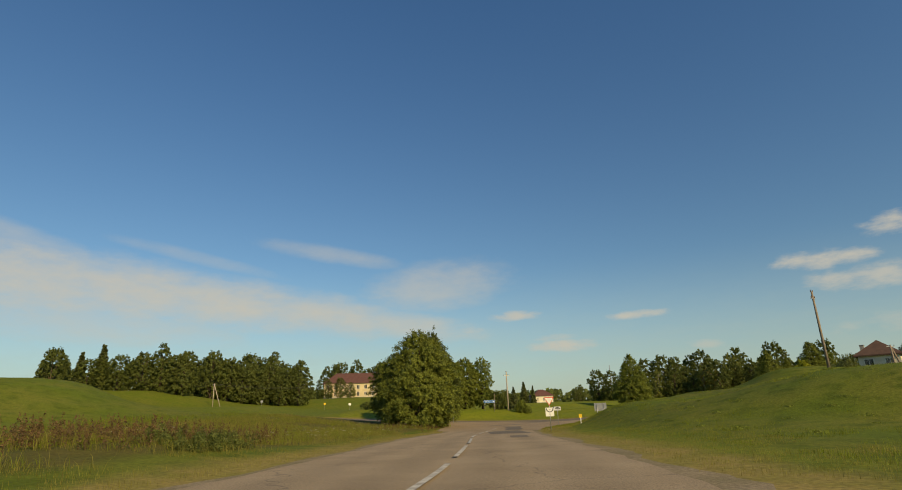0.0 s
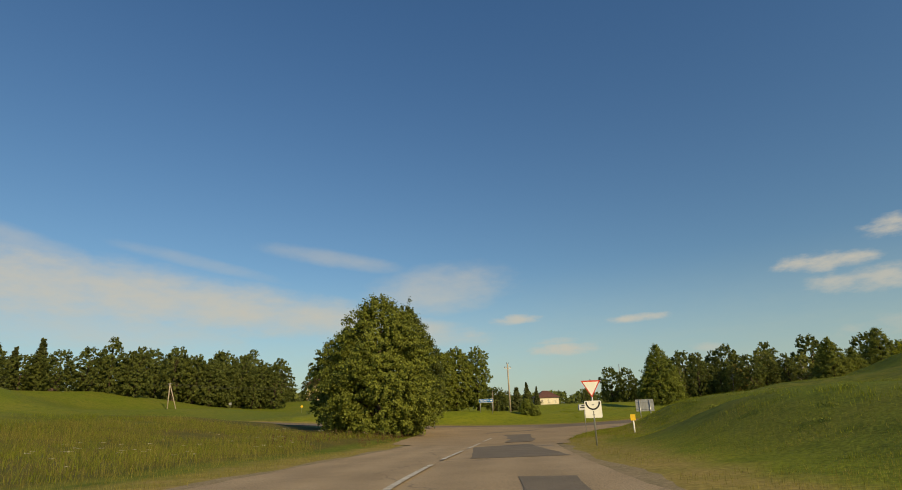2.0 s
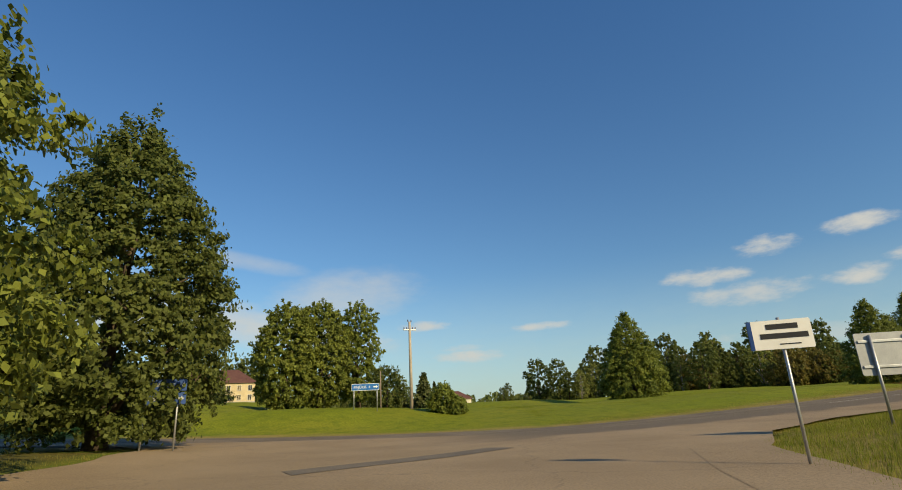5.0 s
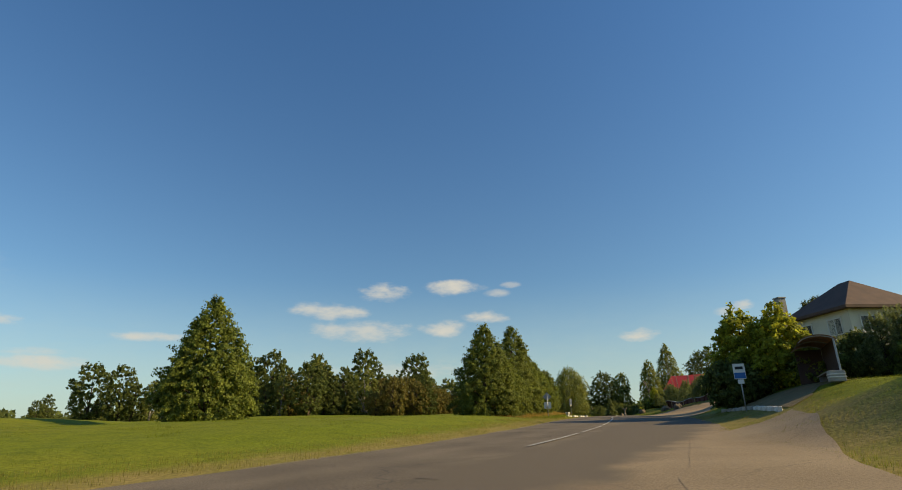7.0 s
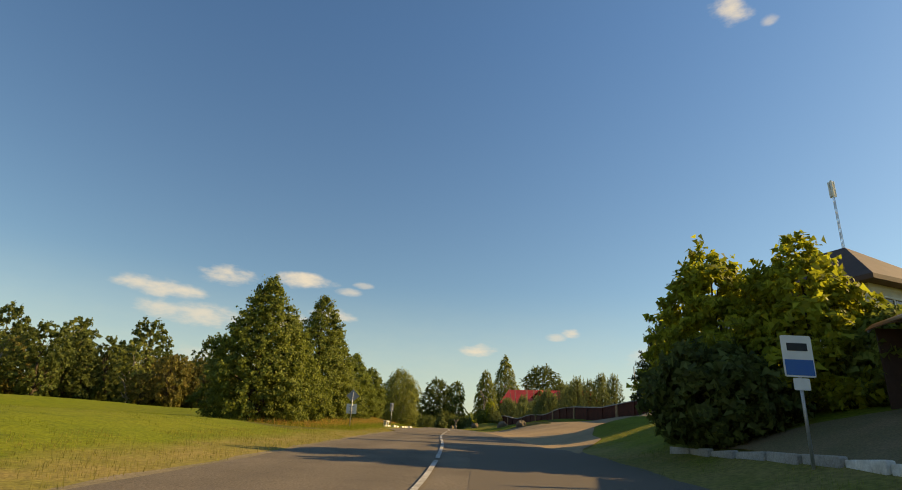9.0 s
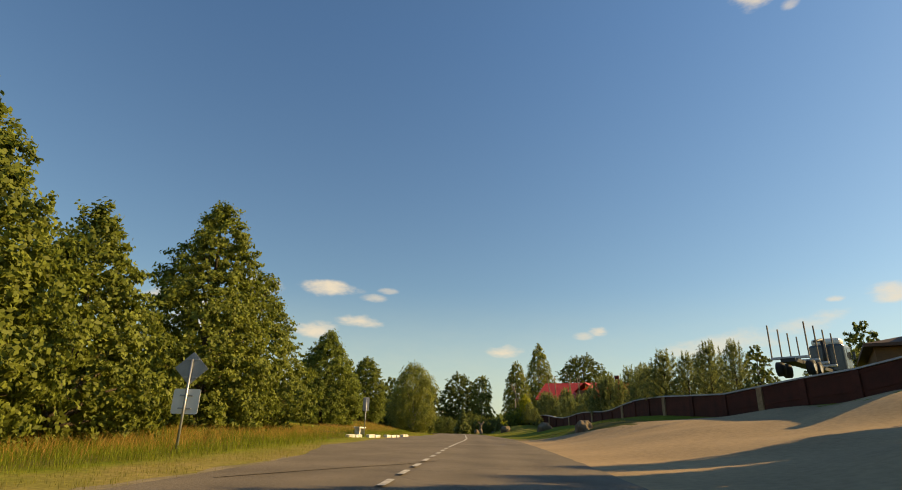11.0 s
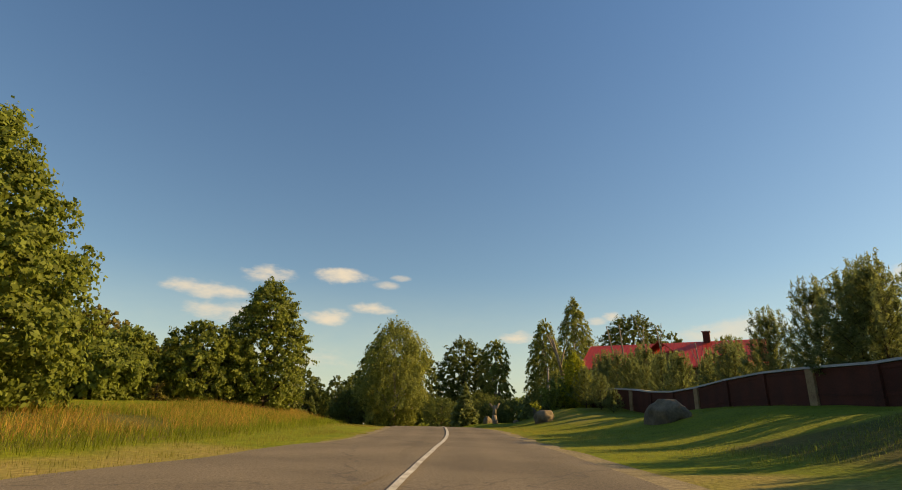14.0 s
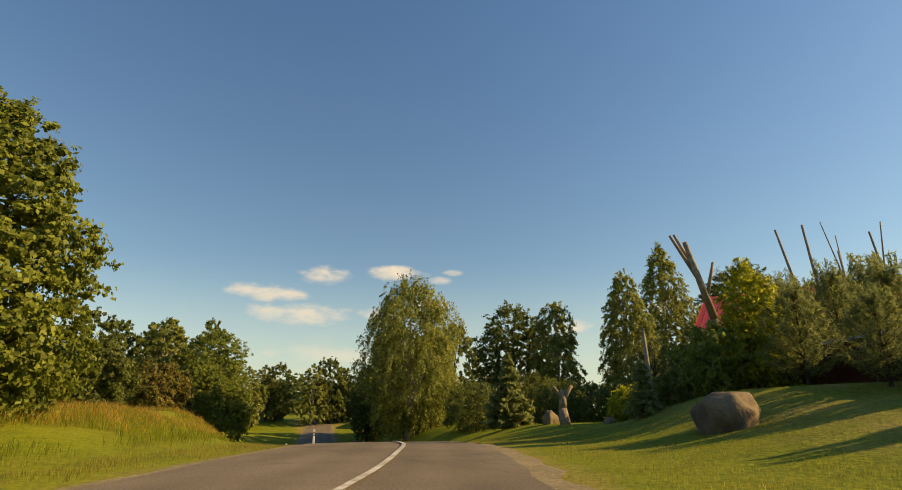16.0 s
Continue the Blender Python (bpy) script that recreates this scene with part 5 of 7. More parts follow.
place_sign(12.0, 103.6, -8)


def dark_sign(x, y, turn):
    ob = thing("direction_sign", x, y, gz(x, y), turn, "two blue direction boards darkened for the tree's shade", "direction sign")
    for px in (-0.5, 0.5):
        post(ob, 2.4, 0.035, px, 0.05)
    # the tree's shade is in the colours: darker blue, grey for the white
    for z, way, spans in ((1.95, -1, ((-0.2, 2.1, 0.35, 2.22), (0.6, 2.12, 0.66, 2.22))), (1.5, 1, ((-0.6, 1.64, 0.38, 1.76),))):
        b = part("board", plate(rect(-0.75, z, 0.75, z + 0.4, 0.04), 0.02), SIGN_DARKBLUE, ob)
        bars(b, spans, SIGN_BACK)
        shifted(part("arrow", plate(arrow(0.58 * way, z + 0.2, 0.12, way), 0.004), SIGN_BACK, b), -0.006)


dark_sign(3.2, 82.6, 12)


def priority_back(x, y, turn):
    ob = thing("priority_sign", x, y, gz(x, y), turn, "grey diamond sign back above a pale square plate", "road sign")
    post(ob, 2.5, 0.035, 0, -0.045)
    s = 0.47
    part("diamond", plate([(0, 1.78), (s, 1.78 + s), (0, 1.78 + 2 * s), (-s, 1.78 + s)]), SIGN_BACK, ob)
    part("plate", plate(rect(-0.37, 1.0, 0.37, 1.68, 0.05)), SIGN_WHITE, ob, "pale square plate")
    for z in (1.15, 1.5, 2.0, 2.5):
        part("clamp", boxed(-0.18, -0.03, z - 0.02, 0.18, -0.005, z + 0.02, bevel=0.005), STEEL, ob)


priority_back(77.4, 107.6, -64)


def plain_back(x, y, turn):
    ob = thing("road_sign", x, y, gz(x, y), turn, "tall narrow grey sign back beside the concrete bench", "road sign")
    post(ob, 2.5, 0.03, 0, -0.045)
    part("panel", plate(rect(-0.2, 1.62, 0.2, 2.5, 0.04), 0.02), SIGN_BACK, ob)
    for z in (1.8, 2.3):
        part("clamp", boxed(-0.2, -0.03, z - 0.02, 0.2, -0.005, z + 0.02, bevel=0.005), STEEL, ob)


plain_back(98.2, 114.7, -50)


def small_warning(x, y, turn, label, mat, diamond):
    ob = thing("warning_sign", x, y, gz(x, y), turn, label, "road sign")
    post(ob, 2.2, 0.03, 0, 0.04)
    part("plate", plate([(0, 1.5), (0.42, 1.92), (0, 2.34), (-0.42, 1.92)] if diamond else rect(-0.4, 1.5, 0.4, 2.2, 0.05)), mat, ob)


small_warning(-31.0, 196.0, 0, "white and yellow diamond sign by the far road", SIGN_YELLOW, True)
small_warning(-22.0, 190.0, 0, "pale plate on a post by the far road", SIGN_WHITE, False)
small_warning(-52.0, 196.0, 0, "blue-grey plate on a post by the far road", SIGN_BACK, False)


def bus_sign(x, y, turn):
    ob = thing("bus_stop_sign", x, y, gz(x, y), turn, "white and blue bus stop board on a thin post", "bus stop sign")
    post(ob, 2.2, 0.03, 0, 0.05, STEEL)
    b = part("board", plate(rect(-0.27, 1.55, 0.27, 2.3, 0.03), 0.02), SIGN_WHITE, ob)
    part("blue_field", boxed(-0.25, -0.006, 1.58, 0.25, 0.0, 1.86), SIGN_BLUE, b)
    part("bus_shape", boxed(-0.18, -0.007, 2.02, 0.18, 0.0, 2.16, bevel=0.0), SIGN_BLACK, b)
    part("timetable", plate(rect(-0.14, 1.32, 0.14, 1.53, 0.02), 0.02), SIGN_WHITE, ob)


bus_sign(52.9, 84.0, -72)


def delineator(x, y):
    ob = thing("delineator_post", x, y, gz(x, y), -50, "white roadside post with a black band", "delineator", "roadside posts")
    bm = boxed(-0.05, -0.035, -0.1, 0.05, 0.035, 0.95, bevel=0.012)
    part("post", bm, SIGN_WHITE, ob)
    part("band", boxed(-0.053, -0.038, 0.66, 0.053, 0.038, 0.84, bevel=0.012), SIGN_BLACK, ob, "black band with a reflector")
    part("reflector", boxed(-0.025, -0.043, 0.69, 0.025, -0.03, 0.81), SIGN_WHITE, ob)
    return ob


d0 = delineator(149.0, 138.6)
for dx, dy in ((157.0, 149.0), (165.6, 150.4)):
    copy_thing(d0, pose(dx, dy, gz(dx, dy), 0, 0, -50))


# ---- poles and wires ----
def utility_pole(x, y, h, turn=0.0, label="tall concrete power pole with insulators", arm=0.55, r=0.13, mat=None):
    ob = thing("power_pole", x, y, gz(x, y) - 0.3, turn, label, "power pole")
    h += 0.3
    part("shaft", rod(bmesh.new(), (0, 0, 0), (0, 0, h), r * 1.15, r * 0.75, 12), mat or POLE_CONCRETE, ob, smooth=True)
    if arm:
        part("cross_arm", boxed(-arm, -0.05, h - 0.72, arm, 0.05, h - 0.62, bevel=0.01), STEEL, ob)
        for k in (-arm + 0.06, -arm * 0.45, arm * 0.45, arm - 0.06):
            part("insulator", rod(bmesh.new(), (k, 0, h - 0.62), (k, 0, h - 0.44), 0.05, 0.03, 8), PORCELAIN, ob, smooth=True)
        for k in (-0.14, 0.14):
            part("insulator", rod(bmesh.new(), (k, 0, h - 0.02), (k, 0, h + 0.18), 0.045, 0.03, 8), PORCELAIN, ob, smooth=True)
    return ob


def braced_pole(x, y, h, turn, label, spread=2.2, mat=None):
    ob = thing("power_pole", x, y, gz(x, y) - 0.2, turn, label, "power pole")
    part("shaft", rod(bmesh.new(), (0, 0, 0), (0, 0, h), 0.15, 0.11, 10), mat or POLE_CONCRETE, ob, smooth=True)
    part("brace", rod(bmesh.new(), (spread, 0, 0), (0.1, 0, h - 0.5), 0.13, 0.10, 10), mat or POLE_CONCRETE, ob, smooth=True)
    part("cross_arm", boxed(-0.5, -0.04, h - 0.3, 0.5, 0.04, h - 0.2, bevel=0.01), STEEL, ob)
    for k in (-0.45, 0.45):
        part("insulator", rod(bmesh.new(), (k, 0, h - 0.2), (k, 0, h - 0.02), 0.05, 0.03, 8), PORCELAIN, ob, smooth=True)
    return ob


def wire(a, b, sag, label="thin sagging power cable between poles"):
    cu = bpy.data.curves.new("power_cable", "CURVE")
    cu.dimensions, cu.bevel_depth, cu.bevel_resolution = "3D", 0.02, 1
    s = cu.splines.new("POLY")
    s.points.add(16)
    for i, p in enumerate(s.points):
        u = i / 16
        q = Vector(a).lerp(Vector(b), u)
        p.co = (q.x, q.y, q.z - sag * 4 * u * (1 - u), 1)
    cu.materials.append(WIRE)
    return tagged(new("power_cable", cu), label, "cable", "power cables")


utility_pole(15.9, 106.2, 7.0, 10)
utility_pole(36.5, 50.7, 7.9, 20, "tall weathered power pole on the grass hill", 0.3, 0.12, TIMBER_GREY)
utility_pole(13.6, 107.6, 2.9, 0, "short thin wooden post in the scrub", 0, 0.06, TIMBER_GREY)
utility_pole(-88.0, 208.0, 6.0, 0, "slim power pole at the field's far edge", 0.3)
utility_pole(-112.0, 190.0, 6.0, 0, "slim power pole at the field's far edge", 0.3)
utility_pole(200.5, 155.4, 6.9, 0, "wooden power pole among the far trees", 0.3, 0.12, TIMBER_GREY)
utility_pole(72.5, 70.0, 6.5, 0, "wooden power pole behind the hedge", 0.3, 0.12, TIMBER_GREY)
utility_pole(106.0, 294.0, 19.0, 0, "tall thin mast above the far woods", 0, 0.22, STEEL)
braced_pole(-59.7, 171.2, 6.8, 0, "braced concrete power pole in the field")
braced_pole(172.3, 126.9, 7.0, 200, "braced wooden power pole on the slope", 1.8, TIMBER_GREY)
braced_pole(64.5, 73.4, 6.0, -20, "braced wooden pole behind the hedge", 1.5, TIMBER_GREY)
for dz in (0.0, -0.4):
    wire((-59.7, 171.2, gz(-59.7, 171.2) + 6.5 + dz), (-20.0, 204.0, gz(-20, 204) + 8.2 + dz), 1.2)
    wire((-59.7, 171.2, gz(-59.7, 171.2) + 6.5 + dz), (-88.0, 208.0, gz(-88, 208) + 5.6 + dz), 0.9)


# lattice mast with antennas
def lattice_mast(x, y, h):
    ob = thing("antenna_mast", x, y, gz(x, y), 15, "tall thin steel lattice mast with antenna panels", "antenna mast")
    legs = [(math.cos(a) * 0.3, math.sin(a) * 0.3) for a in (0.5, 2.6, 4.7)]
    for lx, ly in legs:
        part("leg", rod(bmesh.new(), (lx, ly, -0.3), (lx * 0.35, ly * 0.35, h), 0.04, 0.03, 6), STEEL, ob)
    n = 22
    for i in range(n):
        f0, f1 = 1 - 0.65 * i / n, 1 - 0.65 * (i + 1) / n
        for k in range(3):
            a, b = legs[k], legs[(k + 1) % 3]
            part("brace", rod(bmesh.new(), (a[0] * f0, a[1] * f0, h * i / n), (b[0] * f1, b[1] * f1, h * (i + 1) / n), 0.018, 0.018, 5), STEEL, ob)
    for k, (lx, ly) in enumerate(legs):
        part("antenna_panel", boxed(lx - 0.14, ly - 0.1, h - 2.4, lx + 0.14, ly + 0.1, h - 0.1, bevel=0.04), SIGN_WHITE, ob)
    part("dish", rod(bmesh.new(), (0.3, 0, h * 0.68), (0.55, 0, h * 0.68), 0.45, 0.35, 14), SIGN_WHITE, ob, smooth=True)


lattice_mast(121.1, 62.9, 31.8)


# ---- houses ----
def window(parent, x, y, z, w, h, turn, cross=True):
    """A window in a wall: frame proud of the wall, dark pane behind, sill below; turn: which way it looks (degrees about z from -y)."""
    m = pose(x, y, z, 0, 0, turn)
    f = new("window")
    f.parent = parent
    f.matrix_basis = m
    t = 0.07
    for name, q in (("frame_side", (-w / 2, -0.05, 0, -w / 2 + t, 0.06, h)), ("frame_side", (w / 2 - t, -0.05, 0, w / 2, 0.06, h)), ("frame_head", (-w / 2 + t, -0.05, h - t, w / 2 - t, 0.06, h)), ("frame_foot", (-w / 2 + t, -0.05, 0, w / 2 - t, 0.06, t))):
        part(name, boxed(*q), FRAME_WHITE, f)
    part("pane", boxed(-w / 2 + t, 0.0, t, w / 2 - t, 0.03, h - t), GLASS_DARK, f)
    if cross:
        part("mullion", boxed(-0.03, -0.03, t, 0.03, 0.0, h - t), FRAME_WHITE, f)
    part("sill", boxed(-w / 2 - 0.08, -0.14, -0.07, w / 2 + 0.08, 0.02, -0.004), CONCRETE, f)


def hip_roof(lx, ly, z0, z1, over, ridge):
    """A hipped roof over a box plan with thick eaves; ridge: its half length along x."""
    a, b = lx / 2 + over, ly / 2 + over
    bm = bmesh.new()
    low = [bm.verts.new(v) for v in ((-a, -b, z0), (a, -b, z0), (a, b, z0), (-a, b, z0))]
    up = [bm.verts.new(v) for v in ((-a, -b, z0 + 0.18), (a, -b, z0 + 0.18), (a, b, z0 + 0.18), (-a, b, z0 + 0.18))]
    r0, r1 = bm.verts.new((-ridge, 0, z1)), bm.verts.new((ridge, 0, z1))
    bm.faces.new(low[::-1])
    for i in range(4):
        j = (i + 1) % 4
        bm.faces.new((low[i], low[j], up[j], up[i]))
    bm.faces.new((up[0], up[1], r1, r0))
    bm.faces.new((up[1], up[2], r1))
    bm.faces.new((up[2], up[3], r0, r1))
    bm.faces.new((up[3], up[0], r0))
    return bm


def house(name, x, y, turn, lx, ly, wall, roof, label, wall_mat, roof_mat, ridge, rows, over=0.5, chimney=None, cols=(4, 3), win=(1.1, 1.4), sink=0.3):
    ob = thing(name, x, y, gz(x, y) - sink, turn, label, "house")
    wall += sink
    roof += sink
    part("wall", boxed(-lx / 2, -ly / 2, 0, lx / 2, ly / 2, wall), wall_mat, ob)
    part("plinth", boxed(-lx / 2 - 0.06, -ly / 2 - 0.06, 0, lx / 2 + 0.06, ly / 2 + 0.06, sink + 0.45), CONCRETE, ob)
    part("roof", hip_roof(lx, ly, wall, roof, over, ridge), roof_mat, ob)
    for z in rows:
        for i in range(cols[0]):
            px = -lx / 2 + lx * (i + 0.5) / cols[0]
            window(ob, px, -ly / 2, z + sink, *win, 0)
            window(ob, px, ly / 2, z + sink, *win, 180)
        for i in range(cols[1]):
            py = -ly / 2 + ly * (i + 0.5) / cols[1]
            window(ob, -lx / 2, py, z + sink, *win, -90)
            window(ob, lx / 2, py, z + sink, *win, 90)
    if chimney:
        cx, cy, ch = chimney
        c = part("chimney", boxed(cx - 0.28, cy - 0.28, 0, cx + 0.28, cy + 0.28, ch + sink, bevel=0.02), CONCRETE, ob)
        part("chimney_cap", boxed(cx - 0.33, cy - 0.33, ch + sink, cx + 0.33, cy + 0.33, ch + sink + 0.1, bevel=0.02), CONCRETE, c)
    return ob


house("school_building", -26.0, 262.0, 8, 30.0, 12.0, 6.4, 11.2, "two-storey cream building with a dark red hipped roof", RENDER_CREAM, ROOF_BROWN, 9.5, (0.9, 3.9), 0.6, None, (9, 3), (1.3, 1.8))
house("farmhouse", 60.0, 264.0, 5, 9.0, 8.0, 3.2, 6.2, "small pale house with a dark brown hipped roof", RENDER_WHITE, ROOF_BROWN, 1.2, (1.0,), 0.5, None, (3, 2))
house("house", 67.8, 79.0, 42, 5.2, 5.0, 4.6, 7.0, "pale house with a grey-brown hipped roof behind the hedge", RENDER_WHITE, ROOF_SLATE, 0.5, (3.1,), 0.5, (3.5, 2.4, 6.6), (2, 2), (1.2, 1.1))
house("far_house", 233.0, 196.0, 30, 12.0, 8.0, 3.4, 6.4, "far white house with a red roof below the road", RENDER_WHITE, ROOF_RED, 3.0, (1.0,), 0.4, None, (3, 2))
house("farm_shed", -124.6, 197.0, 20, 10.0, 5.0, 2.4, 2.9, "low grey timber shed on the far field", TIMBER_GREY, ROOF_SLATE, 4.0, (), 0.3)
house("farmhouse", -113.0, 203.0, -20, 9.0, 7.0, 2.4, 5.2, "low brown roofed cottage on the far field", RENDER_CREAM, ROOF_SLATE, 2.0, (1.0,), 0.3, None, (3, 2))
house("garage", 76.0, 72.6, 24, 9.0, 6.0, 5.4, 5.75, "flat roofed pale garage behind the hedge", RENDER_WHITE, CONCRETE, 4.2, (2.2,), 0.25, None, (3, 2))


def red_house(x, y, turn):
    """A long timber house under one great red roof, with a gabled dormer over the door."""
    ob = thing("red_roofed_house", x, y, gz(x, y) - 0.4, turn, "long brown timber house under a bright red metal roof", "house")
    L, W, e, r = 20.0, 11.0, 3.9, 7.0
    part("wall", boxed(-L / 2, -W / 2, 0, L / 2, W / 2, e), TIMBER, ob)
    bm = bmesh.new()
    a, b, t = L / 2 + 0.8, W / 2 + 0.9, 0.16
    for s in (-1, 1):
        q = [bm.verts.new(v) for v in ((-a, s * b, e - 0.5), (a, s * b, e - 0.5), (a, 0, r), (-a, 0, r))]
        p = [bm.verts.new(v.co + Vector((0, 0, t))) for v in q]
        bm.faces.new(q)
        bm.faces.new(p)
        for i in range(4):
            bm.faces.new((q[i], q[(i + 1) % 4], p[(i + 1) % 4], p[i]))
    bmesh.ops.recalc_face_normals(bm, faces=bm.faces)
    roof = part("roof", bm, ROOF_RED, ob)
    bm = bmesh.new()
    for k in range(46):  # standing seams
        sx = -a + 2 * a * k / 45
        for s in (-1, 1):
            n = Vector((0, s * (r - e + 0.5), b)).normalized()
            box(bm, sx - 0.012, 0, 0, sx + 0.012, math.hypot(b, r - e + 0.5), 0.02, turn=Matrix.Translation((0, 0, r + t)) @ Matrix.Rotation(s * -math.atan2(r - e + 0.5, b), 4, "X") @ Matrix.Diagonal((1, s, 1, 1)))
    tagged(part("roof_seams", bm, ROOF_RED, roof), kind="stuff")
    for s in (-1, 1):
        g = bmesh.new()
        vs = [g.verts.new((s * L / 2, yy, zz)) for yy, zz in ((-W / 2, e), (W / 2, e), (0, r - 0.1))]
        ws = [g.verts.new((s * (L / 2 - 0.15), yy, zz)) for yy, zz in ((-W / 2, e), (W / 2, e), (0, r - 0.1))]
        g.faces.new(vs)
        g.faces.new(ws[::-1])
        for i in range(3):
            g.faces.new((vs[i], vs[(i + 1) % 3], ws[(i + 1) % 3], ws[i]))
        bmesh.ops.recalc_face_normals(g, faces=g.faces)
        part("gable", g, TIMBER, ob)
    # dormer with its own small roof, over the camera side (+y)
    part("dormer_wall", boxed(-0.8, W / 2 - 2.6, e - 0.6, 2.4, W / 2 + 0.5, e + 1.3), TIMBER, ob)
    d = bmesh.new()
    for s in (-1, 1):
        q = [d.verts.new(v) for v in ((0.8 + s * 2.1, W / 2 + 0.9, e + 0.95), (0.8 + s * 2.1, W / 2 - 3.4, e + 0.95), (0.8, W / 2 - 3.4, e + 2.7), (0.8, W / 2 + 0.9, e + 2.7))]
        p = [d.verts.new(v.co + Vector((0, 0, 0.12))) for v in q]
        d.faces.new(q)
        d.faces.new(p)
        for i in range(4):
            d.faces.new((q[i], q[(i + 1) % 4], p[(i + 1) % 4], p[i]))
    bmesh.ops.recalc_face_normals(d, faces=d.faces)
    part("dormer_roof", d, ROOF_RED, ob)
    c = part("chimney", boxed(-4.4, -0.4, r - 0.8, -3.6, 0.4, r + 1.3, bevel=0.03), BRICK_RED, ob)
    part("chimney_cap", boxed(-4.5, -0.5, r + 1.3, -3.5, 0.5, r + 1.42, bevel=0.02), CONCRETE, c)
    for k in (-8, -5, 4, 7, 9):
        window(ob, k, W / 2, 1.3, 1.2, 1.4, 180)
    return ob


red_house(180.0, 112.2, 85)


# ---- bus shelter ----
def shelter(x, y, turn):
    ob = thing("bus_shelter", x, y, gz(x, y) - 0.05, turn, "dark brown bus shelter with a curved amber roof", "bus shelter")
    w, d, h = 4.4, 1.25, 1.85
    for px in (-w / 2, w / 2):
        for py in (-d / 2,):
            part("frame_post", boxed(px - 0.04, py - 0.04, -0.1, px + 0.04, py + 0.04, h, bevel=0.008), STEEL, ob)
    part("back_wall", boxed(-w / 2 + 0.04, -d / 2 - 0.02, 0.02, w / 2 - 0.04, -d / 2 + 0.02, h), SHEET_BROWN, ob)
    for px in (w / 2,):
        part("side_wall", boxed(px - 0.02, -d / 2 + 0.04, 0.1, px + 0.02, d / 2 - 0.04, h), SHEET_BROWN, ob)
    bm = bmesh.new()
    n = 12
    rows = []
    for i in range(n + 1):
        a = math.pi * (0.12 + 0.76 * i / n)
        yy, zz = -math.cos(a) * (d / 2 + 0.12) / math.cos(0.12 * math.pi), h - 0.2 + math.sin(a) * 0.42
        rows.append([bm.verts.new((px, yy, zz + k)) for px in (-w / 2 - 0.1, w / 2 + 0.1) for k in (0, 0.02)])
    for i in range(n):
        a, b = rows[i], rows[i + 1]
        bm.faces.new((a[0], a[2], b[2], b[0]))
        bm.faces.new((a[1], b[1], b[3], a[3]))
        bm.faces.new((a[0], b[0], b[1], a[1]))
        bm.faces.new((a[2], a[3], b[3], b[2]))
    bmesh.ops.recalc_face_normals(bm, faces=bm.faces)
    part("roof", bm, POLYCARB, ob, "curved amber plastic roof", True)
    for px in (-w / 2, 0, w / 2):
        bm = bmesh.new()
        for i in range(n):
            a0, a1 = (math.pi * (0.12 + 0.76 * k / n) for k in (i, i + 1))
            rod(bm, (px, -math.cos(a0) * (d / 2 + 0.12) / math.cos(0.12 * math.pi), h - 0.24 + math.sin(a0) * 0.42), (px, -math.cos(a1) * (d / 2 + 0.12) / math.cos(0.12 * math.pi), h - 0.24 + math.sin(a1) * 0.42), 0.025, 0.025, 6)
        part("roof_rib", bm, STEEL, ob)
    part("seat", boxed(-w / 2 + 0.3, -d / 2 + 0.1, 0.42, w / 2 - 0.3, -d / 2 + 0.5, 0.48, bevel=0.01), TIMBER_GREY, ob)
    for px in (-1.5, 1.5):
        part("seat_leg", boxed(px - 0.05, -d / 2 + 0.15, 0, px + 0.05, -d / 2 + 0.45, 0.42), STEEL, ob)
    bin_ = thing("litter_bin", x, y, gz(x, y), turn, "pale concrete litter bin beside the shelter", "litter bin")
    bin_.matrix_basis = ob.matrix_basis @ pose(-w / 2 - 0.5, -0.35, 0)
    part("tub", boxed(-0.35, -0.3, -0.05, 0.35, 0.3, 0.42, bevel=0.03), CONCRETE, bin_)
    for k in (0.12, 0.24):
        part("band", boxed(-0.37, -0.32, k, 0.37, 0.32, k + 0.05, bevel=0.01), WHITEWASH, bin_)


shelter(54.0, 80.8, 10)


# kerb along the stop and the whitewashed stones of the lay-by
def kerb(a, b, n, mat, label, gap=0.02, high=0.16, wide=0.16, skip=(), category="kerb"):
    ax, bx = np.array(a, float), np.array(b, float)
    d = (bx - ax) / n
    L = float(np.hypot(*d))
    turn = math.degrees(math.atan2(d[1], d[0]))
    rng = np.random.default_rng(int(a[0]))
    me = None
    for i in range(n):
        if i in skip:
            continue
        p = ax + d * (i + 0.5)
        ob = new("kerb_stone", me)
        if me is None:
            bm = boxed(-L / 2 + gap, -wide / 2, -0.25, L / 2 - gap, wide / 2, high, bevel=0.025)
            me = bpy.data.meshes.new("kerb_stone")
            bm.to_mesh(me)
            bm.free()
            me.materials.append(mat)
            bpy.data.objects.remove(ob)
            ob = new("kerb_stone", me)
        ob.matrix_basis = pose(p[0], p[1], float(max(road_z(p[0], p[1])[0] + 0.02, gz(p[0], p[1]))) + rng.uniform(-0.03, 0.02), rng.uniform(-5, 5), rng.uniform(-3, 3), turn + rng.uniform(-4, 4))
        tagged(ob, label, category, "kerb stones")


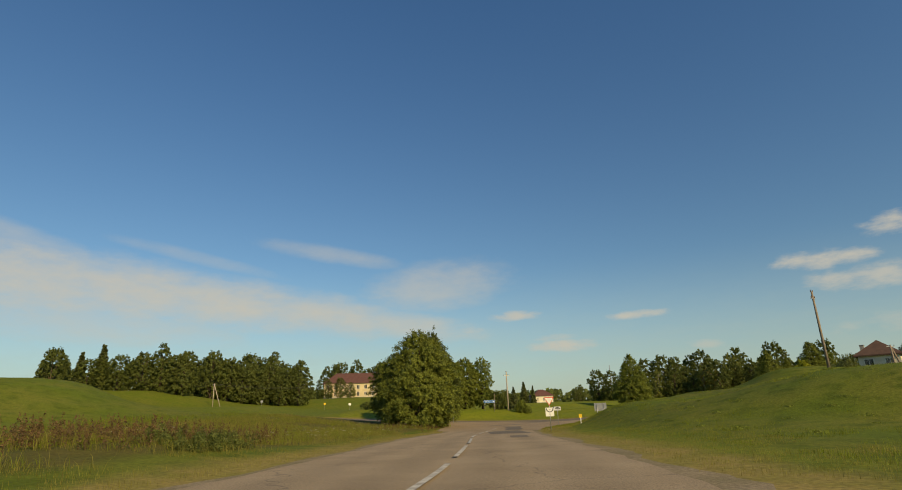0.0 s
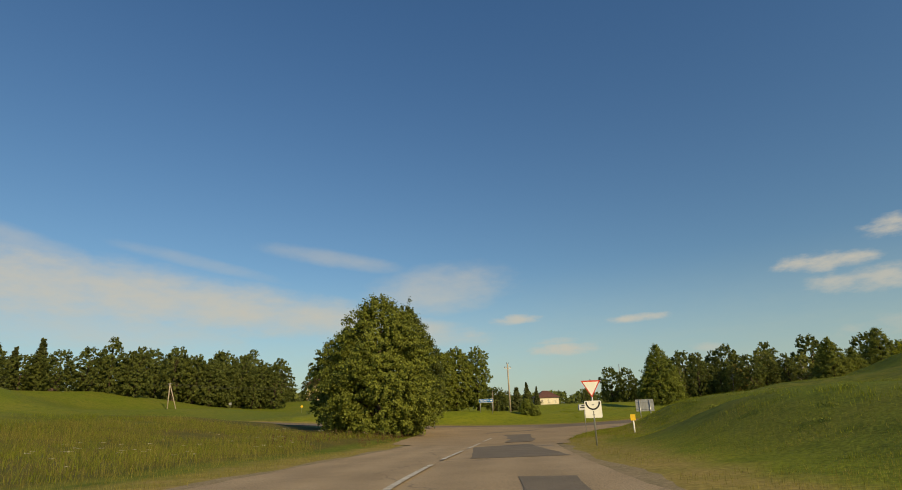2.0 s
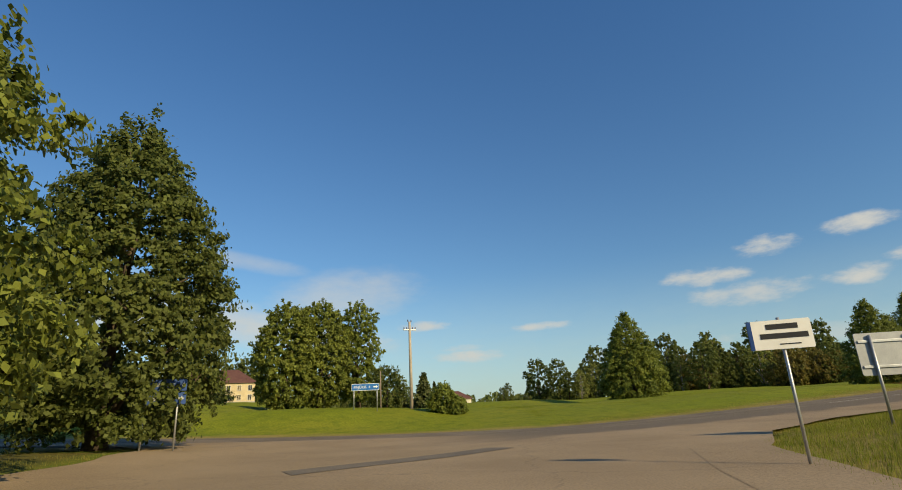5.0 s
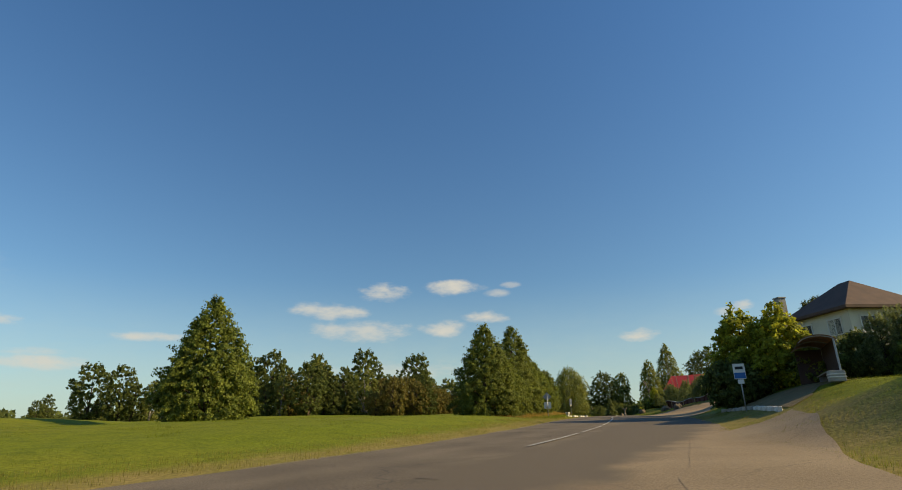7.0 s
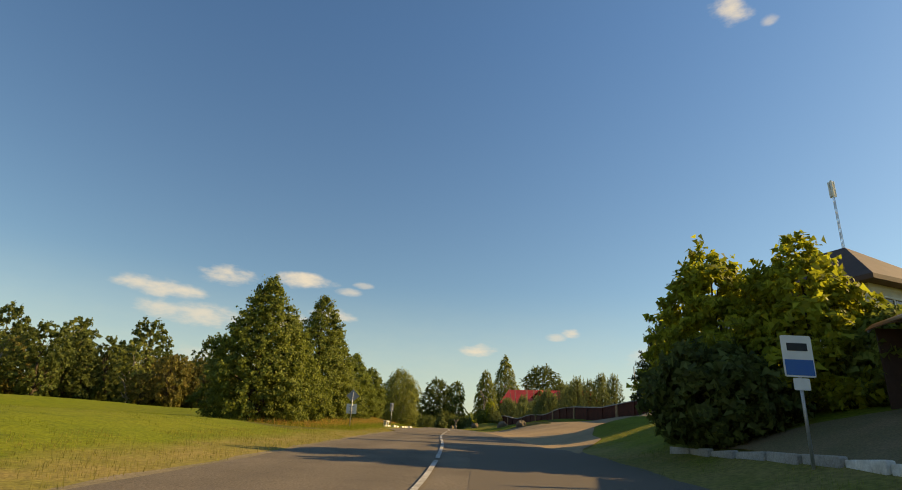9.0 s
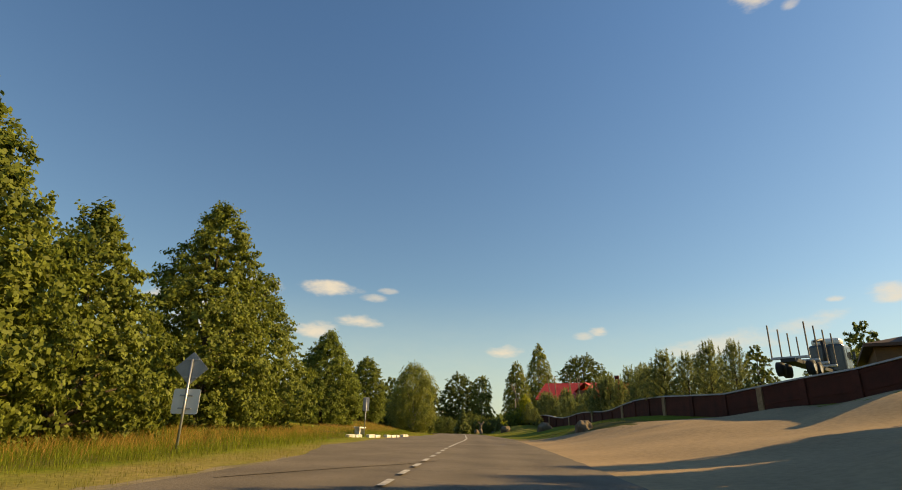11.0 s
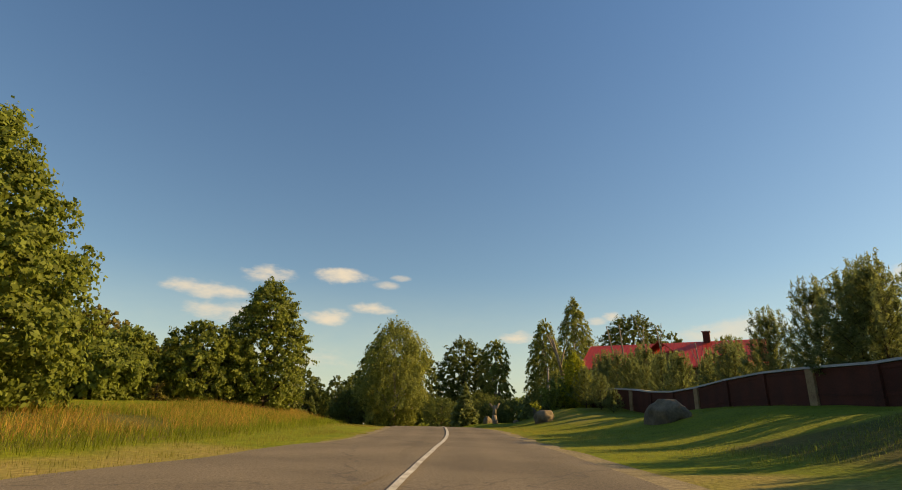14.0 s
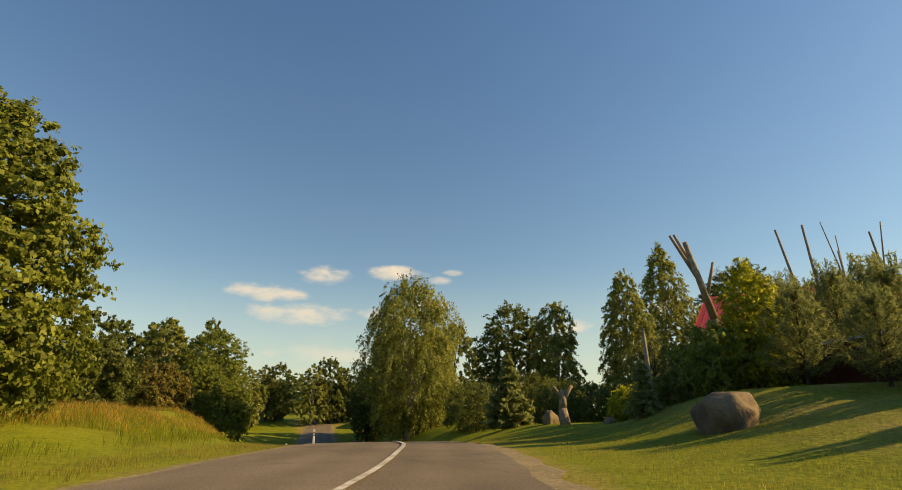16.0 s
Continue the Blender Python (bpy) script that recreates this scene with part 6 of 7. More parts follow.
LAYBY = [(73.0, 101.9), (80.0, 105.2), (88.0, 110.4), (95.0, 113.7), (103.0, 114.8), (108.4, 116.4), (116.0, 118.4), (117.0, 115.6), (98.0, 107.6), (80.0, 100.8)]
patch_sheet("layby", LAYBY, 0.03, ASPHALT_NEW, "worn asphalt lay-by widening the road", "road", road_z)
kerb((47.9, 81.9), (52.6, 83.6), 5, WHITEWASH, "grey kerb stone with worn white paint")
kerb((52.6, 83.6), (58.4, 86.2), 6, CONCRETE, "bare grey concrete kerb stone")
kerb((95.0, 113.9), (103.0, 115.0), 8, WHITEWASH, "chipped whitewashed concrete kerb block", 0.05, 0.17, 0.26, (2, 5))
kerb((103.0, 115.0), (108.4, 116.6), 5, WHITEWASH, "chipped whitewashed concrete kerb block", 0.06, 0.16, 0.26, (1, 4))


def bench(x, y, turn):
    ob = thing("concrete_bench", x, y, gz(x, y), turn, "whitewashed concrete bench on two thick legs", "bench")
    part("seat", boxed(-0.65, -0.22, 0.42, 0.65, 0.22, 0.52, bevel=0.02), WHITEWASH, ob)
    for px in (-0.42, 0.42):
        bm = boxed(px - 0.09, -0.18, -0.1, px + 0.09, 0.18, 0.42, bevel=0.015)
        part("leg", bm, WHITEWASH, ob)


bench(99.7, 116.0, 12)


# ---- brick wall ----
def brick_wall(points, high, thick=0.25):
    k = 0
    for (x0, y0), (x1, y1) in zip(points, points[1:]):
        L = math.hypot(x1 - x0, y1 - y0)
        n = max(1, round(L / 3.2))
        turn = math.degrees(math.atan2(y1 - y0, x1 - x0))
        for i in range(n):
            u0, u1 = i / n, (i + 1) / n
            ax, ay = x0 + (x1 - x0) * u0, y0 + (y1 - y0) * u0
            bx, by = x0 + (x1 - x0) * u1, y0 + (y1 - y0) * u1
            z0, z1 = gz(ax, ay), gz(bx, by)
            l = L / n
            ob = thing("wall_bay", ax, ay, 0, turn, "bay of the red brick yard wall with grey capping", "brick wall", "yard wall")
            bm = bmesh.new()
            q = []
            for xx, zb in ((0, z0), (l, z1)):
                for yy in (-thick / 2, thick / 2):
                    q.append((bm.verts.new((xx, yy, zb - 0.4)), bm.verts.new((xx, yy, zb + high))))
            (a0, a1), (b0, b1), (c0, c1), (d0_, d1_) = q
            for f in ((a0, c0, c1, a1), (d0_, b0, b1, d1_), (b0, a0, a1, b1), (c0, d0_, d1_, c1), (a1, c1, d1_, b1), (b0, d0_, c0, a0)):
                bm.faces.new(f)
            part("brickwork", bm, BRICK_RED, ob)
            part("pilaster", boxed(-0.22, -thick / 2 - 0.1, z0 - 0.4, 0.22, thick / 2 + 0.1, z0 + high + 0.02, bevel=0.01), BRICK_RED if k % 3 else BRICK_PALE, ob)
            bm = bmesh.new()
            q = []
            for xx, zb in ((0.0, z0), (l, z1)):
                for yy in (-thick / 2 - 0.08, thick / 2 + 0.08):
                    q.append((bm.verts.new((xx, yy, zb + high + 0.024)), bm.verts.new((xx, yy * 0.7, zb + high + 0.12))))
            (a0, a1), (b0, b1), (c0, c1), (d0_, d1_) = q
            for f in ((a0, c0, c1, a1), (d0_, b0, b1, d1_), (b0, a0, a1, b1), (c0, d0_, d1_, c1), (a1, c1, d1_, b1), (b0, d0_, c0, a0)):
                bm.faces.new(f)
            part("capping", bm, CONCRETE, ob)
            # two shallow raised courses run along the face
            for zz in (0.35, high - 0.15):
                bm = bmesh.new()
                v = [bm.verts.new(c) for c in ((0.22, thick / 2 + 0.02, z0 + zz), (l - 0.22, thick / 2 + 0.02, z1 + zz), (l - 0.22, thick / 2 + 0.02, z1 + zz + 0.08), (0.22, thick / 2 + 0.02, z0 + zz + 0.08))]
                w = [bm.verts.new((c.co.x, thick / 2 - 0.02, c.co.z)) for c in v]
                bm.faces.new(v[::-1])
                for i2 in range(4):
                    bm.faces.new((v[i2], v[(i2 + 1) % 4], w[(i2 + 1) % 4], w[i2]))
                part("course", bm, BRICK_RED, ob)
            k += 1
    x, y = points[0]
    pil = thing("wall_pillar", x, y, gz(x, y), math.degrees(math.atan2(points[1][1] - y, points[1][0] - x)), "pale brick end pillar of the yard wall", "wall pillar")
    part("shaft", boxed(-0.5, -0.32, -0.4, 0.05, 0.32, high + 0.1, bevel=0.02), BRICK_PALE, pil)
    part("cap", boxed(-0.56, -0.38, high + 0.1, 0.11, 0.38, high + 0.2, bevel=0.02), CONCRETE, pil)


BRICK_PALE = material("pale_brick", (0.36, 0.24, 0.13), 0.9, (0.26, 0.15, 0.08), 2.0, 0.25, 25, 0.4, 60)
brick_wall([(95.2, 85.3), (106.5, 92.6), (113.0, 96.6), (126.0, 103.4), (140.0, 110.5), (152.4, 118.0)], 1.34)


# ---- log truck behind the wall ----
def truck(x, y, turn):
    ob = thing("log_truck", x, y, gz(x, y), turn, "parked log truck with a dark cab and steel stakes", "truck")
    bm = boxed(4.2, -1.2, 0.9, 6.2, 1.2, 3.1, bevel=0.18)
    cab = part("cab", bm, CAR_PAINT, ob)
    part("windscreen", boxed(6.19, -1.0, 1.95, 6.24, 1.0, 2.8, bevel=0.02), GLASS_DARK, cab)
    for s in (-1, 1):
        part("side_window", boxed(4.9, s * 1.21 - 0.015, 2.0, 5.9, s * 1.21 + 0.015, 2.75), GLASS_DARK, cab)
        part("mirror", boxed(6.0, s * 1.38 - 0.1, 2.0, 6.1, s * 1.38 + 0.1, 2.6, bevel=0.02), CAR_PAINT, cab)
    part("sun_visor", boxed(6.15, -1.05, 2.85, 6.45, 1.05, 2.95, bevel=0.02), CAR_PAINT, cab)
    part("roof_deflector", boxed(4.3, -1.0, 3.05, 5.5, 1.0, 3.6, bevel=0.2), SIGN_WHITE, cab, "pale roof air deflector")
    part("bumper", boxed(6.1, -1.2, 0.4, 6.4, 1.2, 0.9, bevel=0.06), CAR_PAINT, cab)
    part("chassis", boxed(-5.0, -0.45, 0.8, 5.0, 0.45, 1.05), SIGN_BLACK, ob)
    part("crane_column", rod(bmesh.new(), (3.6, 0, 1.0), (3.6, 0, 3.4), 0.16, 0.12, 10), SIGN_BLACK, ob, smooth=True)
    part("crane_arm", rod(bmesh.new(), (3.6, 0, 3.4), (1.6, 0, 3.0), 0.11, 0.09, 8), SIGN_BLACK, ob, smooth=True)
    for px in (-4.4, -2.4, -0.4, 1.6):
        part("bolster", boxed(px - 0.1, -1.2, 1.05, px + 0.1, 1.2, 1.22, bevel=0.02), STEEL, ob)
        for s in (-1, 1):
            part("stake", boxed(px - 0.05, s * 1.15 - 0.04, 1.22, px + 0.05, s * 1.15 + 0.04, 3.5, bevel=0.01), TIMBER_GREY, ob)
    for px in (-3.6, -2.3, 5.2):
        for s in (-1, 1):
            w = part("wheel", rod(bmesh.new(), (px, s * 0.75, 0.5), (px, s * 1.15, 0.5), 0.5, 0.5, 20), RUBBER, ob, smooth=True)
            part("rim", rod(bmesh.new(), (px, s * 1.12, 0.5), (px, s * 1.17, 0.5), 0.28, 0.24, 16), STEEL, w)


truck(113.5, 86.3, -25)
house("yard_shed", 108.0, 81.0, -10, 9.0, 6.0, 1.9, 2.9, "low brown timber yard shed behind the wall's end", TIMBER, ROOF_SLATE, 3.0, (), 0.5)
house("yard_house", 110.0, 74.5, -10, 8.0, 7.0, 5.0, 7.0, "tall dark house at the back of the yard", TIMBER, ROOF_SLATE, 2.0, (3.0,), 0.5, None, (2, 2))


# ---- boulders, stumps and garden pieces ----
def boulder(x, y, w, d, h, seed, label, turn=0.0, name="boulder"):
    bm = bmesh.new()
    bmesh.ops.create_icosphere(bm, subdivisions=4, radius=1)
    for v in bm.verts:
        p = v.co.copy()
        n = noise.noise(p * 1.1 + Vector((seed * 7, 0, 0))) * 0.34 + noise.noise(p * 2.7 + Vector((0, seed * 5, 0))) * 0.14 + noise.noise(p * 7 + Vector((seed, 0, 3))) * 0.035
        p *= 1 + n
        if p.z > 0:  # drawn in towards the crown
            p.x, p.y = p.x * (1 - 0.32 * p.z), p.y * (1 - 0.32 * p.z)
        if p.z < 0:  # no undercut: the flanks go straight down into the turf
            k = 1 / max(0.35, math.hypot(v.co.x, v.co.y))
            p.x, p.y = p.x * (1 + (k - 1) * 0.8), p.y * (1 + (k - 1) * 0.8)
            p.z *= 2.2
        p = Vector((max(-0.95, min(0.95, p.x)), max(-0.95, min(0.95, p.y)), max(-1.9, min(0.78, p.z))))
        v.co = Vector((p.x * w / 2, p.y * d / 2, p.z * h / 1.6 + h * 0.38))
    ob = part(name, bm, ROCK, None, smooth=True)
    ob.matrix_basis = pose(x, y, gz(x, y) - 0.08 * h, 0, 0, turn)
    return tagged(ob, label, "boulder", "roadside boulders")


boulder(105.5, 101.7, 1.7, 1.2, 0.8, 1, "rounded grey granite boulder beside the lot", 20)
boulder(128.6, 110.2, 2.5, 1.6, 1.08, 2, "large long granite boulder on the lawn", 25)
boulder(142.5, 119.3, 1.65, 1.4, 1.0, 3, "flat-topped granite boulder on the lawn", 40)
boulder(151.8, 123.0, 1.1, 1.0, 1.3, 4, "upright granite boulder by the yellow bush", 10)
boulder(157.6, 129.4, 1.1, 0.8, 0.9, 5, "small reddish boulder beside the stump", 0)
boulder(153.4, 125.0, 0.6, 0.5, 0.4, 6, "small field stone on the lawn", 0)
boulder(148.8, 122.0, 0.5, 0.5, 0.35, 7, "small field stone on the lawn", 0)


def pollard(x, y, h, lean, r, forks, label, seed, turn=0.0):
    """A bare sawn-off trunk with a few stubs."""
    rng = np.random.default_rng(seed)
    ob = thing("bare_trunk", x, y, gz(x, y) - 0.2, turn, label, "dead tree", "pollarded trunks")
    bm = bmesh.new()
    top = Vector((lean, 0, h))
    mid = Vector((lean * 0.35 + 0.1, 0.1, h * 0.5))
    rod(bm, (0, 0, 0), mid, r * 1.2, r * 0.9, 10)
    rod(bm, mid, top, r * 0.9, r * 0.55, 10)
    part("trunk", bm, PALE_BARK, ob, smooth=True)
    for i in range(forks):
        u = rng.uniform(0.45, 0.8)
        root = Vector((0, 0, 0)).lerp(mid, u / 0.5) if u < 0.5 else mid.lerp(top, (u - 0.5) / 0.5)
        a = rng.uniform(0, 2 * math.pi)
        tip = root + Vector((math.cos(a) * 0.7 + lean * 0.25, math.sin(a) * 0.5, h * rng.uniform(0.2, 0.42)))
        part("stub", rod(bmesh.new(), root, tip, r * 0.5, r * 0.32, 8), PALE_BARK, ob, smooth=True)


pollard(151.5, 119.7, 6.3, -1.1, 0.17, 3, "tall leaning pollarded trunk with sawn forks", 1, -60)
pollard(159.6, 116.2, 9.0, -1.2, 0.09, 0, "thin bare sawn trunk above the pines", 2, -60)
pollard(159.5, 115.7, 9.1, -0.4, 0.095, 0, "thin bare sawn trunk above the pines", 3, -60)
pollard(163.7, 114.1, 8.6, -0.3, 0.08, 3, "thin bare trunk with broken twigs", 4, -60)
pollard(163.4, 112.2, 9.2, -0.8, 0.09, 1, "thin bare sawn trunk above the pines", 5, -60)
pollard(166.0, 109.0, 7.6, -0.5, 0.09, 2, "thin bare sawn trunk above the pines", 6, -60)
pollard(156.2, 128.0, 1.9, 0.3, 0.26, 2, "short forked tree stump on the lawn", 9, 30)


def rail_fence(a, b, n, label):
    ax, bx = np.array(a, float), np.array(b, float)
    ob = thing("rail_fence", a[0], a[1], 0, 0, label, "fence")
    pts = [ax + (bx - ax) * i / n for i in range(n + 1)]
    zs = [gz(*p) for p in pts]
    for p, z in zip(pts, zs):
        q = p - ax
        part("fence_post", rod(bmesh.new(), (q[0], q[1], z - 0.3), (q[0], q[1], z + 1.1), 0.07, 0.06, 7), TIMBER_GREY, ob)
    for i in range(n):
        for k in (0.45, 0.9):
            p, q = pts[i] - ax, pts[i + 1] - ax
            part("rail", rod(bmesh.new(), (p[0], p[1], zs[i] + k), (q[0], q[1], zs[i + 1] + k), 0.045, 0.045, 6), TIMBER_GREY, ob)


rail_fence((165.6, 148.4), (182.0, 164.4), 7, "weathered round-rail fence beside the falling road")



# ---- grass ----
def grass(name, spots, high, wide, mat, label, seed, lean=0.35, per=9, spread=0.14):
    """Bent blades in tufts, all in one mesh: spots is an array of x, y."""
    rng = np.random.default_rng(seed)
    at = np.repeat(np.asarray(spots), per, axis=0)
    n = len(at)
    at = at + rng.normal(0, spread, (n, 2))
    z = ground(at[:, 0], at[:, 1])
    h = high * rng.uniform(0.45, 1.25, n)
    a = rng.uniform(0, 2 * math.pi, n)
    b = rng.uniform(0, 2 * math.pi, n)
    bend = h * lean * rng.uniform(0.2, 1.4, n)
    w = wide * rng.uniform(0.7, 1.3, n)
    side = np.stack([np.cos(a), np.sin(a), 0 * a], 1) * w[:, None] * 0.5
    root = np.column_stack([at, z - 0.08])
    mid = root + np.stack([np.cos(b) * bend * 0.35, np.sin(b) * bend * 0.35, h * 0.6 + 0.08], 1)
    tip = root + np.stack([np.cos(b) * bend, np.sin(b) * bend, h + 0.08], 1)
    me = bpy.data.meshes.new(name)
    if high < 0.2:  # short blades need no knee
        v = np.stack([root - side * 1.3, root + side * 1.3, tip], 1)
        loops, totals = np.arange(3 * n), np.full(n, 3)
    else:
        v = np.stack([root - side, root + side, mid + side * 0.8, mid - side * 0.8, tip], 1)
        i = np.arange(n) * 5
        loops, totals = np.stack([i, i + 1, i + 2, i + 3, i + 3, i + 2, i + 4], 1).ravel(), np.tile([4, 3], n)
    me.vertices.add(v.shape[0] * v.shape[1])
    me.vertices.foreach_set("co", v.ravel())
    me.loops.add(len(loops))
    me.loops.foreach_set("vertex_index", loops)
    me.polygons.add(len(totals))
    me.polygons.foreach_set("loop_start", np.cumsum(totals) - totals)
    me.polygons.foreach_set("loop_total", totals)
    me.materials.append(mat)
    me.update(calc_edges=True)
    return tagged(new(name, me), label, "grass", kind="stuff")


def stalks(name, spots, high, wide, mat, label, seed, per, size=0.03):
    """Weeds as slim bushy spires of small leaves and seeds, thickest at half their height, each leaning its own way."""
    rng = np.random.default_rng(seed)
    n = len(spots)
    h = np.repeat(high * rng.uniform(0.45, 1.15, n), per)
    u = rng.beta(1.6, 1.5, n * per)
    a = rng.uniform(0, 2 * math.pi, n * per)
    r = wide * np.sqrt(rng.uniform(0, 1, n * per)) * np.sin(math.pi * (0.12 + 0.84 * u)) * 1.4
    lean = np.repeat(rng.normal(0, 0.13, (n, 2)), per, axis=0) * (u * h)[:, None]
    at = np.repeat(np.asarray(spots), per, axis=0) + lean + np.stack([np.cos(a) * r, np.sin(a) * r], 1)
    z = np.repeat(ground(np.asarray(spots)[:, 0], np.asarray(spots)[:, 1]), per) + u * h - 0.03
    out = np.stack([np.cos(a), np.sin(a), 0.5 + 0 * a], 1)
    me = leaf_cloud(name, np.column_stack([at, z]), out, size, mat, rng, 2.2)
    return tagged(new(name, me), label, "weeds", kind="stuff")


def beside(line, lo, hi, near, far, n, seed, even=1.0):
    """Random spots beside a centre line between two distances (right is plus), over a run of it; even > 1 crowds them to the near side."""
    rng = np.random.default_rng(seed)
    pts = np.array(line)
    run = np.concatenate([[0], np.cumsum(np.hypot(*np.diff(pts[:, :2], axis=0).T))])
    s = rng.uniform(lo, hi, n)
    x, y = np.interp(s, run, pts[:, 0]), np.interp(s, run, pts[:, 1])
    dx, dy = np.interp(s + 1, run, pts[:, 0]) - np.interp(s - 1, run, pts[:, 0]), np.interp(s + 1, run, pts[:, 1]) - np.interp(s - 1, run, pts[:, 1])
    L = np.hypot(dx, dy)
    u = near + (far - near) * rng.uniform(0, 1, n) ** even
    patch = np.array([noise.noise(Vector((a * 0.22, b * 0.22, 4))) for a, b in zip(x + dy / L * u, y - dx / L * u)])
    out = np.stack([x + dy / L * u, y - dx / L * u], 1)
    return out[patch > -0.25]


def clear(spots, d=4.3):
    """Only spots off the roads, the lot and the paved mouth."""
    r = np.sqrt(((spots[:, None, 0] - MAIN[::2, 0]) ** 2 + (spots[:, None, 1] - MAIN[::2, 1]) ** 2).min(1))
    keep = r > np.where(spots[:, 0] > 122, d * 0.72, d)  # the road is narrower beyond the lot
    for outline in (MOUTH, LOT, STOP, LAYBY):
        o = np.array(outline)
        inside = np.zeros(len(spots), bool)
        for (x0, y0), (x1, y1) in zip(o, np.roll(o, -1, 0)):
            cross = ((y0 > spots[:, 1]) != (y1 > spots[:, 1])) & (spots[:, 0] < (x1 - x0) * (spots[:, 1] - y0) / (y1 - y0 + 1e-9) + x0)
            inside ^= cross
        keep &= ~inside
    return spots[keep]


# run along the old road: 34 m lies behind the first eye
grass("verge_grass", clear(beside(LINE_A, 34, 112, -10, -4.7, 4600, 1), 4.7), 0.10, 0.010, GRASS_TAN, "short dry grass on the old road's verge", 1)
grass("verge_grass", clear(beside(LINE_A, 34, 100, 4.7, 9.5, 4500, 2), 4.7), 0.08, 0.009, GRASS_TAN, "short dry grass on the old road's verge", 2)
grass("meadow_grass", clear(beside(LINE_A, 36, 100, -26, -7, 5000, 3, 1.5), 6), 0.42, 0.009, GRASS_TAN, "tall seeding meadow grass beside the old road", 3, 0.7, 10, 0.3)
grass("meadow_grass", clear(beside(LINE_A, 36, 100, -30, -8, 6500, 4, 1.3), 6), 0.30, 0.011, GRASS_BLADE, "green meadow grass beside the old road", 4, 0.8, 10, 0.3)
stalks("dock_weeds", clear(beside(LINE_A, 44, 62, -15, -8.5, 620, 5), 6), 0.85, 0.06, WEED_RUST, "rust-brown dock weeds gone to seed", 5, 46)
stalks("tall_weeds", clear(beside(LINE_A, 50, 57, -9.6, -7.4, 95, 6), 6), 0.58, 0.18, LEAF_DARK, "bushy clump of broad green roadside weeds", 6, 110, 0.04)
grass("hill_grass", clear(beside(LINE_A, 36, 112, 7.5, 32, 8500, 7, 1.7), 6), 0.10, 0.012, GRASS_BLADE, "fresh green grass on the hill", 7)
stalks("hill_weeds", clear(beside(LINE_A, 40, 100, 9, 24, 130, 8), 6), 0.13, 0.26, LEAF_MID, "scattered broad-leaved weeds on the hill", 8, 40, 0.045)
# main road, left side
grass("verge_grass", clear(beside(LINE_B, 95, 265, -7.6, -4.3, 6500, 9), 4.3), 0.09, 0.011, GRASS_TAN, "short mown verge along the main road", 9)
grass("orange_grass", clear(beside(LINE_B, 152, 262, -12.5, -7.6, 3200, 10), 5), 0.42, 0.009, GRASS_DRY, "tall orange seeding grass under the lindens", 10, 0.7, 9, 0.3)
grass("meadow_grass", clear(beside(LINE_B, 152, 262, -13, -6.4, 8000, 11), 5), 0.28, 0.011, GRASS_BLADE, "green grass among the dry stalks", 11, 0.8, 10, 0.3)
grass("field_grass", clear(beside(LINE_B, 92, 160, -26, -5.6, 9500, 12, 1.6), 5), 0.055, 0.012, GRASS_BLADE, "mown bright green field grass", 12)
# the narrower stretch over the crest
grass("verge_grass", clear(beside(LINE_B, 204, 262, -5.0, -3.1, 2600, 21), 4.3), 0.09, 0.011, GRASS_TAN, "short mown verge over the crest", 21)
grass("verge_grass", clear(beside(LINE_B, 204, 262, 3.1, 6.4, 3600, 22), 4.3), 0.06, 0.010, GRASS_TAN, "short mown verge over the crest", 22)
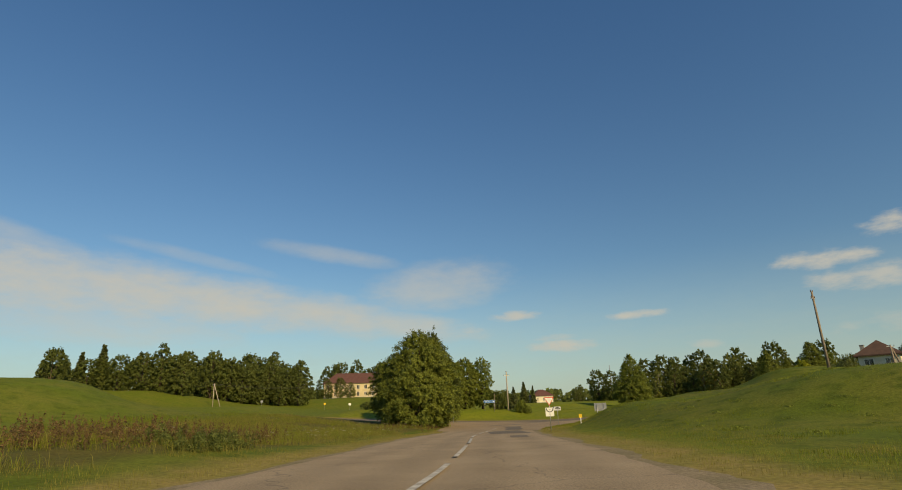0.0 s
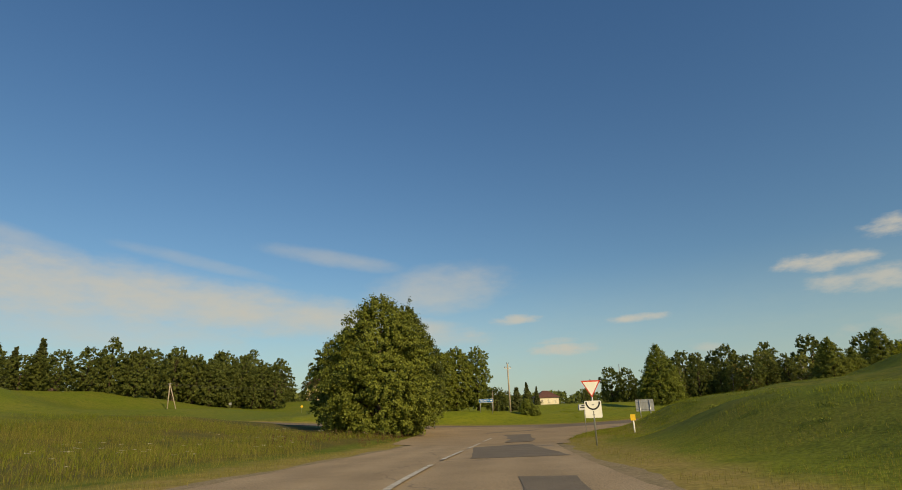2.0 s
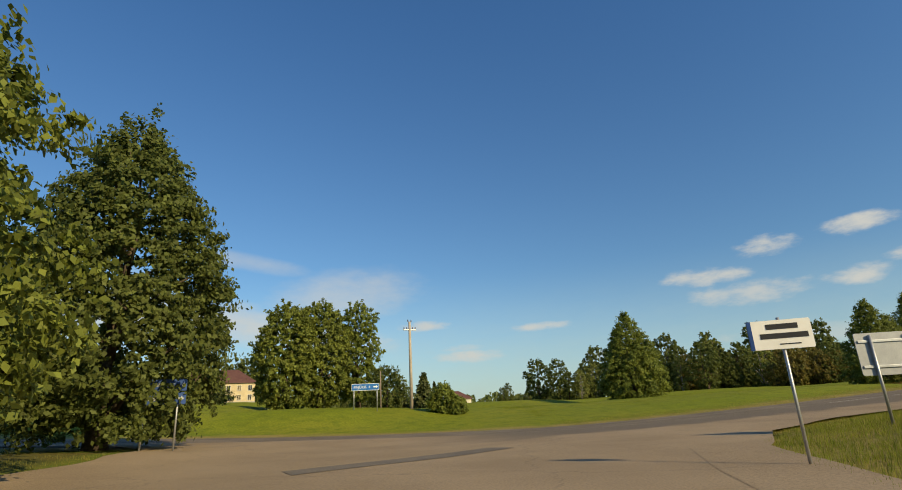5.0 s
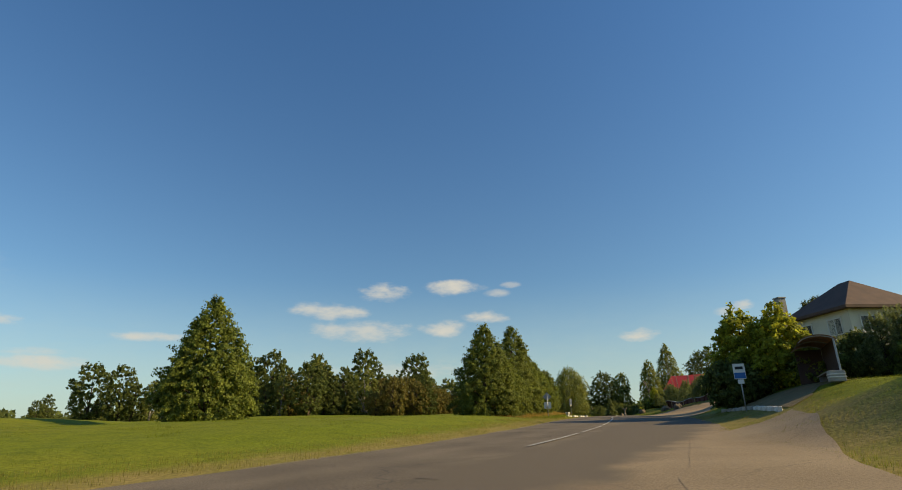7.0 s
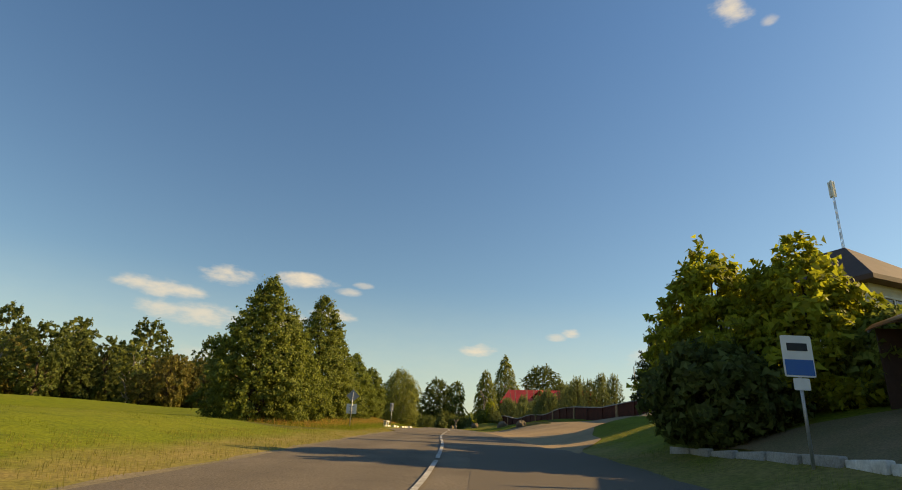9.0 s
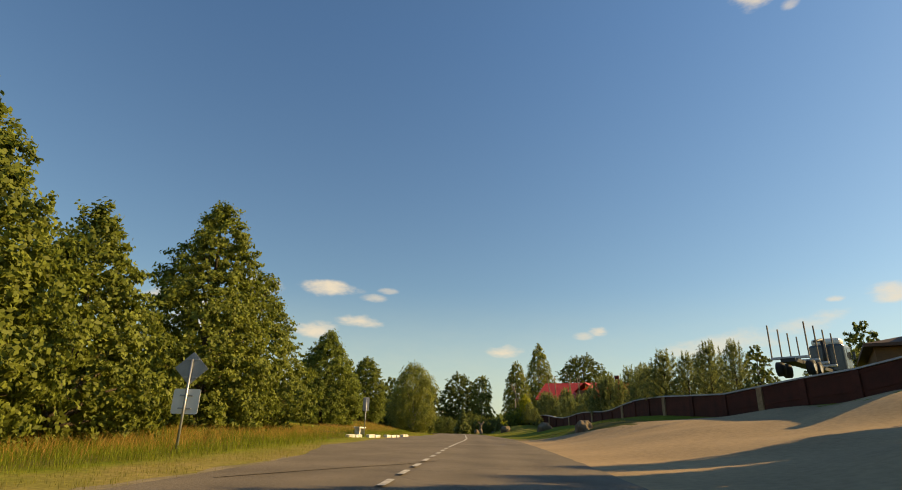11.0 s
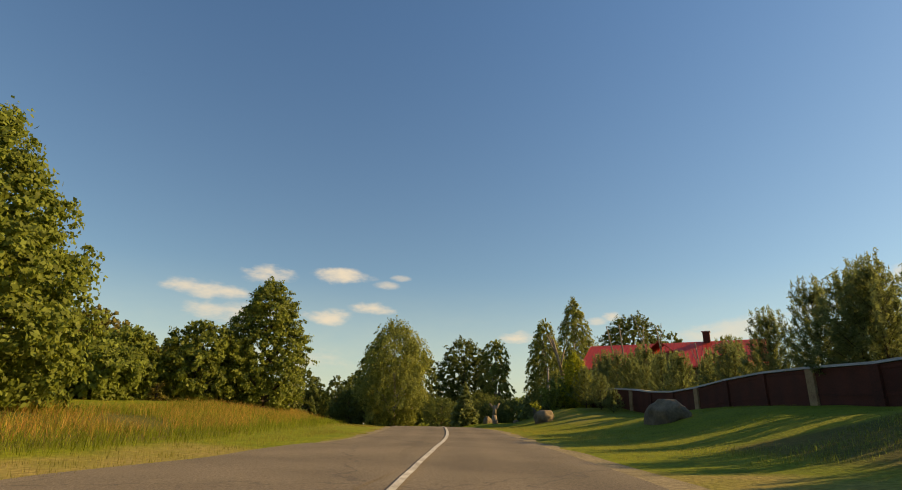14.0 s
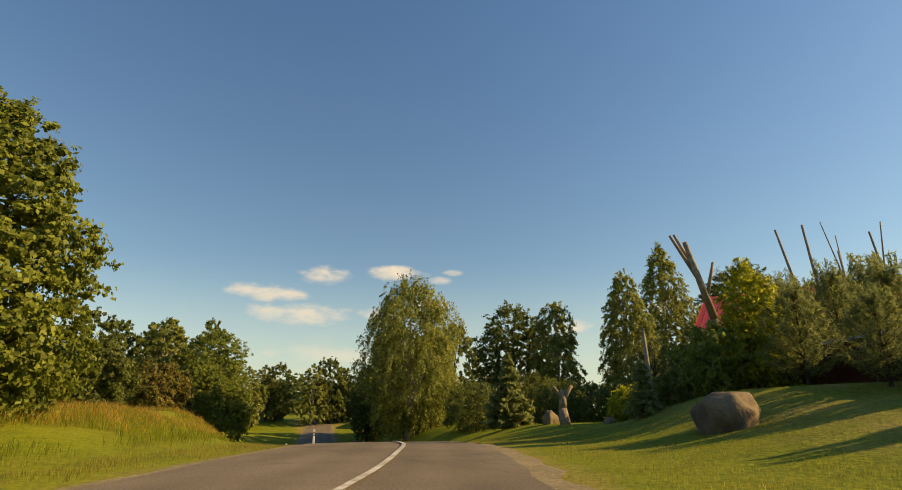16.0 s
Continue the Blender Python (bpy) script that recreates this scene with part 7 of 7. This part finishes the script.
# main road, right side
grass("verge_grass", clear(beside(LINE_B, 196, 275, 4.2, 8.0, 4500, 13), 4.2), 0.06, 0.009, GRASS_TAN, "short mown verge along the main road", 13)
grass("lawn_grass", clear(beside(LINE_B, 190, 262, 6.0, 18, 9000, 14, 1.2), 4.2), 0.06, 0.010, GRASS_BLADE, "short lawn grass round the boulders", 14)
grass("bank_grass", clear(beside(LINE_B, 98, 140, 5.5, 18, 5000, 15, 1.2), 4.4), 0.08, 0.010, GRASS_BLADE, "rank green grass on the bank behind the stop", 15)
grass("bank_grass", clear(beside(LINE_B, 96, 150, 4.4, 9, 4000, 16), 4.4), 0.07, 0.009, GRASS_TAN, "dry trampled grass by the stop", 16)
grass("rank_weeds", clear(beside(LINE_B, 184, 198, 6.4, 12.5, 1500, 23), 4.3), 0.11, 0.014, LEAF_MID, "rank dark weeds round the boulder and along the wall", 23, 0.5, 9, 0.16)
grass("bank_grass", clear(beside(INNER, 3, 34, 2.3, 8.0, 4200, 24), 4.4), 0.09, 0.011, GRASS_TAN, "dry trampled grass on the inner curve of the junction", 24)
grass("bank_grass", clear(beside(INNER, 3, 36, 3.6, 12.0, 4200, 25), 4.4), 0.13, 0.012, GRASS_BLADE, "fresh grass on the bank inside the curve", 25)
stalks("dock_weeds", clear(beside(LINE_A, 84, 103, -11, -6.2, 240, 26), 5), 0.65, 0.05, WEED_RUST, "rust-brown dock weeds near the linden", 26, 36)


def umbels(spots, seed):
    """Flat cream flower heads that stand a little above the meadow."""
    rng = np.random.default_rng(seed)
    at = np.repeat(np.asarray(spots), 14, axis=0) + rng.normal(0, 0.05, (len(spots) * 14, 2))
    z = ground(at[:, 0], at[:, 1]) + np.repeat(rng.uniform(0.3, 0.5, len(spots)), 14)
    me = leaf_cloud("meadow_flowers", np.column_stack([at, z]), np.tile([0.0, 0.0, 1.0], (len(at), 1)), 0.035, UMBEL, rng, 1.1)
    return tagged(new("meadow_flowers", me), "cream umbel flowers scattered through the meadow", "wild flowers", kind="stuff")


umbels(np.concatenate([clear(beside(LINE_A, 52, 76, -13, -7.5, 60, 27), 6), clear(beside(LINE_A, 76, 98, -16, -7.5, 40, 28), 6)]), 29)
